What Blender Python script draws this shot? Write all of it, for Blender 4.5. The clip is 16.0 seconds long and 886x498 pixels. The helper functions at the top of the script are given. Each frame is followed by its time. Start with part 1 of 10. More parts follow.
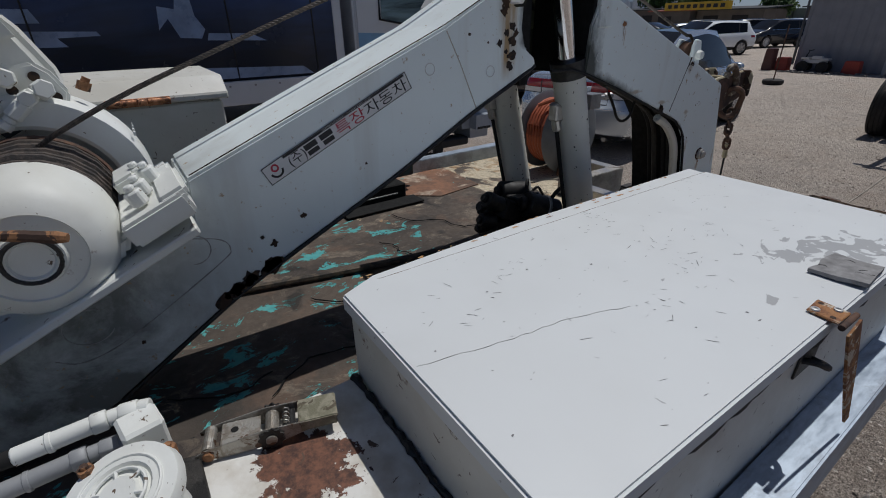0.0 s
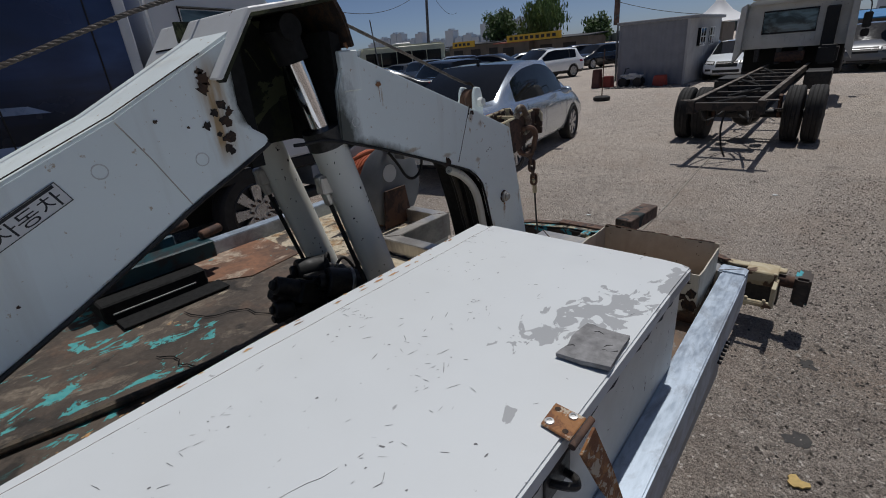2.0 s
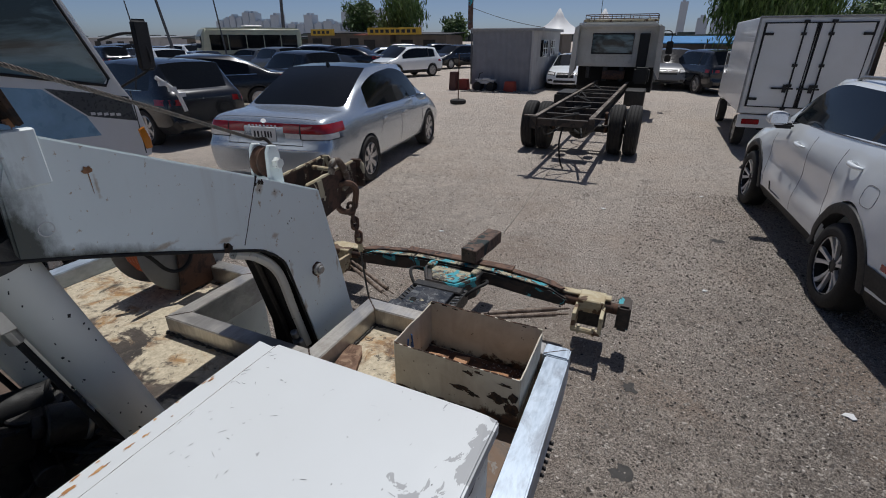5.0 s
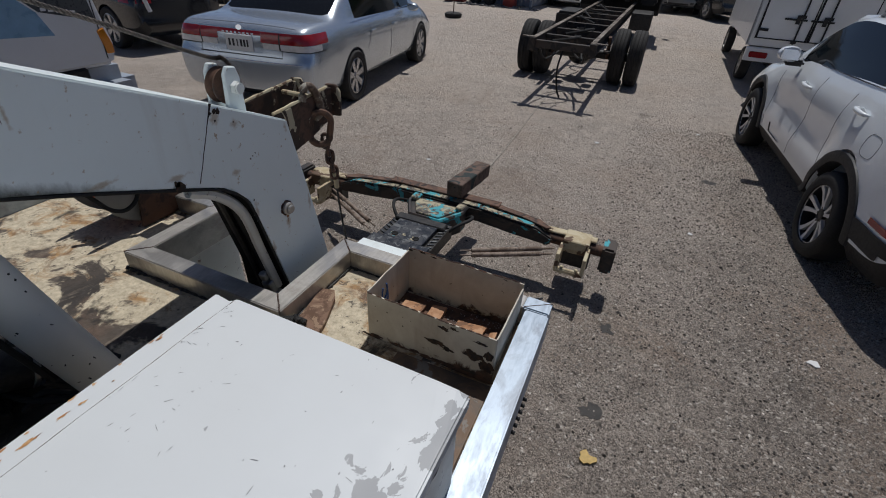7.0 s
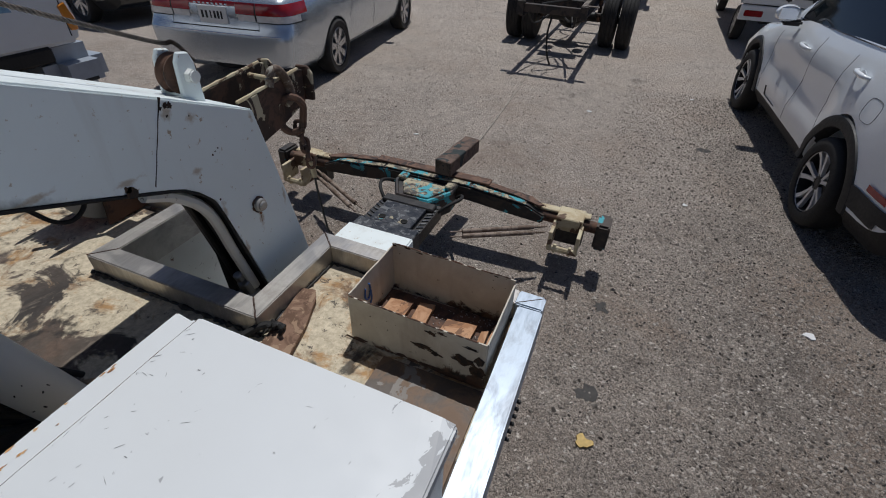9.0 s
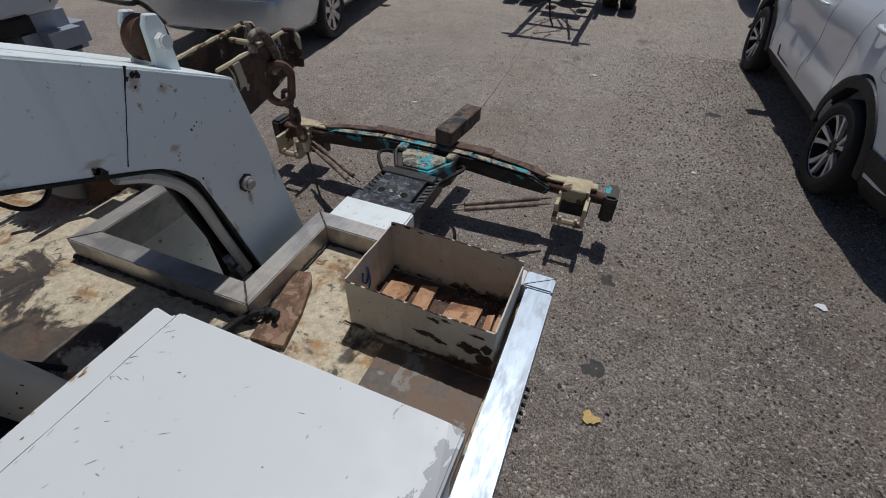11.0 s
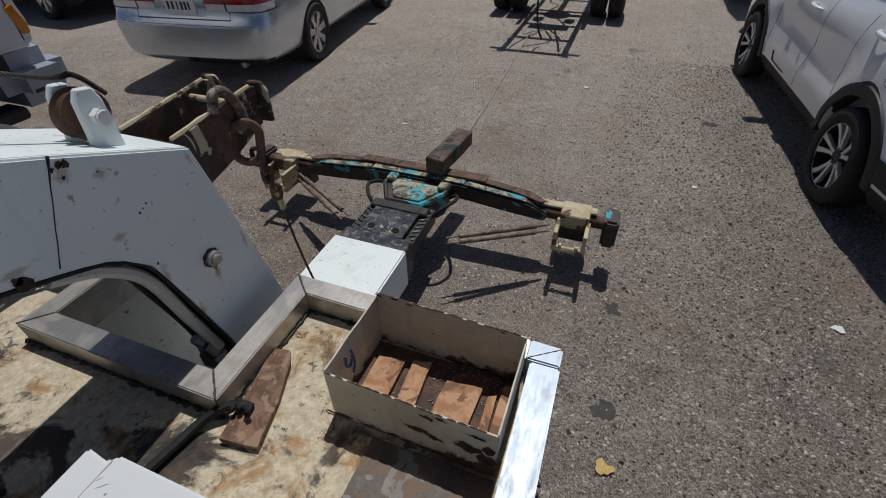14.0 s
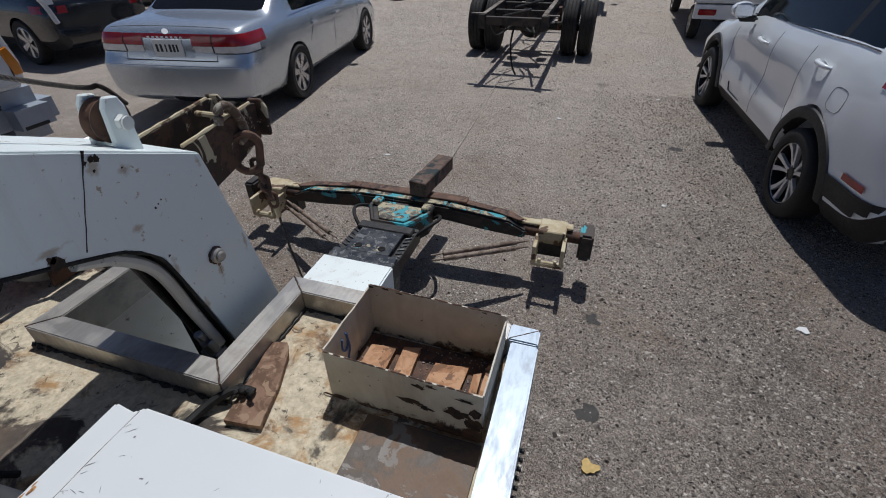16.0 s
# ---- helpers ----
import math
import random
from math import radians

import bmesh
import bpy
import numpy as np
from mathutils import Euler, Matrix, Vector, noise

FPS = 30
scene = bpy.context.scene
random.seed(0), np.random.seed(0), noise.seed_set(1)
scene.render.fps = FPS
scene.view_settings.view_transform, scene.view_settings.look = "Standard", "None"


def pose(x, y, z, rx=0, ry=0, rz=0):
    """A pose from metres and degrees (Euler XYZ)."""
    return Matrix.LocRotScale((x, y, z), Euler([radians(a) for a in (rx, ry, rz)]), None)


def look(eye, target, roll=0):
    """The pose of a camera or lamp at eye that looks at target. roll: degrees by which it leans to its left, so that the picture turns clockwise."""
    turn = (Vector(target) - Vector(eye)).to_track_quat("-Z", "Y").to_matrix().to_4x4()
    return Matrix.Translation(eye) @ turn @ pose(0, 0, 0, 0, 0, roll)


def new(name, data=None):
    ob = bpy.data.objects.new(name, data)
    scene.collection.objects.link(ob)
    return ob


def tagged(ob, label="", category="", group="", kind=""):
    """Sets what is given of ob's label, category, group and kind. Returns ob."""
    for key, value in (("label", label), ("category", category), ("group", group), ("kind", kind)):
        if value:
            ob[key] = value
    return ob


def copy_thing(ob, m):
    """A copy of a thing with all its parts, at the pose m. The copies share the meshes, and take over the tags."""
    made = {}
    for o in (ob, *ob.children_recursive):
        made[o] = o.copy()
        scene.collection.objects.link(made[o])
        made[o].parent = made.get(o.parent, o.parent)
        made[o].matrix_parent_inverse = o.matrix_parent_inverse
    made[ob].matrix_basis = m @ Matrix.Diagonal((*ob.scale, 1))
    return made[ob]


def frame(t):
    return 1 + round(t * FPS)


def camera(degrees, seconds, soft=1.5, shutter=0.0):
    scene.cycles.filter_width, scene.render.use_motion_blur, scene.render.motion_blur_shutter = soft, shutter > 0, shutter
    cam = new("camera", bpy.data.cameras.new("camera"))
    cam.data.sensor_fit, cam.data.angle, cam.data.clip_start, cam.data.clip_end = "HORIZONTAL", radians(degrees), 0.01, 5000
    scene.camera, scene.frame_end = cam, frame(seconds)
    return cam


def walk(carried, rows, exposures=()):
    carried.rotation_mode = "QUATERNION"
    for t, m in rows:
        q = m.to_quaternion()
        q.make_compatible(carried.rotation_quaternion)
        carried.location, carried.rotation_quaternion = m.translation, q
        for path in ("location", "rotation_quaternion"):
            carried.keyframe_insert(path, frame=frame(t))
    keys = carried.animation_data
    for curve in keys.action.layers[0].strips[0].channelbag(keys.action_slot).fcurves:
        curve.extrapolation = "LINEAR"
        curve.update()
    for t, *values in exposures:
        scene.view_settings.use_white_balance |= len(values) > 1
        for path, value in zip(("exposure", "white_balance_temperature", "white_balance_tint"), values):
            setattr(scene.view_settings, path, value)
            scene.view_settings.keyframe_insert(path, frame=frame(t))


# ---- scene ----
cam = camera(87.5, 16.0, soft=1.0)
PATH = [
    (0, (0.268, 0.284, 1.816), (-1.224, 1.285, 0.937), -1.1),
    (0.5, (0.281, 0.361, 1.82), (-1.135, 1.509, 0.996), -1.1),
    (1, (0.312, 0.471, 1.828), (-1.044, 1.705, 1.029), -1.9),
    (1.5, (0.325, 0.603, 1.847), (-0.976, 1.905, 1.065), -3.3),
    (2, (0.319, 0.679, 1.863), (-0.917, 2.048, 1.091), -5.1),
    (2.5, (0.346, 0.712, 1.869), (-0.826, 2.136, 1.096), -6.4),
    (3, (0.359, 0.739, 1.85), (-0.725, 2.228, 1.069), -5.9),
    (3.5, (0.351, 0.752, 1.856), (-0.61, 2.329, 1.086), -3.3),
    (4, (0.323, 0.869, 1.942), (-0.515, 2.521, 1.188), -0.5),
    (4.5, (0.297, 1.003, 2.017), (-0.477, 2.679, 1.247), 0.5),
    (5, (0.289, 1.087, 2.03), (-0.47, 2.743, 1.205), 0.0),
    (5.2, (0.28, 1.095, 2.014), (-0.459, 2.741, 1.151), 0.5),
    (7.3, (0.246, 1.259, 2.042), (-0.393, 2.769, 0.896), 3.5),
    (7.5, (0.205, 1.285, 2.04), (-0.461, 2.772, 0.879), 2.7),
    (8, (0.138, 1.221, 2.061), (-0.555, 2.699, 0.906), 2.0),
    (8.5, (0.162, 1.233, 2.078), (-0.476, 2.72, 0.903), 2.3),
    (9, (0.23, 1.325, 2.047), (-0.348, 2.81, 0.838), 2.4),
    (9.2, (0.227, 1.345, 2.023), (-0.341, 2.824, 0.802), 1.8),
    (11.3, (0.183, 1.404, 2.009), (-0.366, 2.809, 0.696), 1.6),
    (11.5, (0.17, 1.388, 2.005), (-0.39, 2.803, 0.708), 1.5),
    (12, (0.118, 1.353, 2.018), (-0.448, 2.77, 0.724), 2.1),
    (12.5, (0.166, 1.379, 2.013), (-0.379, 2.795, 0.71), 2.1),
    (13, (0.2, 1.421, 2.014), (-0.334, 2.829, 0.698), 1.1),
    (13.5, (0.192, 1.485, 1.969), (-0.33, 2.895, 0.65), 0.8),
    (14, (0.137, 1.599, 2.045), (-0.413, 3.031, 0.762), -0.7),
    (14.5, (0.114, 1.525, 2.075), (-0.455, 2.996, 0.845), -1.7),
    (15, (0.19, 1.448, 2.053), (-0.371, 2.963, 0.873), -2.0),
    (15.5, (0.19, 1.464, 2.018), (-0.348, 3.002, 0.859), -1.6),
    (16, (0.189, 1.445, 2.029), (-0.327, 2.99, 0.868), -0.8),
]
import collections

EXPOSURES = [(0.0, -1.04, 6420, 10), (2.5, -0.98, 6480, 10), (3.5, -0.96, 6430, 10), (5.0, -0.76, 6430, 10), (7.5, -0.94, 6450, 10), (8.0, -0.92, 6400, 10), (9.0, -0.84, 6380, 10), (11.5, -0.98, 6350, 10), (12.5, -0.84, 6380, 10), (13.5, -0.9, 6400, 10), (14.0, -0.94, 6550, 10), (14.5, -0.76, 6400, 10), (15.0, -0.75, 6280, 10), (16.0, -0.74, 6280, 10)]
walk(cam, [(t, look(eye, target, roll)) for t, eye, target, roll in PATH], EXPOSURES)

# ---- light ----
SUN_WAY = Vector((0.05, -0.40, -1.0)).normalized()
world = bpy.data.worlds.new("sky")
scene.world = world
world.use_nodes = True
wn = world.node_tree.nodes
sky = wn.new("ShaderNodeTexSky")
sky.sky_type = "NISHITA"
sky.sun_disc = False
sky.sun_elevation = math.asin(-SUN_WAY.z)
sky.sun_rotation = math.atan2(-SUN_WAY.x, -SUN_WAY.y)
sky.air_density, sky.dust_density, sky.ozone_density = 0.45, 0.8, 4.0
wn["Background"].inputs["Strength"].default_value = 0.112
world.node_tree.links.new(sky.outputs["Color"], wn["Background"].inputs["Color"])
sun_data = bpy.data.lights.new("sun", "SUN")
sun_data.energy, sun_data.angle, sun_data.color = 5.0, radians(0.53), (1.0, 0.985, 0.965)
sun = new("sun", sun_data)
sun.matrix_world = SUN_WAY.to_track_quat("-Z", "Y").to_matrix().to_4x4()


# ---- materials ----
class Nodes:
    """A short hand for building node materials."""

    def __init__(self, name):
        self.mat = bpy.data.materials.new(name)
        self.mat.use_nodes = True
        self.tree = self.mat.node_tree
        self.bsdf = self.tree.nodes["Principled BSDF"]
        self.coord = self.tree.nodes.new("ShaderNodeTexCoord")

    def put(self, kind, **given):
        node = self.tree.nodes.new(kind)
        for key, value in given.items():
            if key in node.inputs:
                self.link(value, node.inputs[key])
        return node

    def link(self, value, socket):
        if isinstance(value, bpy.types.NodeSocket):
            self.tree.links.new(value, socket)
        elif isinstance(value, (tuple, list)) and len(value) == 3 and socket.type == "RGBA":
            socket.default_value = (*value, 1)
        else:
            socket.default_value = value

    def noise(self, scale, detail=4.0, rough=0.55, stretch=None, space="Object", warp=0.0):
        vec = self.coord.outputs[space]
        if stretch:
            m = self.tree.nodes.new("ShaderNodeMapping")
            m.inputs["Scale"].default_value = stretch
            self.tree.links.new(vec, m.inputs["Vector"])
            vec = m.outputs["Vector"]
        n = self.put("ShaderNodeTexNoise", Vector=vec, Scale=scale, Detail=detail, Roughness=rough, Distortion=warp)
        return n.outputs["Fac"]

    def cells(self, scale, space="Object", out="Distance"):
        return self.put("ShaderNodeTexVoronoi", Vector=self.coord.outputs[space], Scale=scale).outputs[out]

    def ramp(self, fac, a, b, low=0.0, high=1.0):
        m = self.put("ShaderNodeMapRange")
        self.link(fac, m.inputs["Value"])
        for key, value in (("From Min", a), ("From Max", b), ("To Min", low), ("To Max", high)):
            m.inputs[key].default_value = value
        return m.outputs["Result"]

    def mix(self, fac, a, b):
        m = self.tree.nodes.new("ShaderNodeMix")
        m.data_type = "RGBA"
        self.link(fac, m.inputs["Factor"])
        self.link(a, m.inputs["A"])
        self.link(b, m.inputs["B"])
        return m.outputs["Result"]

    def calc(self, op, a, b=0.0):
        m = self.tree.nodes.new("ShaderNodeMath")
        m.operation = op
        m.use_clamp = op == "MULTIPLY"
        self.link(a, m.inputs[0])
        self.link(b, m.inputs[1])
        return m.outputs[0]

    def axis(self, name, space="Object"):
        s = self.put("ShaderNodeSeparateXYZ")
        self.tree.links.new(self.coord.outputs[space], s.inputs[0])
        return s.outputs[name]

    def bump(self, height, strength=0.3, distance=0.002):
        b = self.put("ShaderNodeBump")
        self.link(height, b.inputs["Height"])
        b.inputs["Strength"].default_value, b.inputs["Distance"].default_value = strength, distance
        self.tree.links.new(b.outputs["Normal"], self.bsdf.inputs["Normal"])

    def done(self, colour, rough=0.5, metal=0.0, coat=0.0, spec=None):
        self.link(colour, self.bsdf.inputs["Base Color"])
        self.link(rough, self.bsdf.inputs["Roughness"])
        self.link(metal, self.bsdf.inputs["Metallic"])
        if coat:
            self.bsdf.inputs["Coat Weight"].default_value, self.bsdf.inputs["Coat Roughness"].default_value = coat, 0.04
        if spec is not None:
            self.bsdf.inputs["Specular IOR Level"].default_value = spec
        return self.mat


def plain(name, colour, rough=0.5, metal=0.0, vary=0.12, scale=9.0, coat=0.0, bump=0.0):
    n = Nodes(name)
    dark = tuple(c * (1 - vary * 2) for c in colour)
    fac = n.ramp(n.noise(scale, 6, 0.65), 0.3, 0.7)
    r = n.ramp(n.noise(scale * 4, 3), 0.3, 0.7, max(0.02, rough - 0.08), min(1, rough + 0.1))
    if bump:
        n.bump(n.noise(scale * 20, 3), bump)
    return n.done(n.mix(fac, dark, colour), r, metal, coat)


def worn_paint(name, colour, under, rust=0.5, rough=0.4, wear=0.64, scale=6.0, grime=0.25, coat=0.0):
    """Old paint: broad grime, small chips down to the undercoat, rust specks."""
    n = Nodes(name)
    broad = n.ramp(n.noise(2.2, 5, 0.6, warp=0.4), 0.35, 0.75)
    dirty = tuple(c * f for c, f in zip(colour, (0.72, 0.68, 0.60)))
    base = n.mix(n.calc("MULTIPLY", broad, grime), colour, dirty)
    chips = n.ramp(n.noise(scale * 7, 5, 0.6, warp=0.8), wear, wear + 0.015)
    base = n.mix(chips, base, under)
    speck = n.ramp(n.noise(scale * 3, 6, 0.7), 0.72 - rust * 0.06, 0.80 - rust * 0.06)
    base = n.mix(speck, base, (0.16, 0.075, 0.035))
    n.bump(n.calc("SUBTRACT", n.noise(60, 2), chips), 0.25, 0.0015)
    return n.done(base, n.ramp(n.noise(scale * 5, 4), 0.3, 0.7, rough - 0.08, rough + 0.15), 0.0, coat)


def lid_paint():
    """White sheet steel, flaked to a grey primer in one splash by the outer edge."""
    n = Nodes("toolbox_white")
    x, y = n.axis("X"), n.axis("Y")

    def spot(cx, cy, ax, ay, ru, rv):
        """Nearness to the middle of a slanted oval."""
        dx, dy = n.calc("SUBTRACT", x, cx), n.calc("SUBTRACT", y, cy)
        terms = []
        for p, q, r in ((ax, ay, ru), (ay, -ax, rv)):
            px, qy = n.tree.nodes.new("ShaderNodeMath"), n.tree.nodes.new("ShaderNodeMath")
            px.operation, qy.operation = "MULTIPLY", "MULTIPLY_ADD"
            n.link(dx, px.inputs[0])
            px.inputs[1].default_value = p / r
            n.link(dy, qy.inputs[0])
            qy.inputs[1].default_value = q / r
            n.link(px.outputs[0], qy.inputs[2])
            terms.append(n.calc("POWER", n.calc("ABSOLUTE", qy.outputs[0]), 2.0))
        return n.ramp(n.calc("ADD", *terms), 0.0, 1.0, 1.0, 0.0)

    near = n.calc("MAXIMUM", spot(0.020, 1.42, 0.42, 0.907, 0.25, 0.088), spot(0.103, 1.64, 0.08, 0.997, 0.17, 0.035))
    flake = n.noise(23, 7, 0.60, stretch=(1.0, 0.72, 1.0), warp=1.1)
    splash = n.ramp(n.calc("ADD", n.calc("MULTIPLY", near, 0.25), flake), 0.685, 0.693)
    specks = n.ramp(n.noise(75, 2, 0.5, stretch=(1.0, 0.55, 1.0), warp=1.2), 0.76, 0.772)
    broad = n.ramp(n.noise(2.5, 5, 0.6), 0.35, 0.8, 0.0, 0.5)
    white = n.mix(broad, (0.66, 0.685, 0.69), (0.60, 0.61, 0.60))
    base = n.mix(n.calc("MAXIMUM", splash, specks), white, (0.37, 0.378, 0.385))
    n.bump(n.calc("SUBTRACT", n.noise(25, 2), n.calc("MAXIMUM", splash, specks)), 0.15, 0.0012)
    return n.done(base, n.ramp(n.noise(14, 4), 0.3, 0.7, 0.46, 0.62))


def boom_paint():
    """White boom paint: rain streaks, soot and painted cavity shade round the cylinder heads, a foot darkened for shade
    and grime, an ochre run under the chipped patch.
    """
    n = Nodes("boom_white")
    y, z = n.axis("Y"), n.axis("Z")
    blot = n.ramp(n.noise(3.0, 6, 0.6, warp=0.5), 0.42, 0.80, 0.0, 0.30)
    base = n.mix(blot, (0.81, 0.875, 0.865), (0.665, 0.71, 0.68))
    rain = n.ramp(n.noise(10, 5, 0.6, stretch=(1, 1, 0.10)), 0.54, 0.80, 0.0, 0.40)
    base = n.mix(rain, base, (0.50, 0.47, 0.40))
    # Soot round the hood opening, darkened further to carry the cavity's shade.
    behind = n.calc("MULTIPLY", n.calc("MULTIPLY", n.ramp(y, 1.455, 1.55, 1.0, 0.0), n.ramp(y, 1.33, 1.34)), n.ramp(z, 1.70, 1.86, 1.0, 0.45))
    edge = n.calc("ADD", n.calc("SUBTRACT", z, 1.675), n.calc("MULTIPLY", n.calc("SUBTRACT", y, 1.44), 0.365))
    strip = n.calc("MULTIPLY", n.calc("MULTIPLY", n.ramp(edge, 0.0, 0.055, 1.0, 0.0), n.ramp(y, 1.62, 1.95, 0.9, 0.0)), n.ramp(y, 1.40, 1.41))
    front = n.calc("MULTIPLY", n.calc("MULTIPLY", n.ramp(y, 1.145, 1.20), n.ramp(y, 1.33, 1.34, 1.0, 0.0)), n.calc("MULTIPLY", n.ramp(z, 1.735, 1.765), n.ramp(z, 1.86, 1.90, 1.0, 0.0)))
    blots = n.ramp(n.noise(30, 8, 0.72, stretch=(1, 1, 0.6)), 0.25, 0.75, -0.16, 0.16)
    soot_shade = n.ramp(n.calc("ADD", n.calc("MAXIMUM", n.calc("MAXIMUM", behind, strip), front), blots), 0.36, 0.80)
    base = n.mix(n.calc("MULTIPLY", soot_shade, 0.93), base, (0.022, 0.024, 0.014))
    # Shade on the boom's foot is put into the colour, mixed with brown grime.
    foot_shade_grime = n.calc("MULTIPLY", n.ramp(n.noise(6.0, 8, 0.7, warp=0.4), 0.30, 0.55, 0.35, 1.0), n.ramp(y, 0.18, 0.48, 0.90, 0.0))
    base = n.mix(foot_shade_grime, base, n.mix(n.ramp(n.noise(9, 6, 0.65), 0.5, 0.62), (0.115, 0.12, 0.112), (0.050, 0.043, 0.034)))
    run = n.calc("MULTIPLY", n.ramp(n.calc("ABSOLUTE", n.calc("SUBTRACT", y, 1.137)), 0.012, 0.045, 1.0, 0.0), n.ramp(n.calc("ABSOLUTE", n.calc("SUBTRACT", z, 1.79)), 0.06, 0.12, 1.0, 0.0))
    base = n.mix(n.calc("MULTIPLY", run, n.ramp(n.noise(26, 5, 0.6, stretch=(1, 1, 0.16)), 0.38, 0.62, 0.0, 0.9)), base, (0.40, 0.24, 0.075))
    for cy, cz, wy, wz in ((2.192, 1.268, 0.016, 0.050), (2.00, 1.655, 0.022, 0.040), (2.055, 1.625, 0.020, 0.022), (2.03, 1.500, 0.030, 0.014), (1.86, 1.552, 0.050, 0.012), (2.075, 1.36, 0.014, 0.045), (2.115, 1.21, 0.012, 0.050), (1.70, 1.600, 0.060, 0.010), (2.235, 1.565, 0.012, 0.020), (1.60, 1.770, 0.006, 0.040), (2.30, 1.30, 0.010, 0.060)):
        weep = n.calc("MULTIPLY", n.ramp(n.calc("ABSOLUTE", n.calc("SUBTRACT", y, cy)), 0.0, wy, 1.0, 0.0), n.ramp(n.calc("ABSOLUTE", n.calc("SUBTRACT", z, cz)), 0.0, wz, 1.0, 0.0))
        base = n.mix(n.ramp(n.calc("ADD", weep, n.ramp(n.noise(45, 5, 0.65), 0.3, 0.7, -0.35, 0.35)), 0.25, 0.75, 0.0, 0.60), base, (0.36, 0.24, 0.11))
    chips = n.ramp(n.noise(38, 5, 0.6, warp=0.9), 0.735, 0.75)
    base = n.mix(chips, base, (0.16, 0.11, 0.08))
    n.bump(n.calc("SUBTRACT", n.noise(35, 3), chips), 0.18, 0.0015)
    return n.done(base, n.ramp(n.noise(14, 4), 0.3, 0.7, 0.34, 0.58))


def deck_plate():
    """Deck of old plywood and steel: brown, ochre stains, cream paint left at the rear, turquoise left at the front."""
    n = Nodes("worn_deck")
    y = n.axis("Y")
    big = n.noise(3.2, 8, 0.62, stretch=(1, 0.7, 1), warp=0.5)
    fine = n.noise(38, 5, 0.7)
    base = n.mix(n.ramp(big, 0.35, 0.65), (0.038, 0.031, 0.026), (0.118, 0.090, 0.068))
    base = n.mix(n.ramp(n.noise(7.0, 7, 0.65), 0.53, 0.63, 0.0, 0.7), base, (0.140, 0.088, 0.060))
    scuff = n.ramp(n.noise(8.0, 9, 0.76, stretch=(1.0, 0.6, 1.0), warp=0.8), 0.535, 0.60, 0.0, 0.75)
    base = n.mix(scuff, base, n.mix(n.ramp(n.noise(50, 5, 0.7), 0.4, 0.65), (0.27, 0.22, 0.165), (0.12, 0.095, 0.072)))
    base = n.mix(n.ramp(n.noise(5.0, 8, 0.7, warp=0.6), 0.30, 0.42, 0.75, 0.0), base, (0.022, 0.018, 0.015))
    rear = n.ramp(y, 1.55, 1.95)
    cream = n.ramp(n.calc("ADD", n.noise(4.3, 8, 0.66, warp=0.7), n.ramp(rear, 0, 1, -0.135, 0.135)), 0.50, 0.54)
    base = n.mix(cream, base, n.mix(n.ramp(n.noise(8, 9, 0.72, warp=0.6), 0.50, 0.61), n.mix(n.ramp(n.noise(60, 6, 0.75), 0.42, 0.66), (0.68, 0.59, 0.43), (0.46, 0.39, 0.27)), n.mix(n.ramp(n.noise(15, 7, 0.65), 0.45, 0.62), (0.44, 0.26, 0.11), (0.17, 0.10, 0.058))))
    spots = n.ramp(n.noise(22, 7, 0.7, warp=0.8), 0.595, 0.63, 0.0, 0.85)
    base = n.mix(n.calc("MULTIPLY", spots, rear), base, (0.055, 0.042, 0.034))
    front = n.ramp(y, 1.15, 1.50, 1.0, 0.0)
    teal = n.ramp(n.calc("ADD", n.noise(11.0, 8, 0.68, stretch=(1.3, 0.7, 1), warp=0.6), n.ramp(front, 0, 1, -0.3, 0.008)), 0.572, 0.585)
    base = n.mix(teal, base, n.mix(n.ramp(fine, 0.4, 0.6), (0.05, 0.31, 0.32), (0.12, 0.48, 0.46)))
    oil = n.ramp(n.noise(5.5, 6, 0.6, warp=0.5), 0.60, 0.66)
    base = n.mix(n.calc("MULTIPLY", oil, 0.85), base, (0.014, 0.012, 0.010))
    base = n.mix(n.ramp(fine, 0.35, 0.7, 0.0, 0.35), base, (0.05, 0.042, 0.035))
    n.bump(n.calc("ADD", n.noise(30, 6, 0.7), teal), 0.55, 0.004)
    return n.done(base, n.ramp(fine, 0.3, 0.7, 0.6, 0.9))


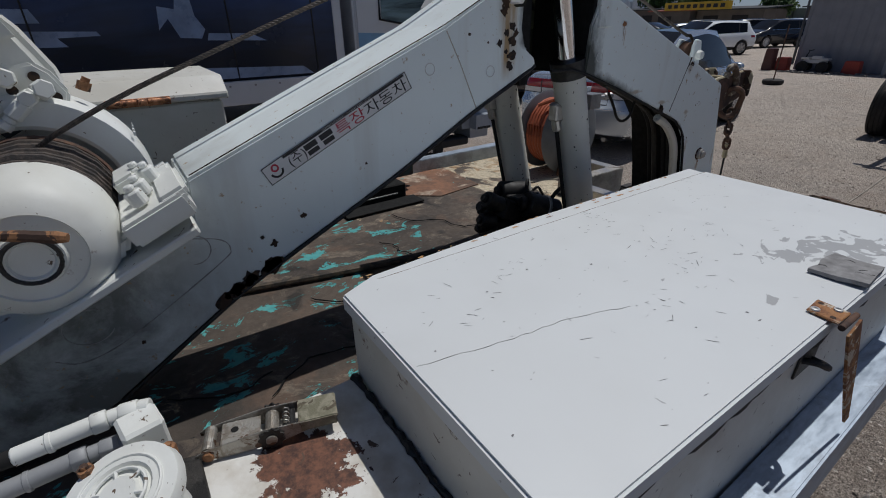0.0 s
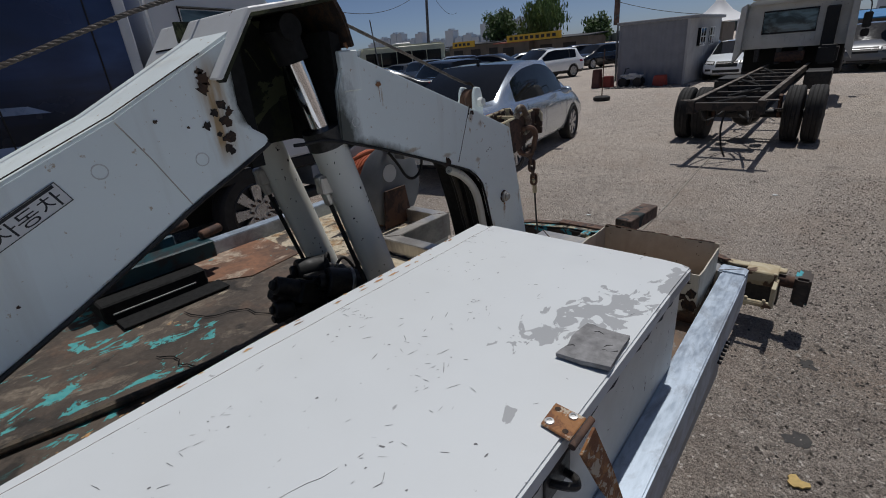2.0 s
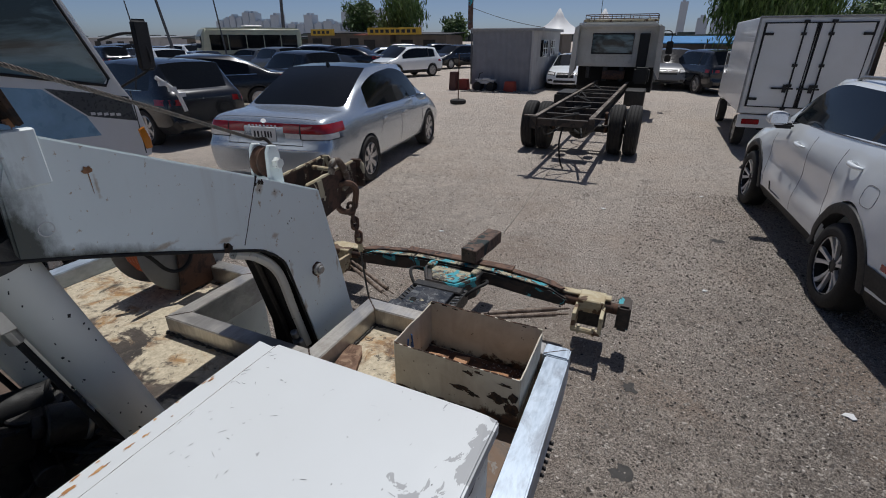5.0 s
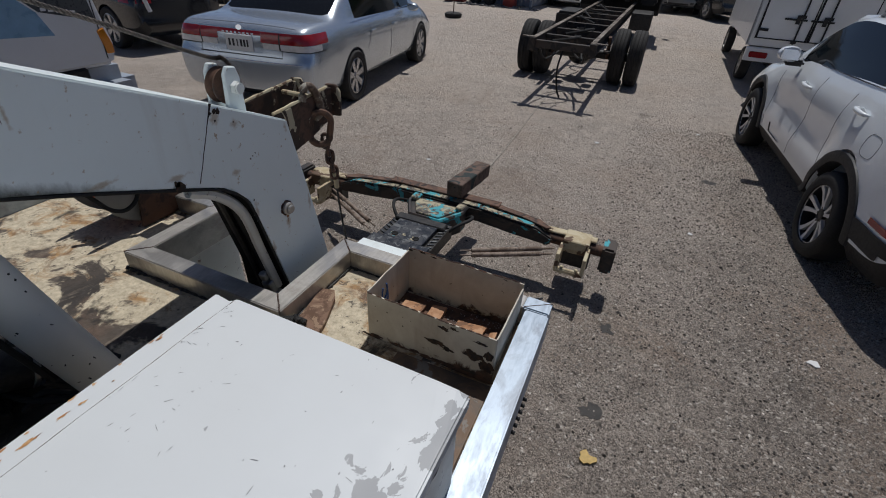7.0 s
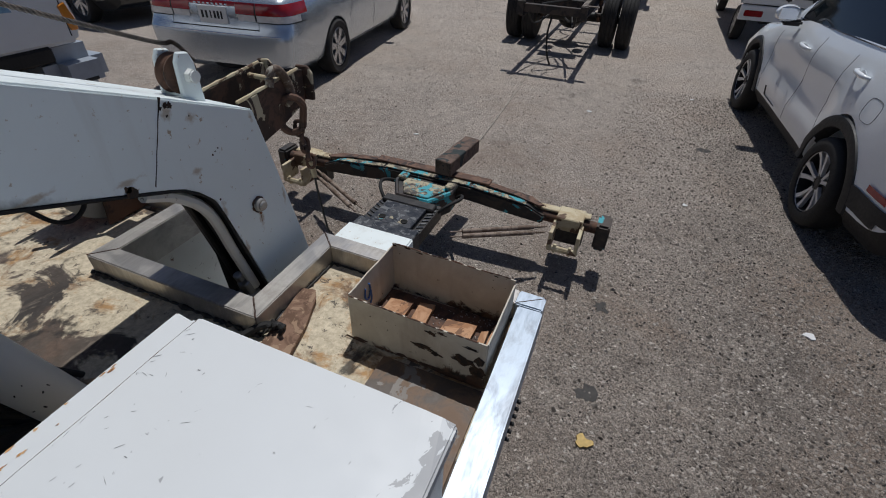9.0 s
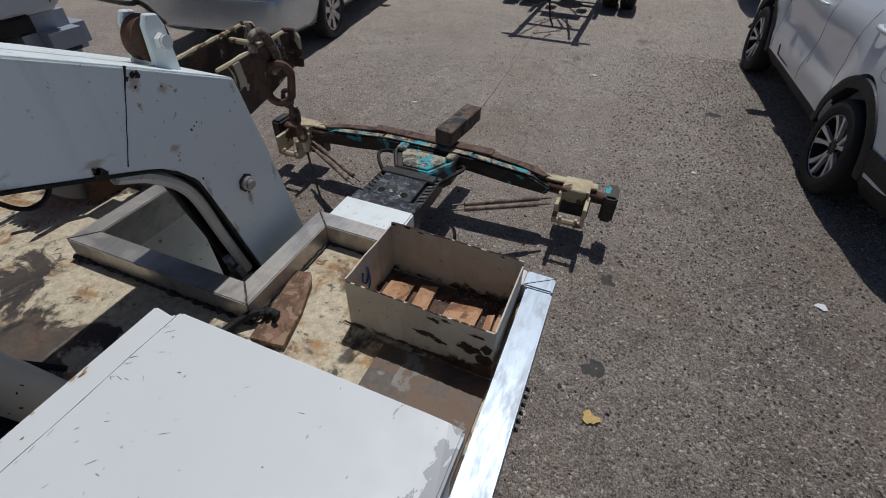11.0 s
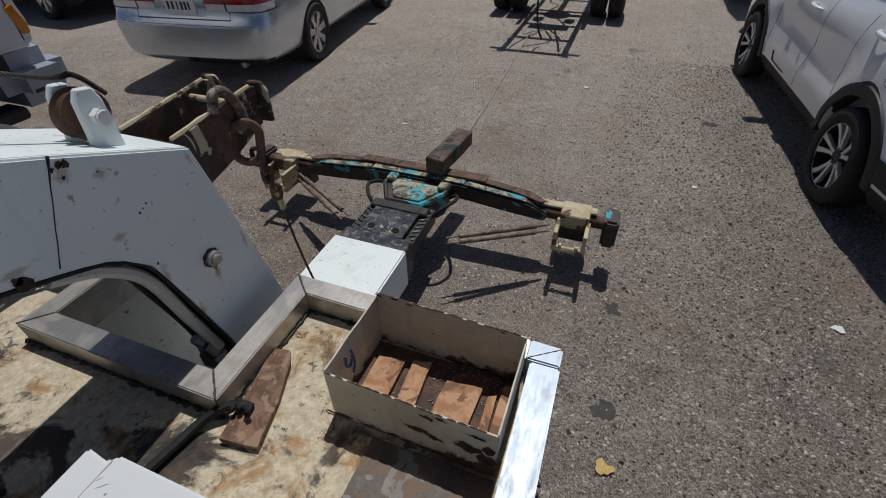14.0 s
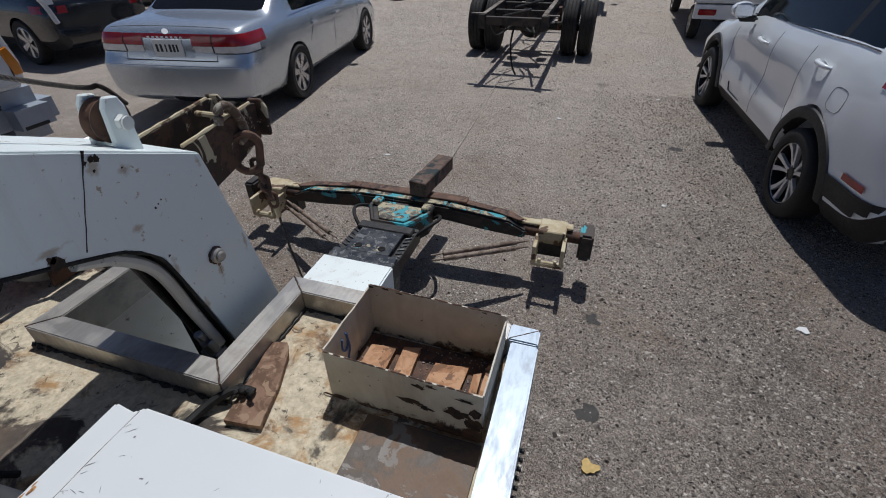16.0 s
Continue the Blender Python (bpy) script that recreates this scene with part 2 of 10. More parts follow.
def ground_material():
    """Worn asphalt: brown dust in broad patches, a coarser wheel track, packed grit of pale and dark chippings."""
    n = Nodes("dusty_asphalt")
    x, y = n.axis("X"), n.axis("Y")
    broad = n.noise(0.30, 7, 0.62, warp=0.6)
    mid = n.noise(1.7, 8, 0.68, warp=0.4)
    clump = n.noise(11, 7, 0.74, warp=0.3)
    grit = n.noise(105, 6, 0.8)
    base = n.mix(n.ramp(broad, 0.34, 0.68), (0.235, 0.200, 0.172), (0.375, 0.326, 0.282))
    base = n.mix(n.ramp(mid, 0.46, 0.70, 0.0, 0.60), base, (0.140, 0.122, 0.107))
    edge = n.calc("ADD", x, n.ramp(n.noise(0.6, 6, 0.65, warp=0.5), 0.25, 0.75, -0.45, 0.45))
    track = n.calc("MULTIPLY", n.ramp(edge, 0.70, 1.30), n.ramp(edge, 1.7, 2.3, 1.0, 0.35))
    base = n.mix(n.calc("MULTIPLY", track, 0.42), base, (0.120, 0.107, 0.096))
    base = n.mix(n.ramp(clump, 0.52, 0.66, 0.0, 0.50), base, (0.085, 0.074, 0.065))
    base = n.mix(n.ramp(clump, 0.32, 0.46, 0.45, 0.0), base, (0.330, 0.292, 0.254))
    fine = n.put("ShaderNodeSeparateColor")
    n.tree.links.new(n.cells(230, out="Color"), fine.inputs[0])
    big = n.put("ShaderNodeSeparateColor")
    n.tree.links.new(n.cells(88, out="Color"), big.inputs[0])
    base = n.mix(n.ramp(fine.outputs[0], 0.72, 0.90, 0.0, 0.62), base, (0.500, 0.445, 0.388))
    base = n.mix(n.ramp(fine.outputs[1], 0.66, 0.82, 0.0, 0.80), base, (0.040, 0.034, 0.030))
    base = n.mix(n.ramp(grit, 0.52, 0.70, 0.0, 0.55), base, (0.440, 0.392, 0.345))
    base = n.mix(n.ramp(grit, 0.32, 0.46, 0.75, 0.0), base, (0.045, 0.039, 0.035))
    base = n.mix(n.ramp(big.outputs[0], 0.970, 0.985, 0.0, 0.85), base, (0.580, 0.540, 0.495))
    worn = n.noise(4.0, 8, 0.74, warp=0.4)
    base = n.mix(n.ramp(worn, 0.53, 0.68, 0.0, 0.50), base, (0.405, 0.360, 0.315))
    base = n.mix(n.ramp(worn, 0.30, 0.45, 0.60, 0.0), base, (0.068, 0.059, 0.053))
    soil = n.noise(0.75, 7, 0.7, warp=0.5)
    base = n.mix(n.ramp(soil, 0.48, 0.66, 0.0, 0.55), base, (0.205, 0.148, 0.109))
    # Ground gets paler with distance along y, its edge broken by noise.
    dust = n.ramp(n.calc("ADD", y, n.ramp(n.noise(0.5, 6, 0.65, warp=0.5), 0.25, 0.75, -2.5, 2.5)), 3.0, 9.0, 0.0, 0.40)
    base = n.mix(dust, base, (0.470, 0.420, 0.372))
    stain = n.ramp(n.noise(0.9, 5, 0.55, warp=0.4), 0.64, 0.72)
    base = n.mix(n.calc("MULTIPLY", stain, 0.5), base, (0.063, 0.055, 0.049))
    lumps = n.ramp(n.noise(42, 5, 0.7), 0.44, 0.70)
    base = n.mix(n.ramp(lumps, 0.50, 0.9, 0.0, 0.55), base, (0.46, 0.405, 0.350))
    base = n.mix(n.ramp(n.noise(46, 6, 0.78), 0.52, 0.64, 0.0, 0.42), base, (0.052, 0.045, 0.039))
    n.bump(n.calc("ADD", n.calc("MULTIPLY", grit, 0.6), n.calc("ADD", n.calc("MULTIPLY", clump, 1.2), n.calc("MULTIPLY", lumps, 0.8))), 1.0, 0.018)
    tone = n.put("ShaderNodeHueSaturation", Color=base, Saturation=1.06, Value=1.60)
    return n.done(tone.outputs["Color"], 0.92, spec=0.12)


def rusty(name, a, b, c=None, scale=12.0, rough=0.8, metal=0.0):
    """Two or three colours eaten into one another."""
    n = Nodes(name)
    f = n.noise(scale, 7, 0.68, warp=0.6)
    base = n.mix(n.ramp(f, 0.45, 0.55), a, b)
    if c:
        base = n.mix(n.ramp(n.noise(scale * 0.8, 6, 0.6, space="Object", warp=1.1), 0.56, 0.58), base, c)
    n.bump(n.noise(scale * 4, 6, 0.7), 0.5, 0.003)
    return n.done(base, n.ramp(f, 0.3, 0.7, rough - 0.15, min(1.0, rough + 0.1)), metal)


def glass_mat(name, colour=(0.004, 0.005, 0.006), rough=0.03):
    """Tinted car glass, seen against a dark inside."""
    n = Nodes(name)
    return n.done(n.mix(n.ramp(n.noise(3, 4), 0.3, 0.8, 0, 0.5), colour, tuple(c * 1.8 for c in colour)), n.ramp(n.noise(12, 4), 0.3, 0.7, rough, rough + 0.05), 0.0, spec=0.32)


def car_paint(name, colour, metal=0.3, rough=0.32):
    n = Nodes(name)
    dust = n.ramp(n.noise(2.0, 6, 0.6), 0.4, 0.8, 0.0, 0.25)
    flake = n.ramp(n.noise(400, 2), 0.3, 0.7, 0.92, 1.0)
    base = n.mix(dust, colour, tuple(0.8 * c + 0.012 for c in colour))
    m = n.put("ShaderNodeMix")
    m.data_type, m.blend_type = "RGBA", "MULTIPLY"
    m.inputs["Factor"].default_value = 1.0
    n.link(base, m.inputs["A"])
    n.link(flake, m.inputs["B"])
    return n.done(m.outputs["Result"], rough, metal, coat=0.8)


def leafy(name, colour):
    n = Nodes(name)
    info = n.put("ShaderNodeNewGeometry")
    rnd = info.outputs["Random Per Island"]
    base = n.mix(rnd, tuple(c * 0.55 for c in colour), tuple(min(1, c * 1.5) for c in colour))
    return n.done(base, 0.65)


M_LID = lid_paint()
M_BOX = worn_paint("toolbox_side_white", (0.69, 0.685, 0.635), (0.20, 0.17, 0.14), 1.2, 0.45, 0.66, 6, 0.8)
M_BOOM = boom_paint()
M_HOOD = worn_paint("hood_white", (0.76, 0.765, 0.75), (0.14, 0.09, 0.06), 0.6, 0.45, 0.69, 4, 0.5)
M_CYL = worn_paint("cylinder_white", (0.69, 0.69, 0.635), (0.08, 0.07, 0.07), 0.2, 0.45, 0.685, 4, 0.5)
M_WINCH = worn_paint("winch_white", (0.79, 0.81, 0.78), (0.13, 0.09, 0.06), 1.4, 0.5, 0.665, 5, 0.95)
n_ = Nodes("tray_cream")
z_, x_ = n_.axis("Z"), n_.axis("X")
creep_ = n_.calc("ADD", n_.ramp(z_, 1.05, 1.105, 0.50, 0.0), n_.calc("MULTIPLY", n_.ramp(x_, -0.12, 0.06, 0.0, 0.55), n_.ramp(z_, 1.06, 1.19, 1.0, 0.0)))
eaten_ = n_.ramp(n_.calc("ADD", creep_, n_.ramp(n_.noise(17, 7, 0.66, warp=0.5), 0.3, 0.7, -0.40, 0.40)), 0.40, 0.58)
cream_ = n_.mix(n_.ramp(n_.noise(7, 7, 0.65, warp=0.5), 0.42, 0.75, 0.0, 0.7), (0.60, 0.56, 0.46), (0.34, 0.28, 0.20))
cream_ = n_.mix(n_.ramp(n_.noise(14, 5, 0.6, stretch=(1, 1, 0.15)), 0.55, 0.75, 0.0, 0.5), cream_, (0.28, 0.19, 0.115))
cream_ = n_.mix(n_.ramp(n_.noise(55, 4, 0.6), 0.68, 0.70), cream_, (0.09, 0.06, 0.04))
n_.bump(n_.calc("SUBTRACT", n_.noise(30, 4), eaten_), 0.35, 0.002)
M_BIN = n_.done(n_.mix(eaten_, cream_, n_.mix(n_.ramp(n_.noise(30, 5), 0.4, 0.6), (0.035, 0.023, 0.017), (0.12, 0.065, 0.038))), n_.ramp(n_.noise(20, 4), 0.3, 0.7, 0.5, 0.75))
M_DECK = deck_plate()
M_GROUND = ground_material()
n_ = Nodes("galvanised_rail")
spang_ = n_.ramp(n_.noise(30, 4, 0.6, stretch=(2.5, 0.6, 1)), 0.35, 0.65)
blotch_ = n_.ramp(n_.noise(9, 7, 0.68, stretch=(1.6, 0.7, 1), warp=0.5), 0.50, 0.64, 0.0, 0.6)
n_.bump(n_.noise(11, 5, 0.6), 0.16, 0.003)
M_RAIL = n_.done(n_.mix(blotch_, n_.mix(spang_, (0.32, 0.38, 0.45), (0.46, 0.53, 0.61)), (0.17, 0.18, 0.20)), n_.ramp(spang_, 0, 1, 0.40, 0.58), 0.45)
n_ = Nodes("stainless_frame")
brush_ = n_.noise(9, 6, 0.7, stretch=(10, 1, 1))
soil_ = n_.ramp(n_.noise(5, 7, 0.68, warp=0.6), 0.45, 0.68, 0.0, 0.6)
n_.bump(brush_, 0.12, 0.001)
M_FRAME = n_.done(n_.mix(soil_, n_.mix(n_.ramp(brush_, 0.3, 0.7), (0.44, 0.42, 0.39), (0.60, 0.58, 0.545)), (0.13, 0.105, 0.08)), n_.ramp(soil_, 0, 0.6, 0.34, 0.62), n_.ramp(soil_, 0, 0.6, 0.78, 0.25))
M_CHROME = plain("chrome", (0.82, 0.82, 0.84), 0.08, 1.0, 0.03)
M_STEEL = plain("bare_steel", (0.45, 0.44, 0.43), 0.4, 0.9, 0.2, 20)
M_BLACK = plain("grimy_black", (0.012, 0.0115, 0.011), 0.6, 0.0, 0.25, 14, bump=0.2)
M_GREASE = rusty("greasy_black", (0.010, 0.0095, 0.009), (0.03, 0.027, 0.024), None, 25, 0.5)
M_CHIP = rusty("chipped_rust", (0.018, 0.012, 0.009), (0.060, 0.034, 0.020), None, 40, 0.85)
# Near-black that puts the shade of hollows and holes into the colour.
M_SOOT_SHADE = plain("soot_shade", (0.005, 0.005, 0.0045), 0.9, 0.0, 0.2, 14)
# Olive grime, with the hood cavity's shade put into its dark tones.
M_MOSS_SHADE = rusty("mossy_soot_shade", (0.006, 0.0065, 0.004), (0.022, 0.026, 0.010), (0.085, 0.090, 0.045), 9, 0.85)
M_CHASSIS = rusty("chassis_black", (0.016, 0.014, 0.013), (0.06, 0.045, 0.036), None, 9, 0.7)
M_RUBBER = plain("rubber", (0.014, 0.0135, 0.013), 0.75, 0.0, 0.2, 18, bump=0.15)
M_TYRE = plain("dusty_tyre", (0.035, 0.033, 0.031), 0.85, 0.0, 0.25, 10, bump=0.2)
M_RUST = rusty("rust", (0.19, 0.085, 0.04), (0.32, 0.16, 0.075), (0.07, 0.04, 0.028), 22, 0.85)
M_RUSTDARK = rusty("dark_rust", (0.06, 0.035, 0.026), (0.13, 0.07, 0.045), None, 16, 0.85)
M_TEALRUST = rusty("teal_rust_steel", (0.10, 0.06, 0.045), (0.20, 0.12, 0.09), (0.05, 0.42, 0.50), 6, 0.75)
M_CREAM = rusty("cream_rust_steel", (0.55, 0.48, 0.32), (0.45, 0.36, 0.22), (0.12, 0.07, 0.04), 9, 0.7)
M_TIMBER = rusty("old_timber", (0.085, 0.058, 0.045), (0.155, 0.105, 0.082), (0.03, 0.04, 0.04), 10, 0.9)
M_CABLE = rusty("wire_rope", (0.09, 0.07, 0.055), (0.04, 0.034, 0.03), None, 60, 0.6)
M_GLASS = glass_mat("car_glass")
n_ = Nodes("cab_glass")
# Pale reflections are painted into the glass colour as noise patches.
refl_ = n_.ramp(n_.noise(2.2, 5, 0.6, stretch=(1, 0.5, 2.2), warp=0.6), 0.40, 0.62)
M_CABGLASS = n_.done(n_.mix(refl_, (0.020, 0.036, 0.040), (0.19, 0.29, 0.31)), 0.05, spec=0.6)
M_SILVER = car_paint("silver_paint", (0.60, 0.66, 0.72), 0.72, 0.27)
M_WHITECAR = car_paint("white_car_paint", (0.90, 0.94, 0.96), 0.0, 0.2)
M_BLACKCAR = car_paint("black_car_paint", (0.012, 0.014, 0.018), 0.2, 0.25)
M_GREYCAR = car_paint("grey_car_paint", (0.16, 0.165, 0.17), 0.5, 0.3)
M_NAVYCAR = car_paint("navy_car_paint", (0.012, 0.02, 0.045), 0.3, 0.25)
M_BLUECAR = car_paint("blue_car_paint", (0.03, 0.13, 0.42), 0.2, 0.3)
M_CABWHITE = worn_paint("cab_white", (0.74, 0.75, 0.75), (0.3, 0.3, 0.3), 0.2, 0.35, 0.75, 4, 0.25, coat=0.3)
M_CABOLD = worn_paint("old_cab_white", (0.62, 0.61, 0.56), (0.18, 0.15, 0.12), 0.7, 0.5, 0.68, 3, 0.7)
M_RED = plain("lamp_red", (0.38, 0.012, 0.016), 0.12, 0.0, 0.2, 8, coat=0.6)
M_AMBER = plain("lamp_amber", (0.75, 0.26, 0.02), 0.15, 0.0, 0.15, 8, coat=0.6)
M_CLEAR = plain("lamp_clear", (0.78, 0.77, 0.76), 0.15, 0.0, 0.15, 14, coat=0.6)
M_ALLOY = plain("alloy", (0.55, 0.55, 0.56), 0.3, 0.85, 0.1, 9)
M_DARKALLOY = plain("dark_alloy", (0.04, 0.04, 0.042), 0.4, 0.5, 0.1, 9)
M_PLASTIC = plain("black_plastic", (0.018, 0.0185, 0.02), 0.55, 0.0, 0.15, 12)
M_GREY = plain("grey_plastic", (0.32, 0.33, 0.34), 0.5, 0.0, 0.15, 9)
M_INK = plain("black_ink", (0.02, 0.02, 0.022), 0.5, 0.0, 0.1)
M_REDINK = plain("red_ink", (0.5, 0.03, 0.06), 0.5, 0.0, 0.1)
M_STICKER = plain("sticker_white", (0.72, 0.72, 0.71), 0.4, 0.0, 0.05)


# ---- mesh tools ----
def cube(bm, c, s, rot=None):
    """A box of size s round c."""
    m = Matrix.Translation(c) @ (rot.to_4x4() if rot else Matrix()) @ Matrix.Diagonal((*s, 1))
    return bmesh.ops.create_cube(bm, size=1.0, matrix=m)["verts"]


def box(bm, a, b):
    """A box from corner a to corner b."""
    return cube(bm, [(p + q) / 2 for p, q in zip(a, b)], [abs(q - p) for p, q in zip(a, b)])


def rod(bm, a, b, r, r2=None, n=16):
    a, b = Vector(a), Vector(b)
    m = Matrix.Translation((a + b) / 2) @ (b - a).to_track_quat("Z", "Y").to_matrix().to_4x4()
    return bmesh.ops.create_cone(bm, cap_ends=True, segments=n, radius1=r, radius2=r if r2 is None else r2, depth=(b - a).length, matrix=m)["verts"]


def slab(bm, outline, axis, lo, hi):
    """A flat outline, given in the two other axes, drawn out along an axis from lo to hi."""
    def at(p, h):
        return Vector((h, p[0], p[1])) if axis == "x" else Vector((p[0], h, p[1])) if axis == "y" else Vector((p[0], p[1], h))
    lows = [bm.verts.new(at(p, lo)) for p in outline]
    tops = [bm.verts.new(at(p, hi)) for p in outline]
    n = len(outline)
    for i in range(n):
        bm.faces.new((lows[i], lows[(i + 1) % n], tops[(i + 1) % n], tops[i]))
    bm.faces.new(lows[::-1])
    bm.faces.new(tops)
    bmesh.ops.recalc_face_normals(bm, faces=bm.faces[:])


def tube(bm, points, r, n=8, closed=False):
    """A round tube along points."""
    pts = [Vector(p) for p in points]
    rings, up = [], Vector((0.13, 0.21, 1)).normalized()
    for i, p in enumerate(pts):
        a = pts[i - 1] if i or closed else p
        b = pts[(i + 1) % len(pts)] if i + 1 < len(pts) or closed else p
        d = (b - a).normalized()
        u = d.cross(up)
        u = u.normalized() if u.length > 1e-4 else Vector((1, 0, 0))
        v = d.cross(u).normalized()
        rr = r[i] if isinstance(r, (list, tuple)) else r
        rings.append([bm.verts.new(p + rr * (math.cos(2 * math.pi * k / n) * u + math.sin(2 * math.pi * k / n) * v)) for k in range(n)])
    for i in range(len(rings) - (0 if closed else 1)):
        p, q = rings[i], rings[(i + 1) % len(rings)]
        for k in range(n):
            bm.faces.new((p[k], p[(k + 1) % n], q[(k + 1) % n], q[k]))
    if not closed:
        bm.faces.new(rings[0][::-1])
        bm.faces.new(rings[-1])
    bmesh.ops.recalc_face_normals(bm, faces=bm.faces[:])


def smooth_path(points, n=6):
    """More points along a soft curve through points."""
    p = [Vector(q) for q in points]
    p = [2 * p[0] - p[1], *p, 2 * p[-1] - p[-2]]
    out = []
    for i in range(1, len(p) - 2):
        for k in range(n):
            t = k / n
            a, b, c, d = p[i - 1:i + 3]
            out.append(0.5 * (2 * b + (c - a) * t + (2 * a - 5 * b + 4 * c - d) * t * t + (3 * b - a - 3 * c + d) * t ** 3))
    return [*out, p[-2]]


def lathe(bm, profile, m, n=24):
    """Turns a profile of (radius, height) round the z axis of m."""
    rings = [[bm.verts.new(m @ Vector((r * math.cos(2 * math.pi * k / n), r * math.sin(2 * math.pi * k / n), h))) for k in range(n)] for r, h in profile]
    for p, q in zip(rings, rings[1:]):
        for k in range(n):
            bm.faces.new((p[k], p[(k + 1) % n], q[(k + 1) % n], q[k]))
    for ring in (rings[0], rings[-1]):
        bm.faces.new(ring)
    bmesh.ops.recalc_face_normals(bm, faces=bm.faces[:])


def soften(bm, w=0.004, n=1):
    sharp = [e for e in bm.edges if len(e.link_faces) == 2 and e.calc_face_angle(0) > 0.6]
    bmesh.ops.bevel(bm, geom=sharp, offset=w, segments=n, affect="EDGES", clamp_overlap=True)


def dent(bm, amount, scale=3.0):
    """Small unevenness of bent sheet."""
    for v in bm.verts:
        v.co += amount * noise.noise_vector(v.co * scale)


def finish(bm, name, material):
    me = bpy.data.meshes.new(name)
    bm.to_mesh(me)
    bm.free()
    for m in material if isinstance(material, (list, tuple)) else (material,):
        me.materials.append(m)
    return me


BASE = {}


def part(name, bm, material, parent=None, label="", smooth=False):
    """Links a bmesh as one mesh object under a thing, or as a thing."""
    if smooth:
        for f in bm.faces:
            f.smooth = True
        for e in bm.edges:
            if len(e.link_faces) == 2 and e.calc_face_angle(0) > 0.7:
                e.smooth = False
    ob = new(name, finish(bm, name, material))
    if parent:
        ob.parent = parent
        if parent.name in BASE:
            ob.matrix_parent_inverse = BASE[parent.name].inverted()
    if label:
        ob["label"] = label
    return ob


def thing(name, label, category, group="", kind="", at=None, m=None):
    """An Empty that holds a thing's parts. at: its base, where the parts are drawn in the world; m: its pose, where they are drawn round it."""
    ob = new(name)
    ob.empty_display_size = 0.1
    if at:
        ob.location = at
        BASE[ob.name] = Matrix.Translation(at)
    if m:
        ob.matrix_basis = m
    return tagged(ob, label, category, group, kind)


def B():
    return bmesh.new()


def boxes(*pairs, bevel=0.0, seg=1):
    bm = B()
    for a, b in pairs:
        box(bm, a, b)
    if bevel:
        soften(bm, bevel, seg)
    return bm


# ---- ground ----
bm = B()
bmesh.ops.create_grid(bm, x_segments=60, y_segments=60, size=1.0)
for v in bm.verts:
    r = v.co.xy.length
    v.co.x, v.co.y = (math.copysign(abs(c) ** 2.6 * 1500, c) for c in (v.co.x, v.co.y))
    v.co.z = 0.0
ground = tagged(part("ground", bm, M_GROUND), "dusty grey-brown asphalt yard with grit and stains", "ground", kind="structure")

# ---- the tow truck's deck ----
XC = -0.885
truck = thing("tow_truck", "old tow truck deck of worn brown plates with turquoise paint remnants", "tow truck", at=(XC, 0.3, 0.0))
bm = B()
slab(bm, [(-1.93, -1.7), (0.10, -1.7), (0.10, 2.32), (-0.60, 2.32), (-0.60, 2.03), (-1.17, 2.03), (-1.17, 2.32), (-1.93, 2.32)], "z", 1.0, 1.05)
part("deck", bm, M_DECK, truck)


def beam(a, b, w, z0, z1, miter=(0, 0)):
    """A square tube lying from a to b; miter: how far each end is drawn out on its left side."""
    bm = B()
    a, b = Vector((*a, 0)), Vector((*b, 0))
    d = (b - a).normalized()
    s = Vector((-d.y, d.x, 0)) * w / 2
    ends = [a - s, b - s, b + s + d * miter[1], a + s - d * miter[0]]
    slab(bm, [(p.x, p.y) for p in ends], "z", z0, z1)
    soften(bm, 0.004, 2)
    return bm


part("side_rail", beam((0.170, -1.6), (0.122, 2.31), 0.072, 0.985, 1.12, (0, 0)), M_RAIL, truck, "bright galvanised steel side rail")
part("side_rail", beam((-1.93, -1.6), (-1.97, 2.31), 0.072, 0.985, 1.12), M_RAIL, truck, "bright galvanised steel side rail")
bm = B()
slab(bm, [(0.0755, 2.3125), (0.156, 2.3125), (0.156, 2.372), (0.0755, 2.3745)], "z", 0.985, 1.122)
soften(bm, 0.004, 2)
part("corner_cap", bm, M_RAIL, truck)
bm = B()
tube(bm, [(0.078 + 0.0765 * k / 9, 2.3155 + 0.053 * k / 9, 1.1215) for k in range(10)], [0.0014 + 0.0006 * (k % 2) for k in range(10)], 6)
part("weld_bead", bm, M_RUSTDARK, truck, "dark weld bead")
for name, outline in (
    ("slot_rail", [(-1.215, 1.959), (-0.555, 1.959), (-0.619, 2.025), (-1.151, 2.025)]),
    ("slot_rail", [(-0.555, 1.959), (-0.555, 2.319), (-0.619, 2.381), (-0.619, 2.025)]),
    ("slot_rail", [(-1.215, 1.959), (-1.151, 2.025), (-1.151, 2.381), (-1.215, 2.319)]),
    ("rear_rail", [(-0.619, 2.381), (-0.555, 2.319), (0.074, 2.313), (0.074, 2.375)]),
    ("rear_rail", [(-1.93, 2.319), (-1.215, 2.319), (-1.151, 2.381), (-1.93, 2.381)]),
):
    bm = B()
    slab(bm, outline, "z", 0.998, 1.12)
    soften(bm, 0.003, 2)
    part(name, bm, M_FRAME, truck, "dull brushed steel rail with welded mitre")
rs = random.Random(8)
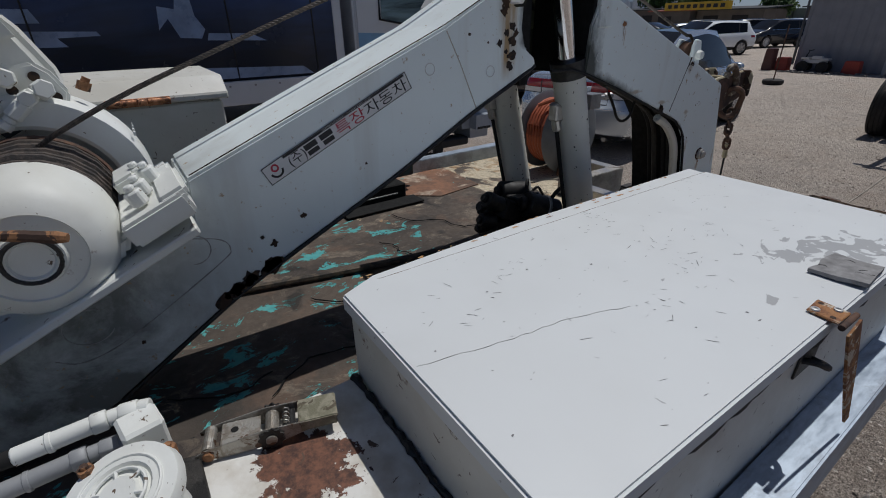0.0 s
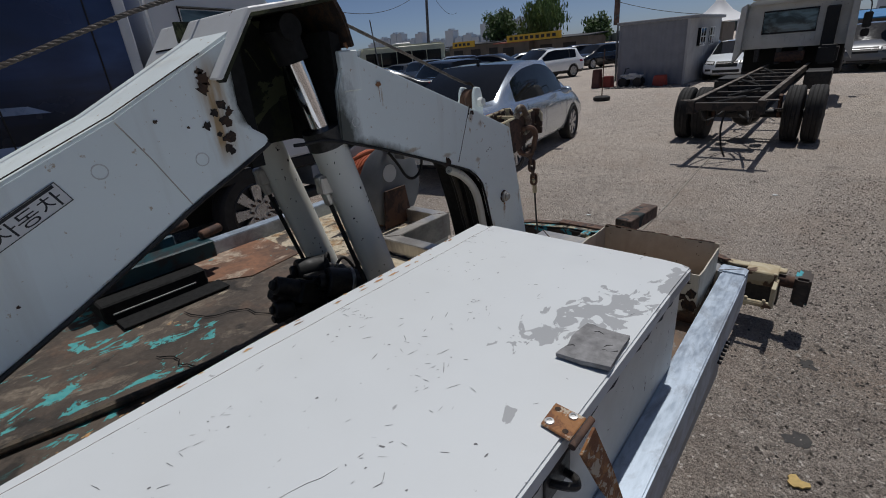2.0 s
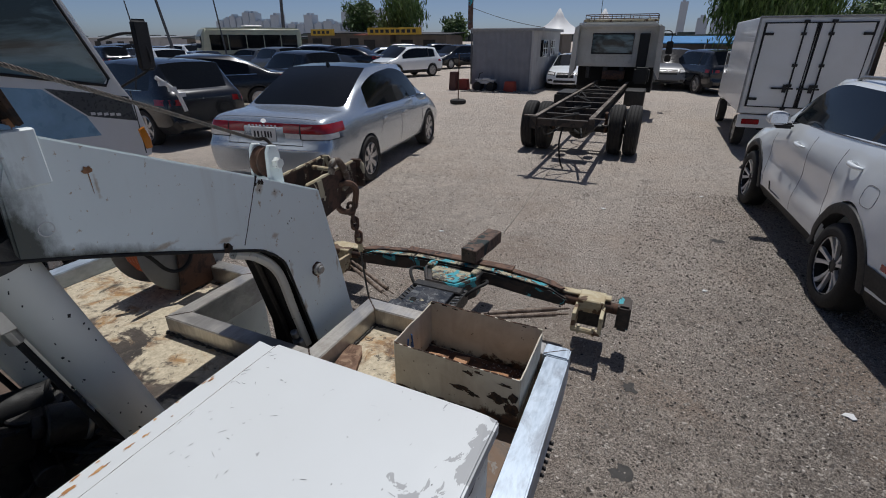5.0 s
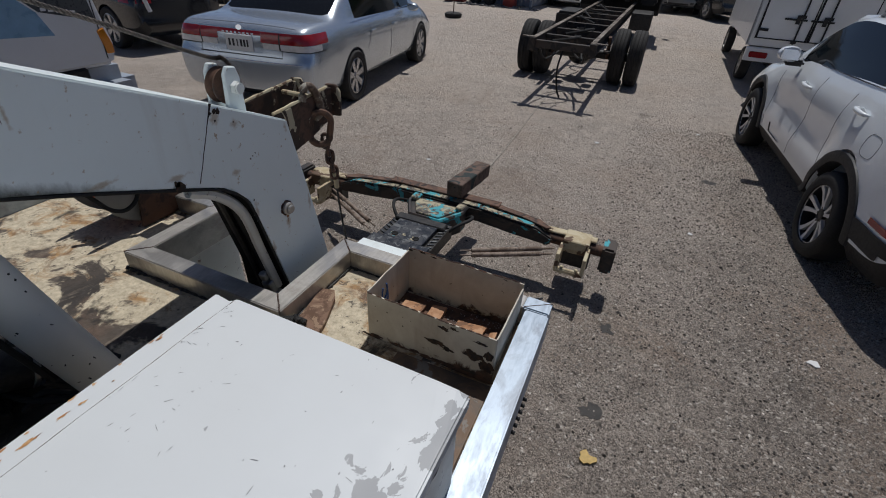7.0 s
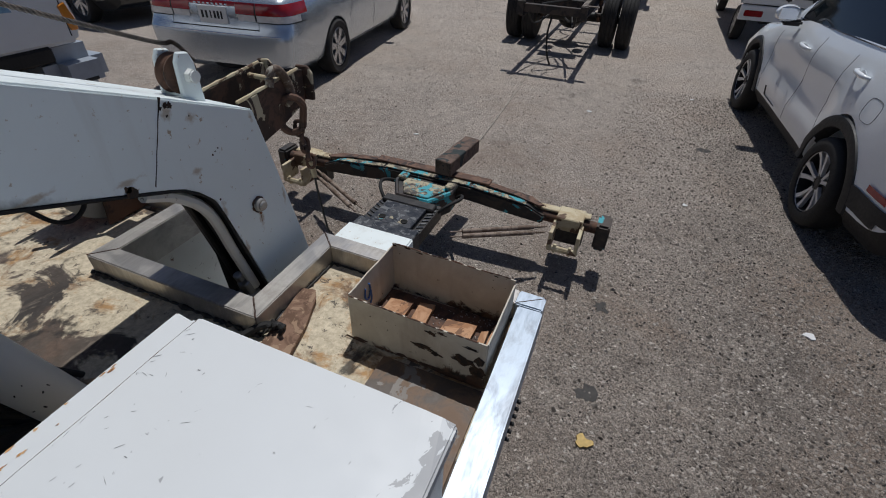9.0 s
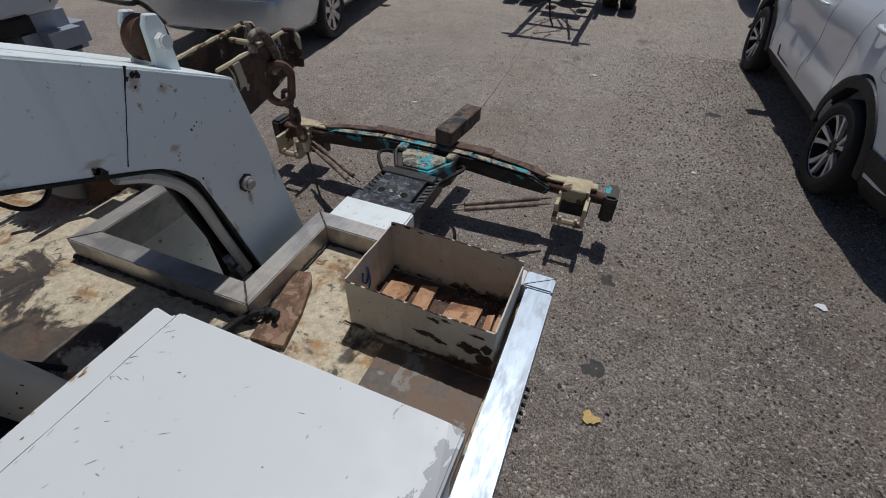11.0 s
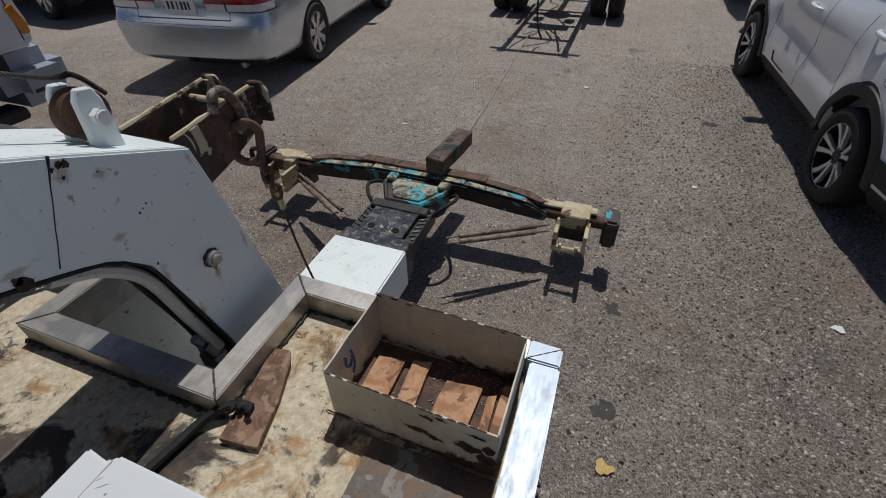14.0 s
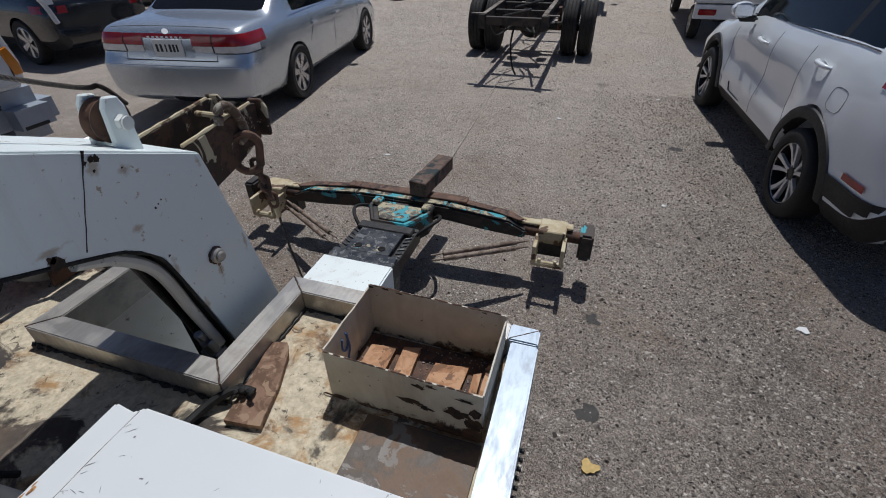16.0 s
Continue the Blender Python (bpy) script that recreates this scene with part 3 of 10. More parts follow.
for run in ([(-1.2165, 1.9575), (-0.5535, 1.9575)], [(-0.5535, 1.9575), (-0.5535, 2.317)], [(-0.5535, 2.317), (0.073, 2.311)], [(-1.2165, 1.9575), (-1.2165, 2.317)]):
    bm = B()
    a, b = Vector((*run[0], 1.0515)), Vector((*run[1], 1.0515))
    m_ = int((b - a).length / 0.012)
    tube(bm, [a.lerp(b, k / m_) + Vector((rs.uniform(-0.002, 0.002), rs.uniform(-0.003, 0.001), 0)) for k in range(m_ + 1)], [max(0.002, rs.gauss(0.0065, 0.003)) for k in range(m_ + 1)], 6)
    part("grime_bead", bm, M_GREASE, truck, "black grime packed along the foot of the rail")
for a, b in (((-0.557, 1.961), (-0.617, 2.023)), ((-0.557, 2.321), (-0.617, 2.379)), ((-1.213, 1.961), (-1.153, 2.023)), ((-1.213, 2.321), (-1.153, 2.379))):
    bm = B()
    a, b = Vector((*a, 1.1195)), Vector((*b, 1.1195))
    tube(bm, [a.lerp(b, k / 14) + Vector((rs.uniform(-0.001, 0.001), rs.uniform(-0.001, 0.001), 0)) for k in range(15)], [rs.uniform(0.0012, 0.0026) for k in range(15)], 6)
    part("weld_bead", bm, M_RUSTDARK, truck, "dark weld bead")
part("slot_wall", boxes(((-1.165, 2.03, 0.45), (-1.155, 2.36, 1.0)), bevel=0.002), M_BOX, truck, "cream painted steel plate")
part("slot_wall", boxes(((-0.622, 2.03, 0.45), (-0.612, 2.36, 1.0)), bevel=0.002), M_BOX, truck, "cream painted steel plate")
part("slot_wall", boxes(((-1.165, 2.018, 0.45), (-0.612, 2.028, 1.0)), bevel=0.002), M_BLACK, truck)
part("side_panel", boxes(((0.115, -1.6, 0.72), (0.128, 2.30, 0.985)), bevel=0.003), M_GREY, truck, "grey steel side panel")
part("side_panel", boxes(((-1.95, -1.6, 0.72), (-1.938, 2.30, 0.985)), bevel=0.003), M_GREY, truck, "grey steel side panel")
part("rear_panel", boxes(((-0.555, 2.33, 0.60), (0.10, 2.345, 0.99)), bevel=0.003), M_GREASE, truck)
part("rear_panel", boxes(((-1.93, 2.33, 0.60), (-1.216, 2.345, 0.99)), bevel=0.003), M_GREASE, truck)
for x in (-1.30, -0.47):
    part("chassis_beam", boxes(((x - 0.04, -1.7, 0.62), (x + 0.04, 2.3, 0.86)), bevel=0.006), M_BLACK, truck)
for x in (-1.78, -1.52, -0.24, 0.02):
    bm = B()
    lathe(bm, [(0.20, -0.11), (0.36, -0.12), (0.42, -0.09), (0.425, 0.0), (0.42, 0.09), (0.36, 0.12), (0.20, 0.11)], Matrix.Translation((x, 0.35, 0.425)) @ Euler((0, radians(90), 0)).to_matrix().to_4x4(), 32)
    part("wheel", bm, M_TYRE, truck, "dusty black truck tyre", smooth=True)
part("axle", boxes(((-1.8, 0.28, 0.36), (0.05, 0.42, 0.49)), bevel=0.02), M_BLACK, truck)
bm = B()
rod(bm, (-1.35, -0.4, 0.62), (-1.35, 1.4, 0.62), 0.2)
part("fuel_tank", bm, M_BLACK, truck, smooth=True)

# ---- toolbox ----
toolbox = thing("toolbox", "white painted steel toolbox with scratched flaking lid on the deck", "toolbox", at=(-0.16, 1.13, 1.05))
bm = B()
slab(bm, [(-0.409, 0.534), (0.098, 0.530), (0.098, 1.716), (-0.468, 1.716), (-0.464, 1.0), (-0.440, 0.604)], "z", 1.051, 1.352)
soften(bm, 0.005, 2)
part("body", bm, M_BOX, toolbox)
bm = B()
slab(bm, [(-0.413, 0.524), (0.112, 0.520), (0.112, 1.728), (-0.425, 1.735), (-0.432, 1.722), (-0.478, 1.728), (-0.472, 1.0), (-0.447, 0.60)], "z", 1.356, 1.388)
soften(bm, 0.004, 2)
for p, q, drop in (((0.112, 1.50), (0.05, 1.728), 0.05), ((0.112, 1.60), (0.085, 1.728), 0.16)):
    d = Vector((q[0] - p[0], q[1] - p[1], 0)).normalized()
    out = Vector((d.y, -d.x, 0))
    bmesh.ops.bisect_plane(bm, geom=bm.verts[:] + bm.edges[:] + bm.faces[:], plane_co=(*p, 1.37), plane_no=out)
    for v in bm.verts:
        v.co.z -= drop * max(0.0, (v.co - Vector((*p, 0))).dot(out))
lid = part("lid", bm, M_LID, toolbox, "white lid, flaked to grey primer in a splash")

# ---- boom ----
boom = thing("tow_boom", "white painted steel tow truck boom with rust stains and chipped paint", "boom", at=(XC, 0.2, 1.05))
X0, XA, X1 = -1.075, -0.975, -0.690
bm = B()
slab(bm, [(-0.35, 1.06), (0.06, 1.10), (0.14, 1.14), (0.375, 1.285), (0.48, 1.340), (0.79, 1.486), (1.03, 1.612), (1.16, 1.672), (1.225, 1.70), (1.240, 1.712), (1.232, 1.728), (1.20, 1.75), (1.185, 1.80), (1.19, 1.90), (1.225, 1.955), (0.945, 1.808), (0.352, 1.560), (0.345, 1.478), (-0.02, 1.318), (-0.35, 1.175)], "x", XA + 0.055, X1)
soften(bm, 0.006, 2)
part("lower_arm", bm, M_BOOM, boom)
UPPER = [(1.44, 1.675), (1.66, 1.60), (1.91, 1.505), (2.00, 1.462), (2.055, 1.40), (2.10, 1.24), (2.155, 1.03), (2.17, 0.80), (2.19, 0.46), (2.45, 0.46), (2.40, 0.78), (2.375, 1.03), (2.315, 1.30), (2.248, 1.582), (1.995, 1.690), (1.49, 1.895), (1.45, 1.80)]
bm = B()
slab(bm, UPPER, "x", X1 - 0.014, X1)
soften(bm, 0.004, 2)
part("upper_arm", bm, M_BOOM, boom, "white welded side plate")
bm = B()
slab(bm, [(1.49, 1.895), (1.995, 1.690), (2.248, 1.582), (2.315, 1.30), (2.395, 0.79), (2.375, 0.79), (2.295, 1.30), (2.230, 1.568), (1.990, 1.670), (1.48, 1.875)], "x", XA, X1 - 0.0145)
part("top_plate", bm, M_BOOM, boom, "white top plate")
# Filler core whose near-black colour stands in for the hollow arm's shade.
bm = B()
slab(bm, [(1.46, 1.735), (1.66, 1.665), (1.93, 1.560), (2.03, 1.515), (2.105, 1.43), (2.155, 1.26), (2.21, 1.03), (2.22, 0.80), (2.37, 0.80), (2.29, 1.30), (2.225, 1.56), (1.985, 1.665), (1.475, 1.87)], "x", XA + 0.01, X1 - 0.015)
part("hollow_filler", bm, M_SOOT_SHADE, boom, "near-black filler for the boom's shaded hollow")
for dx, r, off, mat in ((0.055, 0.012, 0.0, M_RUBBER), (0.085, 0.014, 0.015, M_RUBBER), (0.12, 0.011, 0.0, M_GREASE), (0.15, 0.013, 0.02, M_RUBBER)):
    bm = B()
    tube(bm, smooth_path([(X1 - dx, 1.70, 1.618 + off), (X1 - dx, 1.92, 1.525 + off), (X1 - dx, 2.025 + off, 1.44), (X1 - dx, 2.085 + off, 1.26), (X1 - dx, 2.14 + off, 1.03), (X1 - dx, 2.16 + off, 0.80)]), r, 8)
    part("boom_hose", bm, mat, boom, smooth=True)
bm = B()
rod(bm, (X1 - 0.045, 2.10, 1.075), (X1 - 0.045, 2.12, 1.00), 0.022, n=6)
rod(bm, (X1 - 0.045, 2.095, 1.085), (X1 - 0.045, 2.085, 1.115), 0.014, n=10)
cube(bm, (X1 - 0.05, 2.115, 1.00), (0.06, 0.045, 0.05))
soften(bm, 0.004)
part("hose_elbow", bm, M_STEEL, boom, "dull steel hose elbow")
# Added web hides the far rod; its dark colour stands in for shade.
bm = B()
box(bm, (X0 + 0.13, 1.20, 1.67), (X0 + 0.142, 1.475, 1.985))
part("hiding_web", bm, M_MOSS_SHADE, boom)
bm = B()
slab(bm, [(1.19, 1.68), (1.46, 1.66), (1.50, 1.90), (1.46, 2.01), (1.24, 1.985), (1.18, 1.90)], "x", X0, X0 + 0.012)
part("far_cheek", bm, M_MOSS_SHADE, boom)
bm = B()
slab(bm, [(1.135, 1.855), (1.235, 1.985), (1.470, 2.018), (1.463, 2.008), (1.241, 1.975), (1.148, 1.852)], "x", X0 - 0.03, X1 + 0.035)
soften(bm, 0.003)
part("hood", bm, M_HOOD, boom, "flared white steel hood over the cylinder heads")
# Lining sheet carries the shade under the hood, with olive grime.
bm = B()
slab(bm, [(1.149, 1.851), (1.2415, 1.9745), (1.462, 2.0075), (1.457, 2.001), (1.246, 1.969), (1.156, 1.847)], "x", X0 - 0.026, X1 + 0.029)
part("hood_lining", bm, M_MOSS_SHADE, boom, "olive-black underside of the hood, shade in its colour")
bm = B()
slab(bm, [(1.4635, 2.0075), (1.4705, 2.0175), (1.492, 1.97), (1.512, 1.902), (1.505, 1.898), (1.485, 1.955)], "x", X0 - 0.03, X1 + 0.020)
dent(bm, 0.006, 30)
part("hood_edge", bm, M_CHIP, boom, "thin rusty rear edge of the hood")
# End walls painted near-black for the shade inside the cavity.
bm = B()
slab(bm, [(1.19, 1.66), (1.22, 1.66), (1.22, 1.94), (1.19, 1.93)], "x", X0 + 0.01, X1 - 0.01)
part("inner_wall", bm, M_SOOT_SHADE, boom)
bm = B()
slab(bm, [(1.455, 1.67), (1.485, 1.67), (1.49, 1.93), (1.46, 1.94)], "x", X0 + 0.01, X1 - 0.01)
part("inner_wall", bm, M_SOOT_SHADE, boom)
# joint under the winch plate, weld outlines on the foot
rs = random.Random(17)
bm = B()
tube(bm, [(X1 - 0.001, 0.055 + 0.235 * k / 24, 1.357 + 0.104 * k / 24 + rs.uniform(-0.0015, 0.0015)) for k in range(25)], [0.003 + 0.008 * math.sin(math.pi * min(1, k / 20)) ** 0.5 * rs.uniform(0.8, 1.1) if 0 < k < 24 else 0.003 for k in range(25)], 6)
part("open_joint", bm, M_SOOT_SHADE, boom, "black open joint under the winch plate")
bm = B()
tube(bm, [(X1 + 0.001, 0.02 + 0.325 * k / 30, 1.3365 + 0.142 * k / 30 + rs.uniform(-0.001, 0.001)) for k in range(31)], [max(0.0008, rs.gauss(0.0026, 0.0015)) for k in range(31)], 5)
part("chipped_edge", bm, M_CHIP, boom)
M_STAIN = plain("weld_grime", (0.44, 0.44, 0.42), 0.7, 0, 0.3, 30)
oval_ = smooth_path([(X1, 0.330, 1.447), (X1, 0.385, 1.430), (X1, 0.400, 1.405), (X1, 0.376, 1.380), (X1, 0.22, 1.290), (X1, 0.150, 1.258), (X1, 0.099, 1.252), (X1, 0.068, 1.270)], 6)
for line in (oval_, [Vector((X1, 0.134 + 0.040 * math.cos(k * math.pi / 14), 1.320 + 0.036 * math.sin(k * math.pi / 14))) for k in range(4, 27)], [Vector((X1, 0.335 + 0.030 * math.cos(k * math.pi / 14), 1.420 + 0.030 * math.sin(k * math.pi / 14))) for k in range(-8, 10)]):
    bm = B()
    tube(bm, [p + Vector((0.0002, 0, 0)) for p in line], [0.0006 + 0.0010 * abs(math.sin(k * 0.7)) for k in range(len(line))], 5)
    part("weld_outline", bm, M_STAIN, boom, "faint grimy weld line")
# seams, edge trim and pin
bm = B()
tube(bm, [(X1 + 0.0005, 1.995 - 0.078 * k / 8 + 0.0006 * math.sin(k * 2.3), 1.691 - 0.176 * k / 8) for k in range(9)], [0.0030, 0.0018, 0.0011, 0.0009, 0.0011, 0.0009, 0.0010, 0.0009, 0.0014], 6)
part("weld_seam", bm, M_CHIP, boom)
bm = B()
tube(bm, [(X1 + 0.0005, 0.948, 1.799), (X1 + 0.0005, 0.988, 1.724), (X1 + 0.0005, 1.036, 1.62)], 0.0014, 6)
part("weld_seam", bm, plain("seam_grey", (0.55, 0.51, 0.44), 0.6), boom)
for y, z in ((1.08, 1.704), (1.496, 1.716), (0.90, 1.72)):
    bm = B()
    tube(bm, [(X1 + 0.0002, y + 0.013 * math.cos(t * math.pi / 8), z + 0.013 * math.sin(t * math.pi / 8)) for t in range(16)], 0.0012, 5, closed=True)
    part("welded_plug", bm, plain("plug_grey", (0.70, 0.71, 0.69), 0.5), boom)
bm = B()
tube(bm, [(X1 - 0.002, 0.36, 1.568), (X1 - 0.002, 0.65, 1.689), (X1 - 0.002, 0.945, 1.812), (X1 - 0.002, 1.13, 1.905)], 0.0012, 6)
part("edge_seam", bm, M_CHIP, boom)
bm = B()
tube(bm, smooth_path([(X1 - 0.003, 1.236, 1.708), (X1 - 0.003, 1.16, 1.669), (X1 - 0.003, 1.03, 1.608), (X1 - 0.003, 0.79, 1.482), (X1 - 0.003, 0.48, 1.336), (X1 - 0.003, 0.375, 1.281), (X1 - 0.003, 0.14, 1.137)], 4), 0.005, 6)
part("edge_trim", bm, M_GREASE, boom, "grimy black edging")
bm = B()
tube(bm, smooth_path([(X1 - 0.004, 1.30, 1.69), (X1 - 0.004, 1.46, 1.668), (X1 - 0.004, 1.91, 1.500), (X1 - 0.004, 2.0, 1.455), (X1 - 0.004, 2.055, 1.395), (X1 - 0.004, 2.10, 1.235), (X1 - 0.004, 2.155, 1.02)]), 0.0045, 8)
part("edge_trim", bm, M_RUBBER, boom, "black rubber edging")
bm = B()
tube(bm, smooth_path([(X1 - 0.032, 1.90, 1.49), (X1 - 0.032, 1.98, 1.445), (X1 - 0.032, 2.05, 1.36), (X1 - 0.032, 2.09, 1.20), (X1 - 0.032, 2.13, 1.04)]), 0.015, 8)
part("conduit", bm, M_BOX, boom)
bm = B()
tube(bm, smooth_path([(X1 - 0.09, 1.68, 1.59), (X1 - 0.09, 1.715, 1.545), (X1 - 0.09, 1.745, 1.500), (X1 - 0.085, 1.775, 1.486), (X1 - 0.08, 1.805, 1.505), (X1 - 0.08, 1.82, 1.550)], 6), 0.0048, 8)
part("loose_cable", bm, M_RUBBER, boom, "black cable hanging in a loop", smooth=True)
bm = B()
rod(bm, (X1 - 0.01, 2.19, 1.318), (X1 + 0.016, 2.19, 1.318), 0.020, n=16)
rod(bm, (X1 + 0.015, 2.19, 1.318), (X1 + 0.024, 2.19, 1.318), 0.014, n=12)
soften(bm, 0.003)
pin = part("pin", bm, M_FRAME, boom, "dull steel pin", smooth=True)
bm = B()
tube(bm, [(X1 + 0.001, 2.19 + 0.0215 * math.cos(t * math.pi / 10), 1.318 + 0.0215 * math.sin(t * math.pi / 10)) for t in range(20)], [0.0022 + 0.0012 * (t % 3) for t in range(20)], 5, closed=True)
part("rust_ring", bm, M_RUSTDARK, pin, "brown rust round the pin")
for y0 in (X1 - 0.075, X1 - 0.138):
    bm = B()
    slab(bm, [(2.104, 1.63), (2.164, 1.605), (2.160, 1.715), (2.150, 1.740), (2.122, 1.745), (2.110, 1.725)], "x", y0, y0 + 0.014)
    soften(bm, 0.003)
    part("sheave_bracket", bm, M_BOOM, boom)
bm = B()
rod(bm, (X1 - 0.15, 2.135, 1.69), (X1 - 0.04, 2.135, 1.69), 0.014, n=10)
rod(bm, (X1 - 0.06, 2.135, 1.69), (X1 - 0.045, 2.135, 1.69), 0.017, n=6)
part("sheave_axle", bm, M_WINCH, boom)
bm = B()
lathe(bm, [(0.02, -0.017), (0.047, -0.015), (0.045, -0.009), (0.036, -0.003), (0.036, 0.003), (0.045, 0.009), (0.047, 0.015), (0.02, 0.017)], Matrix.Translation((X1 - 0.100, 2.135, 1.69)) @ Euler((0, radians(90), 0)).to_matrix().to_4x4(), 28)
part("sheave", bm, M_RUSTDARK, boom, "rust-brown cable sheave", smooth=True)

# ---- boom cylinders ----
def boom_cylinder(x, y0, name_label):
    """A slanted cylinder whose axis leans back by a steady slope; y0: its place at height 1.65."""
    ob = thing("hydraulic_cylinder", name_label, "cylinder", "boom cylinders", at=(x, y0 + 0.155, 1.05))
    top, collar, foot = (Vector((x, y0 + (1.65 - z) * 0.267, z)) for z in (1.95, 1.685, 1.06))
    d = (foot - collar).normalized()
    bm = B()
    rod(bm, collar, foot, 0.049, n=28)
    barrel = part("barrel", bm, M_CYL, ob, smooth=True)
    bm = B()
    rnd = random.Random(int(-x * 100))
    for k in range(24):
        t, a = rnd.random() ** 1.4 * 0.8, rnd.uniform(-0.9, 1.2)
        c = collar.lerp(foot, t) + Vector((0.0492 * math.cos(a), -0.0492 * math.sin(a), 0))
        cube(bm, c, (0.0014, 0.002 + 0.004 * rnd.random() ** 2, 0.006 * rnd.random() + 0.002), Euler((0.2 + rnd.uniform(-0.6, 0.6), 0, -a)).to_matrix())
    tagged(part("paint_chip", bm, M_BLACK, barrel, "black chips in the paint"), kind="stuff")
    bm = B()
    rod(bm, collar - d * 0.028, collar + d * 0.022, 0.053, n=28)
    part("gland", bm, M_GREASE, ob, smooth=True)
    bm = B()
    rod(bm, top, collar, 0.028, n=20)
    part("piston_rod", bm, M_CHROME, ob, "bright chromed rod", smooth=True)
    bm = B()
    rod(bm, top + Vector((-0.045, 0, 0)), top + Vector((0.045, 0, 0)), 0.029, n=16)
    rod(bm, top, top + d * 0.075, 0.038, n=16)
    part("rod_eye", bm, M_SOOT_SHADE, ob, smooth=True)
    off = Vector((-0.012, -0.062, 0))
    bm = B()
    cube(bm, collar + d * 0.13 + off * 0.9, (0.036, 0.036, 0.05))
    rod(bm, collar + d * 0.10 + off, collar + d * 0.19 + off, 0.015, n=10)
    soften(bm, 0.004)
    part("port", bm, M_FRAME, ob, "dull steel hose port")
    bm = B()
    tube(bm, smooth_path([collar + d * 0.17 + off, collar + d * 0.34 + off, collar + d * 0.50 + off, foot - d * 0.16 + off + Vector((0, -0.012, 0)), foot - d * 0.08 + off + Vector((0, 0.02, 0)), foot - d * 0.07 + off + Vector((-0.02, 0.0, 0.0)), foot + off + Vector((-0.05, -0.05, 0.09)), foot + off + Vector((-0.07, -0.09, 0.06))]), 0.0068)
    part("hydraulic_pipe", bm, M_RUBBER, ob, smooth=True)
    return ob


boom_cylinder(-0.745, 1.437, "white hydraulic boom cylinder with chipped paint and oily gland")
boom_cylinder(-1.035, 1.415, "white hydraulic boom cylinder standing behind its twin")

# ---- parts tray ----
tray = thing("steel_tray", "open cream-painted steel tray, rusty and chipped, with wood scraps inside", "tray", at=(-0.11, 2.17, 1.05))
TX0, TX1, TY0, TY1, TZ = -0.315, 0.072, 2.058, 2.300, 1.213


def wall_sheet(a, b, z0, z1, t=0.004, n=8):
    """A thin, slightly bent sheet standing from a to b."""
    bm = B()
    a, b = Vector((*a, 0)), Vector((*b, 0))
    s = (b - a).cross(Vector((0, 0, 1))).normalized() * t / 2
    rows = []
    for i in range(n + 1):
        p = a.lerp(b, i / n)
        top = z1 + 0.004 * noise.noise(p * 14)
        rows.append([bm.verts.new(p + s + Vector((0, 0, z0))), bm.verts.new(p + s + Vector((0, 0, top))), bm.verts.new(p - s + Vector((0, 0, top))), bm.verts.new(p - s + Vector((0, 0, z0)))])
    for p, q in zip(rows, rows[1:]):
        for k in range(4):
            bm.faces.new((p[k], p[(k + 1) % 4], q[(k + 1) % 4], q[k]))
    bm.faces.new(rows[0])
    bm.faces.new(rows[-1])
    bmesh.ops.recalc_face_normals(bm, faces=bm.faces[:])
    return bm


part("side_wall", wall_sheet((TX0, TY0), (TX1, TY0 - 0.012), 1.051, TZ), M_BIN, tray)
part("side_wall", wall_sheet((TX0 + 0.004, TY1), (TX1, TY1 - 0.012), 1.051, TZ + 0.012), M_BIN, tray)
part("side_wall", wall_sheet((TX0, TY0 + 0.003), (TX0 + 0.004, TY1 - 0.003), 1.051, TZ + 0.004), M_BIN, tray)
part("side_wall", wall_sheet((TX1, TY0 - 0.009), (TX1, TY1 - 0.015), 1.051, TZ), M_BIN, tray)
part("bottom", boxes(((TX0 + 0.003, TY0 + 0.003, 1.051), (TX1 - 0.003, TY1 - 0.016, 1.056))), M_RUSTDARK, tray)

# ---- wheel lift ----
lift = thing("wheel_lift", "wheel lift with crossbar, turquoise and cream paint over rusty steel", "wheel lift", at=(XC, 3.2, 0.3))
LX, BX, BY = -0.85, -0.885, 3.87
M_SPRING = rusty("spring_brown", (0.26, 0.20, 0.155), (0.12, 0.08, 0.055), None, 18, 0.7)
M_WEAR = rusty("worn_blue_steel", (0.020, 0.024, 0.032), (0.060, 0.062, 0.068), (0.15, 0.155, 0.155), 22, 0.45, 0.4)
M_BAR = rusty("bar_paint", (0.022, 0.022, 0.022), (0.06, 0.045, 0.036), (0.05, 0.36, 0.42), 6, 0.6)
M_PATCHY = rusty("patchy_cream_teal", (0.055, 0.045, 0.038), (0.42, 0.37, 0.25), (0.05, 0.34, 0.40), 13, 0.7)
M_STRIP = rusty("strip_rust", (0.10, 0.055, 0.038), (0.17, 0.10, 0.07), (0.05, 0.035, 0.03), 14, 0.85)
part("outer_tube", boxes(((LX - 0.20, 2.30, 0.36), (LX + 0.20, 3.14, 0.585)), bevel=0.008, seg=2), M_BOOM, lift, "white painted steel tube")
part("collar_plate", boxes(((LX - 0.19, 3.141, 0.37), (LX + 0.19, 3.235, 0.572)), bevel=0.005), M_WEAR, lift, "bare worn steel collar")
part("inner_tube", boxes(((LX - 0.135, 3.10, 0.38), (LX + 0.135, 3.60, 0.545)), bevel=0.006), M_GREASE, lift)
wear = part("wear_plate", boxes(((LX - 0.13, 3.236, 0.546), (LX + 0.13, 3.46, 0.568)), bevel=0.003), M_WEAR, lift, "dark worn plate with scraped paint")
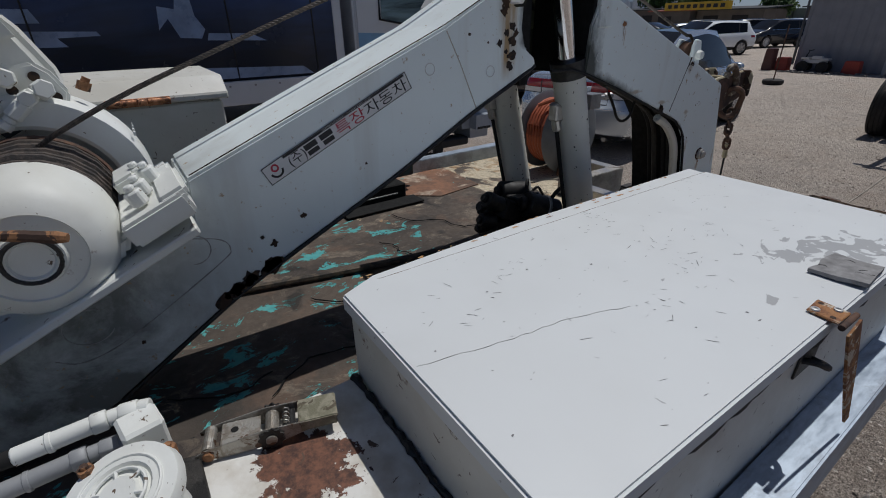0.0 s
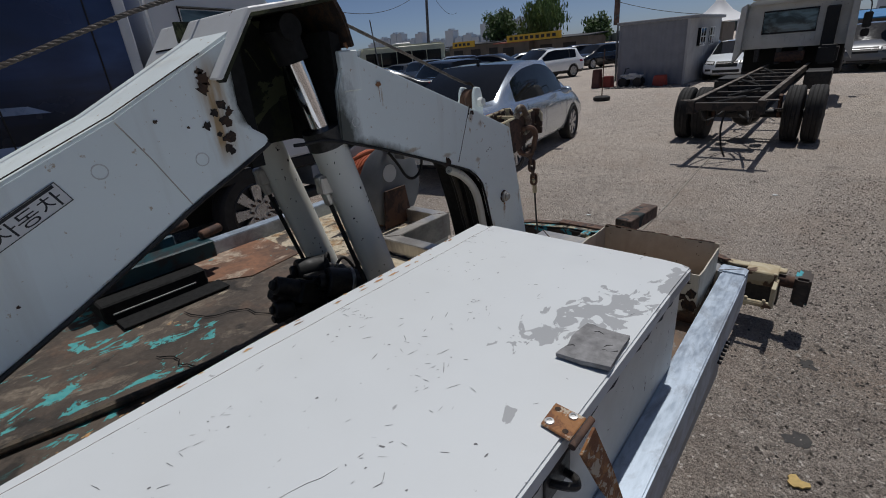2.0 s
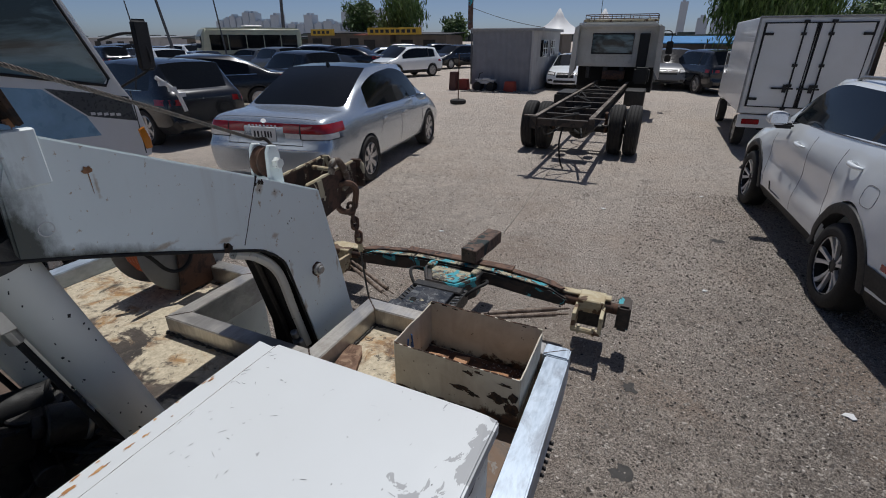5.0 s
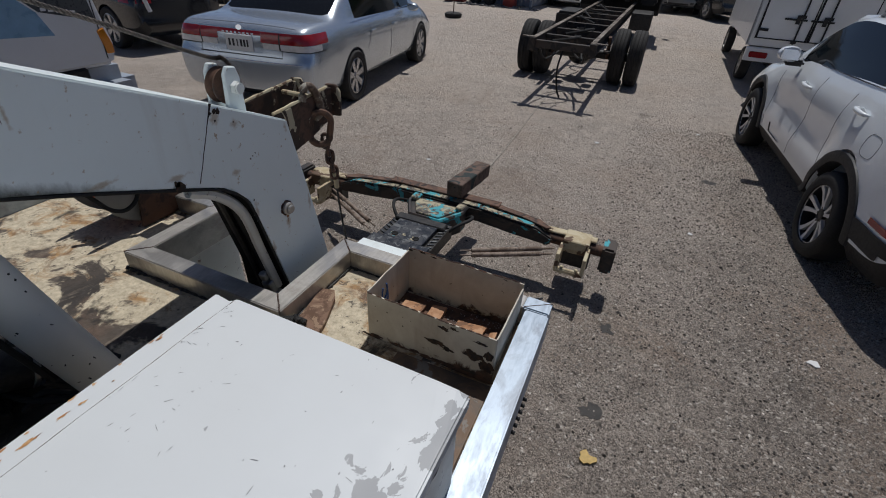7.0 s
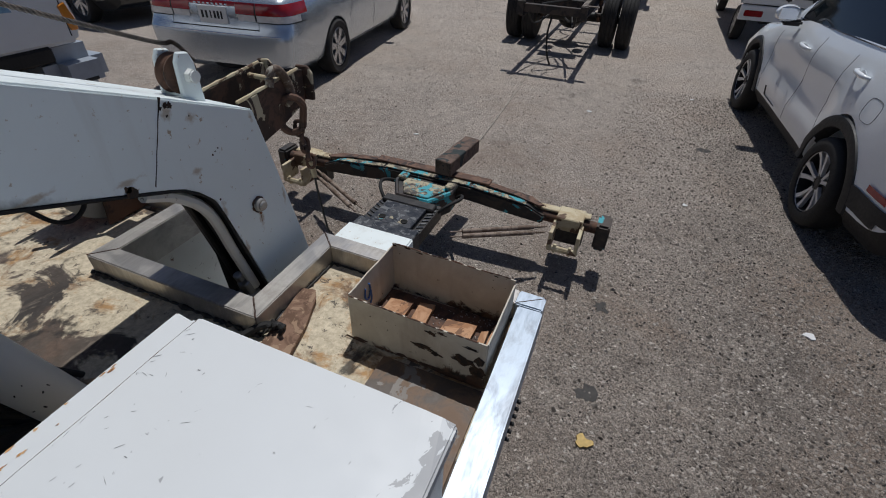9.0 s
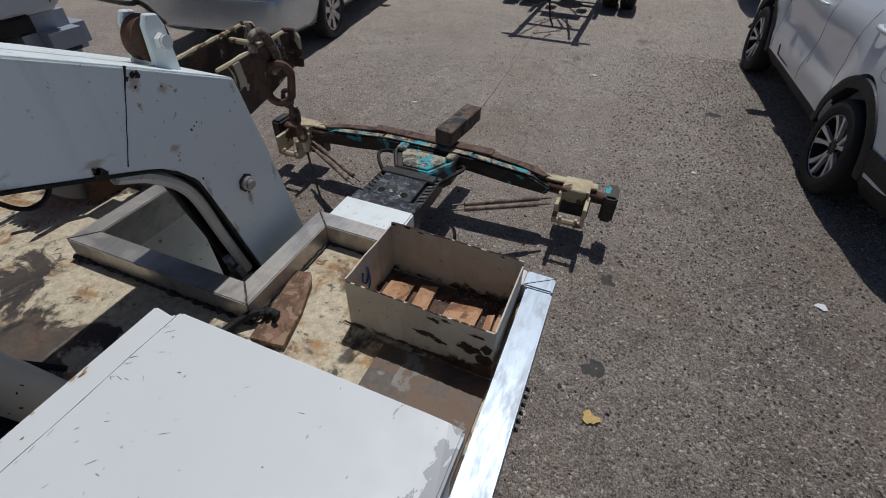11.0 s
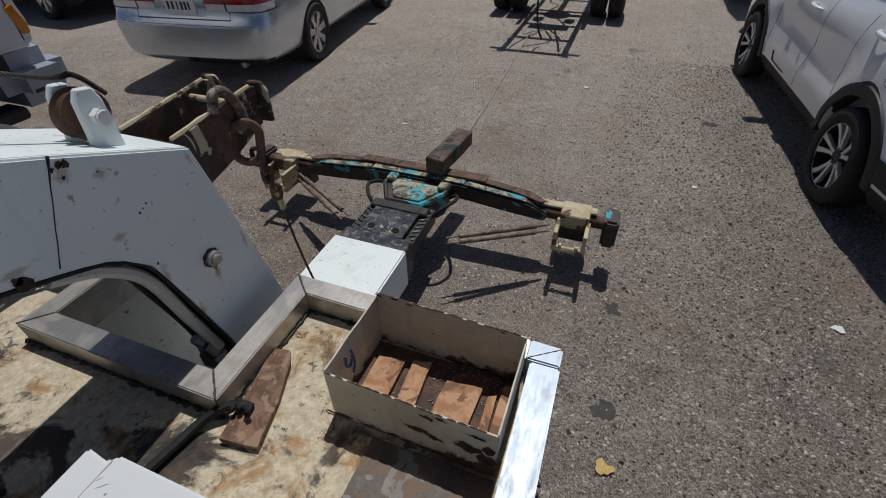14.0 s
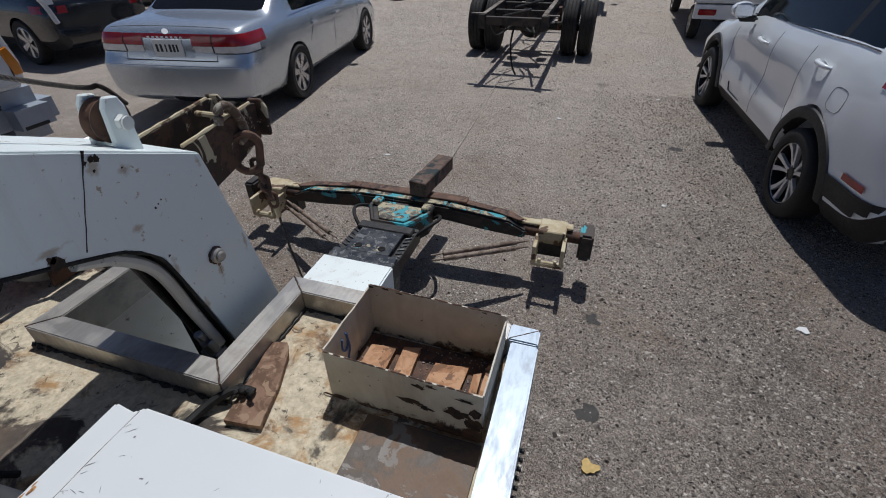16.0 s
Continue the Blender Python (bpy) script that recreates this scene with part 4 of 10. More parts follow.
for x in (-0.07, 0.07):
    bm = B()
    lathe(bm, [(0.010, 0.0), (0.021, 0.0), (0.021, 0.003), (0.016, 0.004), (0.010, 0.001)], Matrix.Translation((LX + x, 3.285, 0.5685)), 20)
    part("bolt_recess", bm, M_SOOT_SHADE, wear, smooth=True)
bm = B()
rs = random.Random(19)
for k in range(9):
    x, y = LX + rs.uniform(-0.12, 0.12), rs.uniform(3.245, 3.30)
    box(bm, (x, y, 0.5684), (x + rs.uniform(0.008, 0.03), y + rs.uniform(0.006, 0.02), 0.5692))
tagged(part("paint_remnant", bm, M_PATCHY, wear, "turquoise paint remnants"), kind="stuff")
for s in (-1, 1):
    bm = B()
    box(bm, (LX + s * 0.162 - 0.024, 3.236, 0.46), (LX + s * 0.162 + 0.024, 3.56, 0.545))
    tr = part("track", bm, M_GREASE, lift, "black slotted track")
    bm = B()
    for k in range(8):
        cube(bm, (LX + s * 0.162, 3.262 + k * 0.037, 0.548), (0.040, 0.012, 0.008), Euler((0, 0, s * 0.5)).to_matrix())
    tagged(part("track_bar", bm, M_WEAR, tr), kind="stuff")
part("slider_plate", boxes(((LX - 0.17, 3.46, 0.45), (LX + 0.17, 3.535, 0.572)), bevel=0.008), M_GREASE, lift)
HEX = [(-0.19, 3.80), (-0.19, 3.70), (-0.105, 3.54), (0.105, 3.54), (0.19, 3.70), (0.19, 3.80)]
bm = B()
slab(bm, [(LX + x, y) for x, y in HEX], "z", 0.42, 0.560)
soften(bm, 0.006)
head = part("pivot_head", bm, M_BAR, lift, "dark pivot head with turquoise remnants")
bm = B()
tube(bm, [(LX + x, y, 0.568) for x, y in HEX], 0.014, 6)
part("head_rim", bm, M_BAR, head)
bm = B()
slab(bm, [(LX - 0.145, 3.76), (LX - 0.145, 3.70), (LX - 0.08, 3.58), (LX + 0.08, 3.58), (LX + 0.145, 3.70), (LX + 0.145, 3.76)], "z", 0.5605, 0.572)
soften(bm, 0.004)
part("head_cover", bm, M_PATCHY, head, "turquoise and bare cover plate")
for s in (-1, 1):
    part("head_lug", boxes(((LX + s * 0.165 - 0.03, 3.725, 0.561), (LX + s * 0.165 + 0.03, 3.795, 0.592)), bevel=0.006), M_PATCHY, head)
bm = B()
slab(bm, [(BX - 0.80, 0.430), (BX - 0.55, 0.445), (BX - 0.30, 0.470), (BX + 0.30, 0.470), (BX + 0.55, 0.445), (BX + 0.80, 0.430), (BX + 0.81, 0.485), (BX + 0.70, 0.535), (BX + 0.30, 0.573), (BX - 0.30, 0.573), (BX - 0.70, 0.535), (BX - 0.81, 0.485)], "y", BY - 0.055, BY + 0.055)
soften(bm, 0.010, 2)
bar = part("crossbar", bm, M_BAR, lift, "black crossbar with turquoise and cream paint left on top")
bm = B()
for a, b in (((-0.30, 0.574), (0.30, 0.574)),):
    slab(bm, [(BX + a[0], 0.5735), (BX + b[0], 0.5735), (BX + b[0], 0.580), (BX + a[0], 0.580)], "y", BY - 0.045, BY + 0.0)
part("painted_top", bm, M_PATCHY, bar, "turquoise and cream painted strip")
for s in (-1, 1):
    bm = B()
    slab(bm, [(BX + s * 0.32, 0.572), (BX + s * 0.68, 0.538), (BX + s * 0.68, 0.544), (BX + s * 0.32, 0.579)], "y", BY - 0.050, BY - 0.008)
    part("painted_top", bm, M_PATCHY, bar)
    bm = B()
    slab(bm, [(BX + s * 0.36, BY + 0.010), (BX + s * 0.60, BY + 0.002), (BX + s * 0.76, BY - 0.03), (BX + s * 0.79, BY - 0.005), (BX + s * 0.70, BY + 0.05), (BX + s * 0.36, BY + 0.062)], "z", 0.545, 0.556)
    for v in bm.verts:
        v.co.z += 0.03 - 0.10 * max(0.0, abs(v.co.x - BX) - 0.36)
    soften(bm, 0.002)
    part("gusset", bm, M_STRIP, bar, "curved rusty gusset plate")
part("crossbar_cap", boxes(((BX - 0.40, BY + 0.002, 0.5805), (BX + 0.42, BY + 0.075, 0.594)), bevel=0.003), M_STRIP, lift, "dark rusty steel strip")
for s in (-1, 1):
    bm = B()
    rod(bm, (BX + s * 0.74, BY, 0.470), (BX + s * 1.14, BY, 0.462), 0.036, n=16)
    part("stub_tube", bm, M_RUSTDARK, lift, smooth=True)
    part("arm_strip", boxes(((BX + s * 0.72, BY - 0.01, 0.508), (BX + s * 1.08, BY + 0.05, 0.524)), bevel=0.004), M_CREAM, lift, "cream painted strip with rust")
    br = part("wheel_bracket", boxes(((BX + s * 0.885, BY - 0.085, 0.440), (BX + s * 1.045, BY + 0.065, 0.528)), bevel=0.006), M_CREAM, lift, "cream bracket with rust streaks")
    # Hidden block added below the bracket to thicken its shadow on the ground.
    part("shadow_block", boxes(((BX + s * 0.86, BY + 0.035, 0.27), (BX + s * 1.06, BY + 0.125, 0.4395)), bevel=0.006), M_GREASE, lift, "hidden black block under the bracket, thickening its shadow")
    bm = B()
    for x in (0.885, 1.045):
        box(bm, (BX + s * x - 0.011, BY - 0.215, 0.365), (BX + s * x + 0.011, BY - 0.065, 0.495))
    rod(bm, (BX + s * 0.87, BY - 0.20, 0.385), (BX + s * 1.06, BY - 0.20, 0.385), 0.013, n=10)
    box(bm, (BX + s * 0.965 - 0.075, BY - 0.215, 0.365), (BX + s * 0.965 + 0.075, BY - 0.195, 0.388))
    for x in (0.92, 1.01):
        rod(bm, (BX + s * x, BY - 0.20, 0.350), (BX + s * x, BY - 0.20, 0.41), 0.011, n=8)
    soften(bm, 0.003)
    part("receiver_yoke", bm, M_CREAM, br)
    part("end_block", boxes(((BX + s * 1.125, BY - 0.07, 0.345), (BX + s * 1.205, BY + 0.085, 0.525)), bevel=0.014, seg=2), M_BAR, lift, "black steel end block")
    for k in (0, 1):
        a = Vector((LX + s * (0.30 + 0.02 * k), 3.43 - 0.045 * k, 0.475))
        b = Vector((BX + s * 0.84, BY - 0.10 - 0.02 * k, 0.455 - 0.03 * k))
        bm = B()
        tube(bm, [a, a.lerp(b, 0.12), a.lerp(b, 0.121), a.lerp(b, 0.86), a.lerp(b, 0.861), b], [0.005, 0.005, 0.0145, 0.0145, 0.005, 0.005], 10)
        for q in range(5):
            p = a.lerp(b, 0.88 + 0.024 * q)
            bmesh.ops.create_icosphere(bm, subdivisions=1, radius=0.009, matrix=Matrix.Translation(p))
        part("tension_spring", bm, M_SPRING, lift, "long brown tension spring with chain end", smooth=True)
    bm = B()
    tube(bm, smooth_path([(LX + s * 0.15, 3.50, 0.50), (LX + s * 0.23, 3.56, 0.565), (LX + s * 0.275, 3.66, 0.57), (LX + s * 0.24, 3.76, 0.53), (LX + s * 0.19, 3.80, 0.48)]), 0.011)
    part("hydraulic_hose", bm, M_RUBBER, lift, smooth=True)

# Moved out and enlarged about the camera's eye, keeping its outline in view.
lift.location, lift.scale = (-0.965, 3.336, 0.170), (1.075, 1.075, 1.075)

# ---- timber laid on the crossbar ----
bm = B()
cube(bm, (-0.825, 4.261, 0.546), (0.124, 0.495, 0.108), Euler((radians(-1.5), 0, radians(-4.8))).to_matrix())
soften(bm, 0.006)
bmesh.ops.subdivide_edges(bm, edges=[e for e in bm.edges if e.calc_length() > 0.2], cuts=8, use_grid_fill=True)
dent(bm, 0.006, 9)
tagged(part("timber", bm, M_TIMBER), "weathered square timber lying across the crossbar", "timber")


# ---- cars ----
def car_mesh(stations, cells, wheels, r_arch, depsgraph_level=2):
    """A smooth closed body from rings of (x, z) at stations along y, with wheel arches cut. Returns a list of (part name, mesh data)."""
    bm = B()
    names = ["body", *dict.fromkeys(cells.values())]
    rings = []
    for y, ring in stations:
        right = [bm.verts.new((x, y + (dy[0] if dy else 0), z)) for x, z, *dy in ring]
        left = [right[0] if k == 0 else right[-1] if k == len(ring) - 1 else bm.verts.new((-p[0], y + (p[2] if len(p) > 2 else 0), p[1])) for k, p in enumerate(ring)]
        rings.append((right, left))
    n = len(stations[0][1])
    for i in range(len(rings) - 1):
        for side in (0, 1):
            for j in range(n - 1):
                f = bm.faces.new((rings[i][side][j], rings[i + 1][side][j], rings[i + 1][side][j + 1], rings[i][side][j + 1]))
                f.material_index = names.index(cells.get((i, j), "body"))
    for e, end in ((0, rings[0]), (len(rings) - 1, rings[-1])):
        for j in range(n - 1):
            vs = list(dict.fromkeys((end[0][j], end[0][j + 1], end[1][j + 1], end[1][j])))
            if len(vs) > 2:
                f = bm.faces.new(vs)
                f.material_index = names.index(cells.get((e, j, "cap"), "body"))
    bmesh.ops.recalc_face_normals(bm, faces=bm.faces[:])
    crease = bm.edges.layers.float.new("crease_edge")
    for e in bm.edges:
        mats = {f.material_index for f in e.link_faces}
        if len(mats) > 1:
            e[crease] = 1.0
    sharp = bm.verts.layers.float.new("crease_vert")
    for v in bm.verts:
        count = collections.Counter(f.material_index for f in v.link_faces)
        if len(count) > 1 and any(k and n == 1 for k, n in count.items()):
            v[sharp] = 0.85
    me = bpy.data.meshes.new("shell")
    bm.to_mesh(me)
    bm.free()
    for _ in names:
        me.materials.append(M_BLACK)
    ob = new("shell", me)
    sub = ob.modifiers.new("smooth", "SUBSURF")
    sub.levels = depsgraph_level
    cutters = []
    for y, z in wheels:
        cb = B()
        w = max(abs(p[0]) for _, ring in stations for p in ring)
        for s in (-1, 1):
            rod(cb, (s * (w - 0.24), y, z), (s * (w + 0.2), y, z), r_arch, n=40)
        cm = bpy.data.meshes.new("cutter")
        cb.to_mesh(cm)
        cb.free()
        co = new("cutter", cm)
        cm.materials.append(M_BLACK)
        cut = ob.modifiers.new("arch", "BOOLEAN")
        cut.operation, cut.object, cut.solver = "DIFFERENCE", co, "EXACT"
        cutters.append(co)
    bpy.context.view_layer.update()
    whole = bpy.data.meshes.new_from_object(ob.evaluated_get(bpy.context.evaluated_depsgraph_get()))
    out = []
    for k, name in enumerate(names):
        b2 = B()
        b2.from_mesh(whole)
        bmesh.ops.delete(b2, geom=[f for f in b2.faces if f.material_index != k], context="FACES")
        for f in b2.faces:
            f.material_index = 0
            f.smooth = True
        for e in b2.edges:
            if len(e.link_faces) == 2 and e.calc_face_angle(0) > 0.6:
                e.smooth = False
        islands = [b2]
        out.append((name, islands[0]))
    for o in (*cutters, ob):
        bpy.data.objects.remove(o)
    return out


def split_sides(bm):
    """Splits a mesh into its left and right half, or keeps it whole where it is one piece."""
    a, b = bm.copy(), bm
    bmesh.ops.delete(a, geom=[f for f in a.faces if f.calc_center_median().x < 0], context="FACES")
    bmesh.ops.delete(b, geom=[f for f in b.faces if f.calc_center_median().x >= 0], context="FACES")
    return a, b


def wheel(parent, x, y, z, r, w, rim, spokes=10, face=None, s=None):
    """A tyre and a spoked rim whose face looks along the sign of x."""
    s = s or (1 if x > 0 else -1)
    m = Matrix.Translation((x, y, z)) @ Euler((0, radians(90 * s), 0)).to_matrix().to_4x4()
    bm = B()
    lathe(bm, [(r * 0.70, -w / 2), (r * 0.93, -w / 2), (r * 0.985, -w * 0.42), (r, -w * 0.3), (r, w * 0.3), (r * 0.985, w * 0.42), (r * 0.93, w * 0.5), (r * 0.72, w * 0.47), (r * 0.69, w * 0.40), (r * 0.69, -w * 0.3)], m, 36)
    tyre = part("wheel", bm, M_TYRE, parent, smooth=True)
    bm = B()
    lathe(bm, [(0.02, w * 0.05), (r * 0.69, w * 0.05), (r * 0.695, w * 0.43), (r * 0.65, w * 0.45), (r * 0.63, w * 0.15), (0.03, w * 0.12)], m, 36)
    part("rim", bm, M_DARKALLOY if face else rim, tyre, smooth=True)
    bm = B()
    for k in range(spokes):
        a = 2 * math.pi * k / spokes
        u, v = Vector((math.cos(a), math.sin(a), 0)), Vector((-math.sin(a), math.cos(a), 0))
        ww = r * (0.075 if spokes > 8 else 0.13)
        pts = [u * r * 0.10 - v * ww * 0.6, u * r * 0.66 - v * ww, u * r * 0.66 + v * ww, u * r * 0.10 + v * ww * 0.6]
        lo = [bm.verts.new(m @ (p + Vector((0, 0, w * 0.22)))) for p in pts]
        hi = [bm.verts.new(m @ (p + Vector((0, 0, w * (0.36 if i in (0, 3) else 0.42))))) for i, p in enumerate(pts)]
        for i in range(4):
            bm.faces.new((lo[i], lo[(i + 1) % 4], hi[(i + 1) % 4], hi[i]))
        bm.faces.new(hi)
    rod(bm, m @ Vector((0, 0, w * 0.2)), m @ Vector((0, 0, w * 0.40)), r * 0.13, n=16)
    bmesh.ops.recalc_face_normals(bm, faces=bm.faces[:])
    part("spokes", bm, rim, tyre)
    return tyre


def car_parts(ob, pieces, paint, glass=None):
    """Hangs the pieces of a shell under a car, and returns the body."""
    body = None
    for name, bm in pieces:
        if not bm.faces:
            bm.free()
        elif name == "body":
            body = part("body", bm, paint, ob)
        elif "side" in name or "quarter" in name:
            for half in split_sides(bm):
                part(name, half, glass or M_GLASS, ob)
        elif "pillar" in name:
            for half in split_sides(bm):
                part(name, half, M_PLASTIC, ob, "gloss black door pillar")
        elif "trim" in name:
            for half in split_sides(bm):
                part(name, half, M_PLASTIC, ob, "matt black lower trim")
        else:
            part(name, bm, glass or M_GLASS, ob)
    bpy.context.view_layer.update()
    return body


def saloon_stations(L, W, H, wb, ro, g=0.19, tail=0.99, belt=0.94, nose=0.70):
    """Rings for a saloon; y = 0 at the rear axle."""
    w = W / 2
    y0, y1 = -ro, L - ro
    rows = []

    def ring(y, wide, zt, wt, up=None, zb=g, ws=None):
        ws = ws or wide * 0.96
        up = up or [(wt * 0.94, zt + 0.014), (wt * 0.62, zt + 0.030), (0, zt + 0.036)]
        rows.append((y, [(0, zb), (ws * 0.9, zb), (ws, zb + 0.10), (wide, 0.42 * (zb + 0.1) + 0.58 * zt * 0.82), (wide * 0.985, zt - 0.11), (wt, zt), *up]))

    ring(y0, w * 0.86, tail - 0.20, w * 0.76, zb=g + 0.14, ws=w * 0.82)
    ring(y0 + 0.05, w * 0.94, tail - 0.05, w * 0.83, zb=g + 0.07)
    ring(y0 + 0.20, w * 0.98, tail - 0.005, w * 0.865, zb=g + 0.03)
    ring(-0.44, w, tail + 0.0, w * 0.89)
    ring(-0.33, w, belt + 0.045, w * 0.895, [(w * 0.855, tail + 0.02), (w * 0.78, tail + 0.04), (0, tail + 0.065)])
    ring(0.18, w, belt + 0.035, w * 0.90, [(w * 0.80, tail + 0.60 * (H - 0.11 - tail)), (w * 0.715, tail + 0.66 * (H - 0.06 - tail)), (0, tail + 0.74 * (H - 0.03 - tail))])
    ring(0.60, w, belt + 0.028, w * 0.90, [(w * 0.755, H - 0.125), (w * 0.675, H - 0.05), (0, H - 0.015)])
    ring(1.28, w, belt + 0.015, w * 0.905, [(w * 0.75, H - 0.09), (w * 0.67, H - 0.025), (0, H)])
    ring(1.36, w, belt + 0.013, w * 0.905, [(w * 0.75, H - 0.09), (w * 0.67, H - 0.025), (0, H)])
    ring(1.90, w, belt, w * 0.905, [(w * 0.76, H - 0.13), (w * 0.675, H - 0.06), (0, H - 0.03)])
    ring(2.38, w, belt - 0.018, w * 0.90, [(w * 0.815, belt + 0.34 * (H - 0.13 - belt)), (w * 0.74, belt + 0.40 * (H - 0.06 - belt)), (0, belt + 0.50 * (H - 0.03 - belt))])
    ring(2.78, w, belt - 0.04, w * 0.895, [(w * 0.865, belt - 0.012), (w * 0.79, belt + 0.01), (0, belt + 0.05)])
    ring(wb + 0.30, w * 0.985, belt - 0.085, w * 0.88)
    ring(y1 - 0.34, w * 0.96, nose + 0.07, w * 0.83, zb=g + 0.02)
    ring(y1 - 0.08, w * 0.90, nose - 0.05, w * 0.75, zb=g + 0.05)
    ring(y1, w * 0.80, nose - 0.16, w * 0.68, zb=g + 0.12, ws=w * 0.75)
    cells = {(4, 7): "rear_window", (5, 7): "rear_window", (5, 5): "side_window", (6, 5): "side_window", (7, 5): "side_pillar", (8, 5): "front_side_window", (9, 5): "front_side_window", (9, 7): "windscreen", (10, 7): "windscreen"}
    return rows, cells


def suv_stations(L, W, H, wb, ro, g=0.25):
    """Rings for a tall hatchback or crossover."""
    w = W / 2
    y0, y1 = -ro, L - ro
    rows = []

    def ring(y, wide, zt, wt, up=None, zb=g, ws=None):
        ws = ws or wide * 0.95
        up = up or [(wt * 0.94, zt + 0.02), (wt * 0.62, zt + 0.04), (0, zt + 0.05)]
        rows.append((y, [(0, zb), (ws * 0.9, zb), (wide * 0.975, zb + 0.17), (wide, 0.70), (wide * 0.985, zt - 0.14), (wt, zt), *up]))

    ring(y0, w * 0.84, 0.90, w * 0.76, zb=g + 0.15, ws=w * 0.80)
    ring(y0 + 0.05, w * 0.93, 1.02, w * 0.83, zb=g + 0.06)
    ring(y0 + 0.17, w * 0.97, 1.06, w * 0.86, [(w * 0.80, 1.09), (w * 0.62, 1.11), (0, 1.12)])
    ring(y0 + 0.50, w * 0.99, 1.09, w * 0.89, [(w * 0.76, H - 0.17), (w * 0.69, H - 0.09), (0, H - 0.055)])
    ring(y0 + 0.66, w, 1.09, w * 0.90, [(w * 0.755, H - 0.15), (w * 0.675, H - 0.06), (0, H - 0.015)])
    ring(0.20, w, 1.085, w * 0.90, [(w * 0.755, H - 0.13), (w * 0.675, H - 0.045), (0, H)])
    ring(0.27, w, 1.08, w * 0.905, [(w * 0.755, H - 0.125), (w * 0.675, H - 0.045), (0, H)])
    ring(1.12, w, 1.055, w * 0.905, [(w * 0.755, H - 0.11), (w * 0.675, H - 0.035), (0, H)])
    ring(1.19, w, 1.053, w * 0.905, [(w * 0.755, H - 0.11), (w * 0.675, H - 0.035), (0, H)])
    ring(1.74, w, 1.035, w * 0.905, [(w * 0.765, H - 0.145), (w * 0.685, H - 0.075), (0, H - 0.04)])
    ring(2.22, w, 1.018, w * 0.90, [(w * 0.82, 1.035 + 0.36 * (H - 1.18)), (w * 0.745, 1.035 + 0.46 * (H - 1.11)), (0, 1.035 + 0.58 * (H - 1.075))])
    ring(2.66, w, 1.0, w * 0.895, [(w * 0.865, 1.022), (w * 0.79, 1.045), (0, 1.09)])
    ring(3.05, w * 0.985, 0.95, w * 0.88)
    ring(y1 - 0.20, w * 0.95, 0.82, w * 0.83)
    ring(y1, w * 0.82, 0.66, w * 0.72, zb=g + 0.1, ws=w * 0.78)
    cells = {(2, 7): "rear_window", (4, 5): "quarter_window", (5, 5): "rear_pillar", (6, 5): "side_window", (7, 5): "side_pillar", (8, 5): "front_side_window", (9, 5): "front_side_window", (9, 7): "windscreen", (10, 7): "windscreen"}
    for i in range(0, len(rows) - 1):
        cells[(i, 1)] = "sill_trim"
    return rows, cells


def on_skin(body, o, d):
    """Where a ray from o along d meets a car's body, and the normal there."""
    hit, p, nrm, _ = body.ray_cast(Vector(o), Vector(d).normalized())
    return (p, nrm) if hit else (None, None)


def skin_line(name, body, points, d, r, material, lift=0.0):
    """A thin strip that follows the body where rays from points along d meet it."""
    line = []
    for p in points:
        q, nrm = on_skin(body, p, d)
        if q is not None:
            line.append(q + nrm * lift)
    if len(line) < 2:
        return None
    bm = B()
    tube(bm, line, r, 5)
    return part(name, bm, material, body)


def skin_patch(name, body, parent, grid, d, material, lift=0.006, label=""):
    """A thin plate that follows the body under a grid of points, met along d."""
    bm = B()
    rows = []
    for row in grid:
        out = []
        for p in row:
            q, nrm = on_skin(body, p, d)
            out.append(bm.verts.new(q + nrm * lift) if q is not None else None)
        rows.append(out)
    for a, b in zip(rows, rows[1:]):
        for i in range(len(a) - 1):
            q = (a[i], a[i + 1], b[i + 1], b[i])
            if all(q):
                bm.faces.new(q)
    bmesh.ops.recalc_face_normals(bm, faces=bm.faces[:])
    return part(name, bm, material, parent, label, smooth=True)


def door_lines(body, xs, gaps, z_of, z0=0.42):
    """Gaps between doors: rows of y at rising z."""
    for s in (-1, 1):
        for pts in gaps:
            path = []
            for a, b in zip(pts, pts[1:]):
                for k in range(6):
                    path.append((s * xs, a[0] + (b[0] - a[0]) * k / 6, a[1] + (b[1] - a[1]) * k / 6))
            path.append((s * xs, *pts[-1]))
            skin_line("door_gap", body, path, (-s, 0, 0), 0.0045, M_BLACK, -0.001)


def plate(parent, y, z, w=0.335, h=0.155, tilt=0):
    """A white number plate with plain bars in place of its characters."""
    bm = boxes(((-w / 2, y - 0.012, z - h / 2), (w / 2, y, z + h / 2)), bevel=0.003)
    p = part("number_plate", bm, M_STICKER, parent, "white number plate")
    bm = B()
    for x, ww in ((-0.125, 0.04), (-0.075, 0.04), (-0.022, 0.03), (0.028, 0.04), (0.07, 0.04), (0.11, 0.035)):
        box(bm, (x - ww / 2 + 0.007, y - 0.0145, z - h * 0.22), (x + ww / 2 - 0.007, y - 0.0125, z + h * 0.22))
    part("character_bars", bm, M_INK, p)


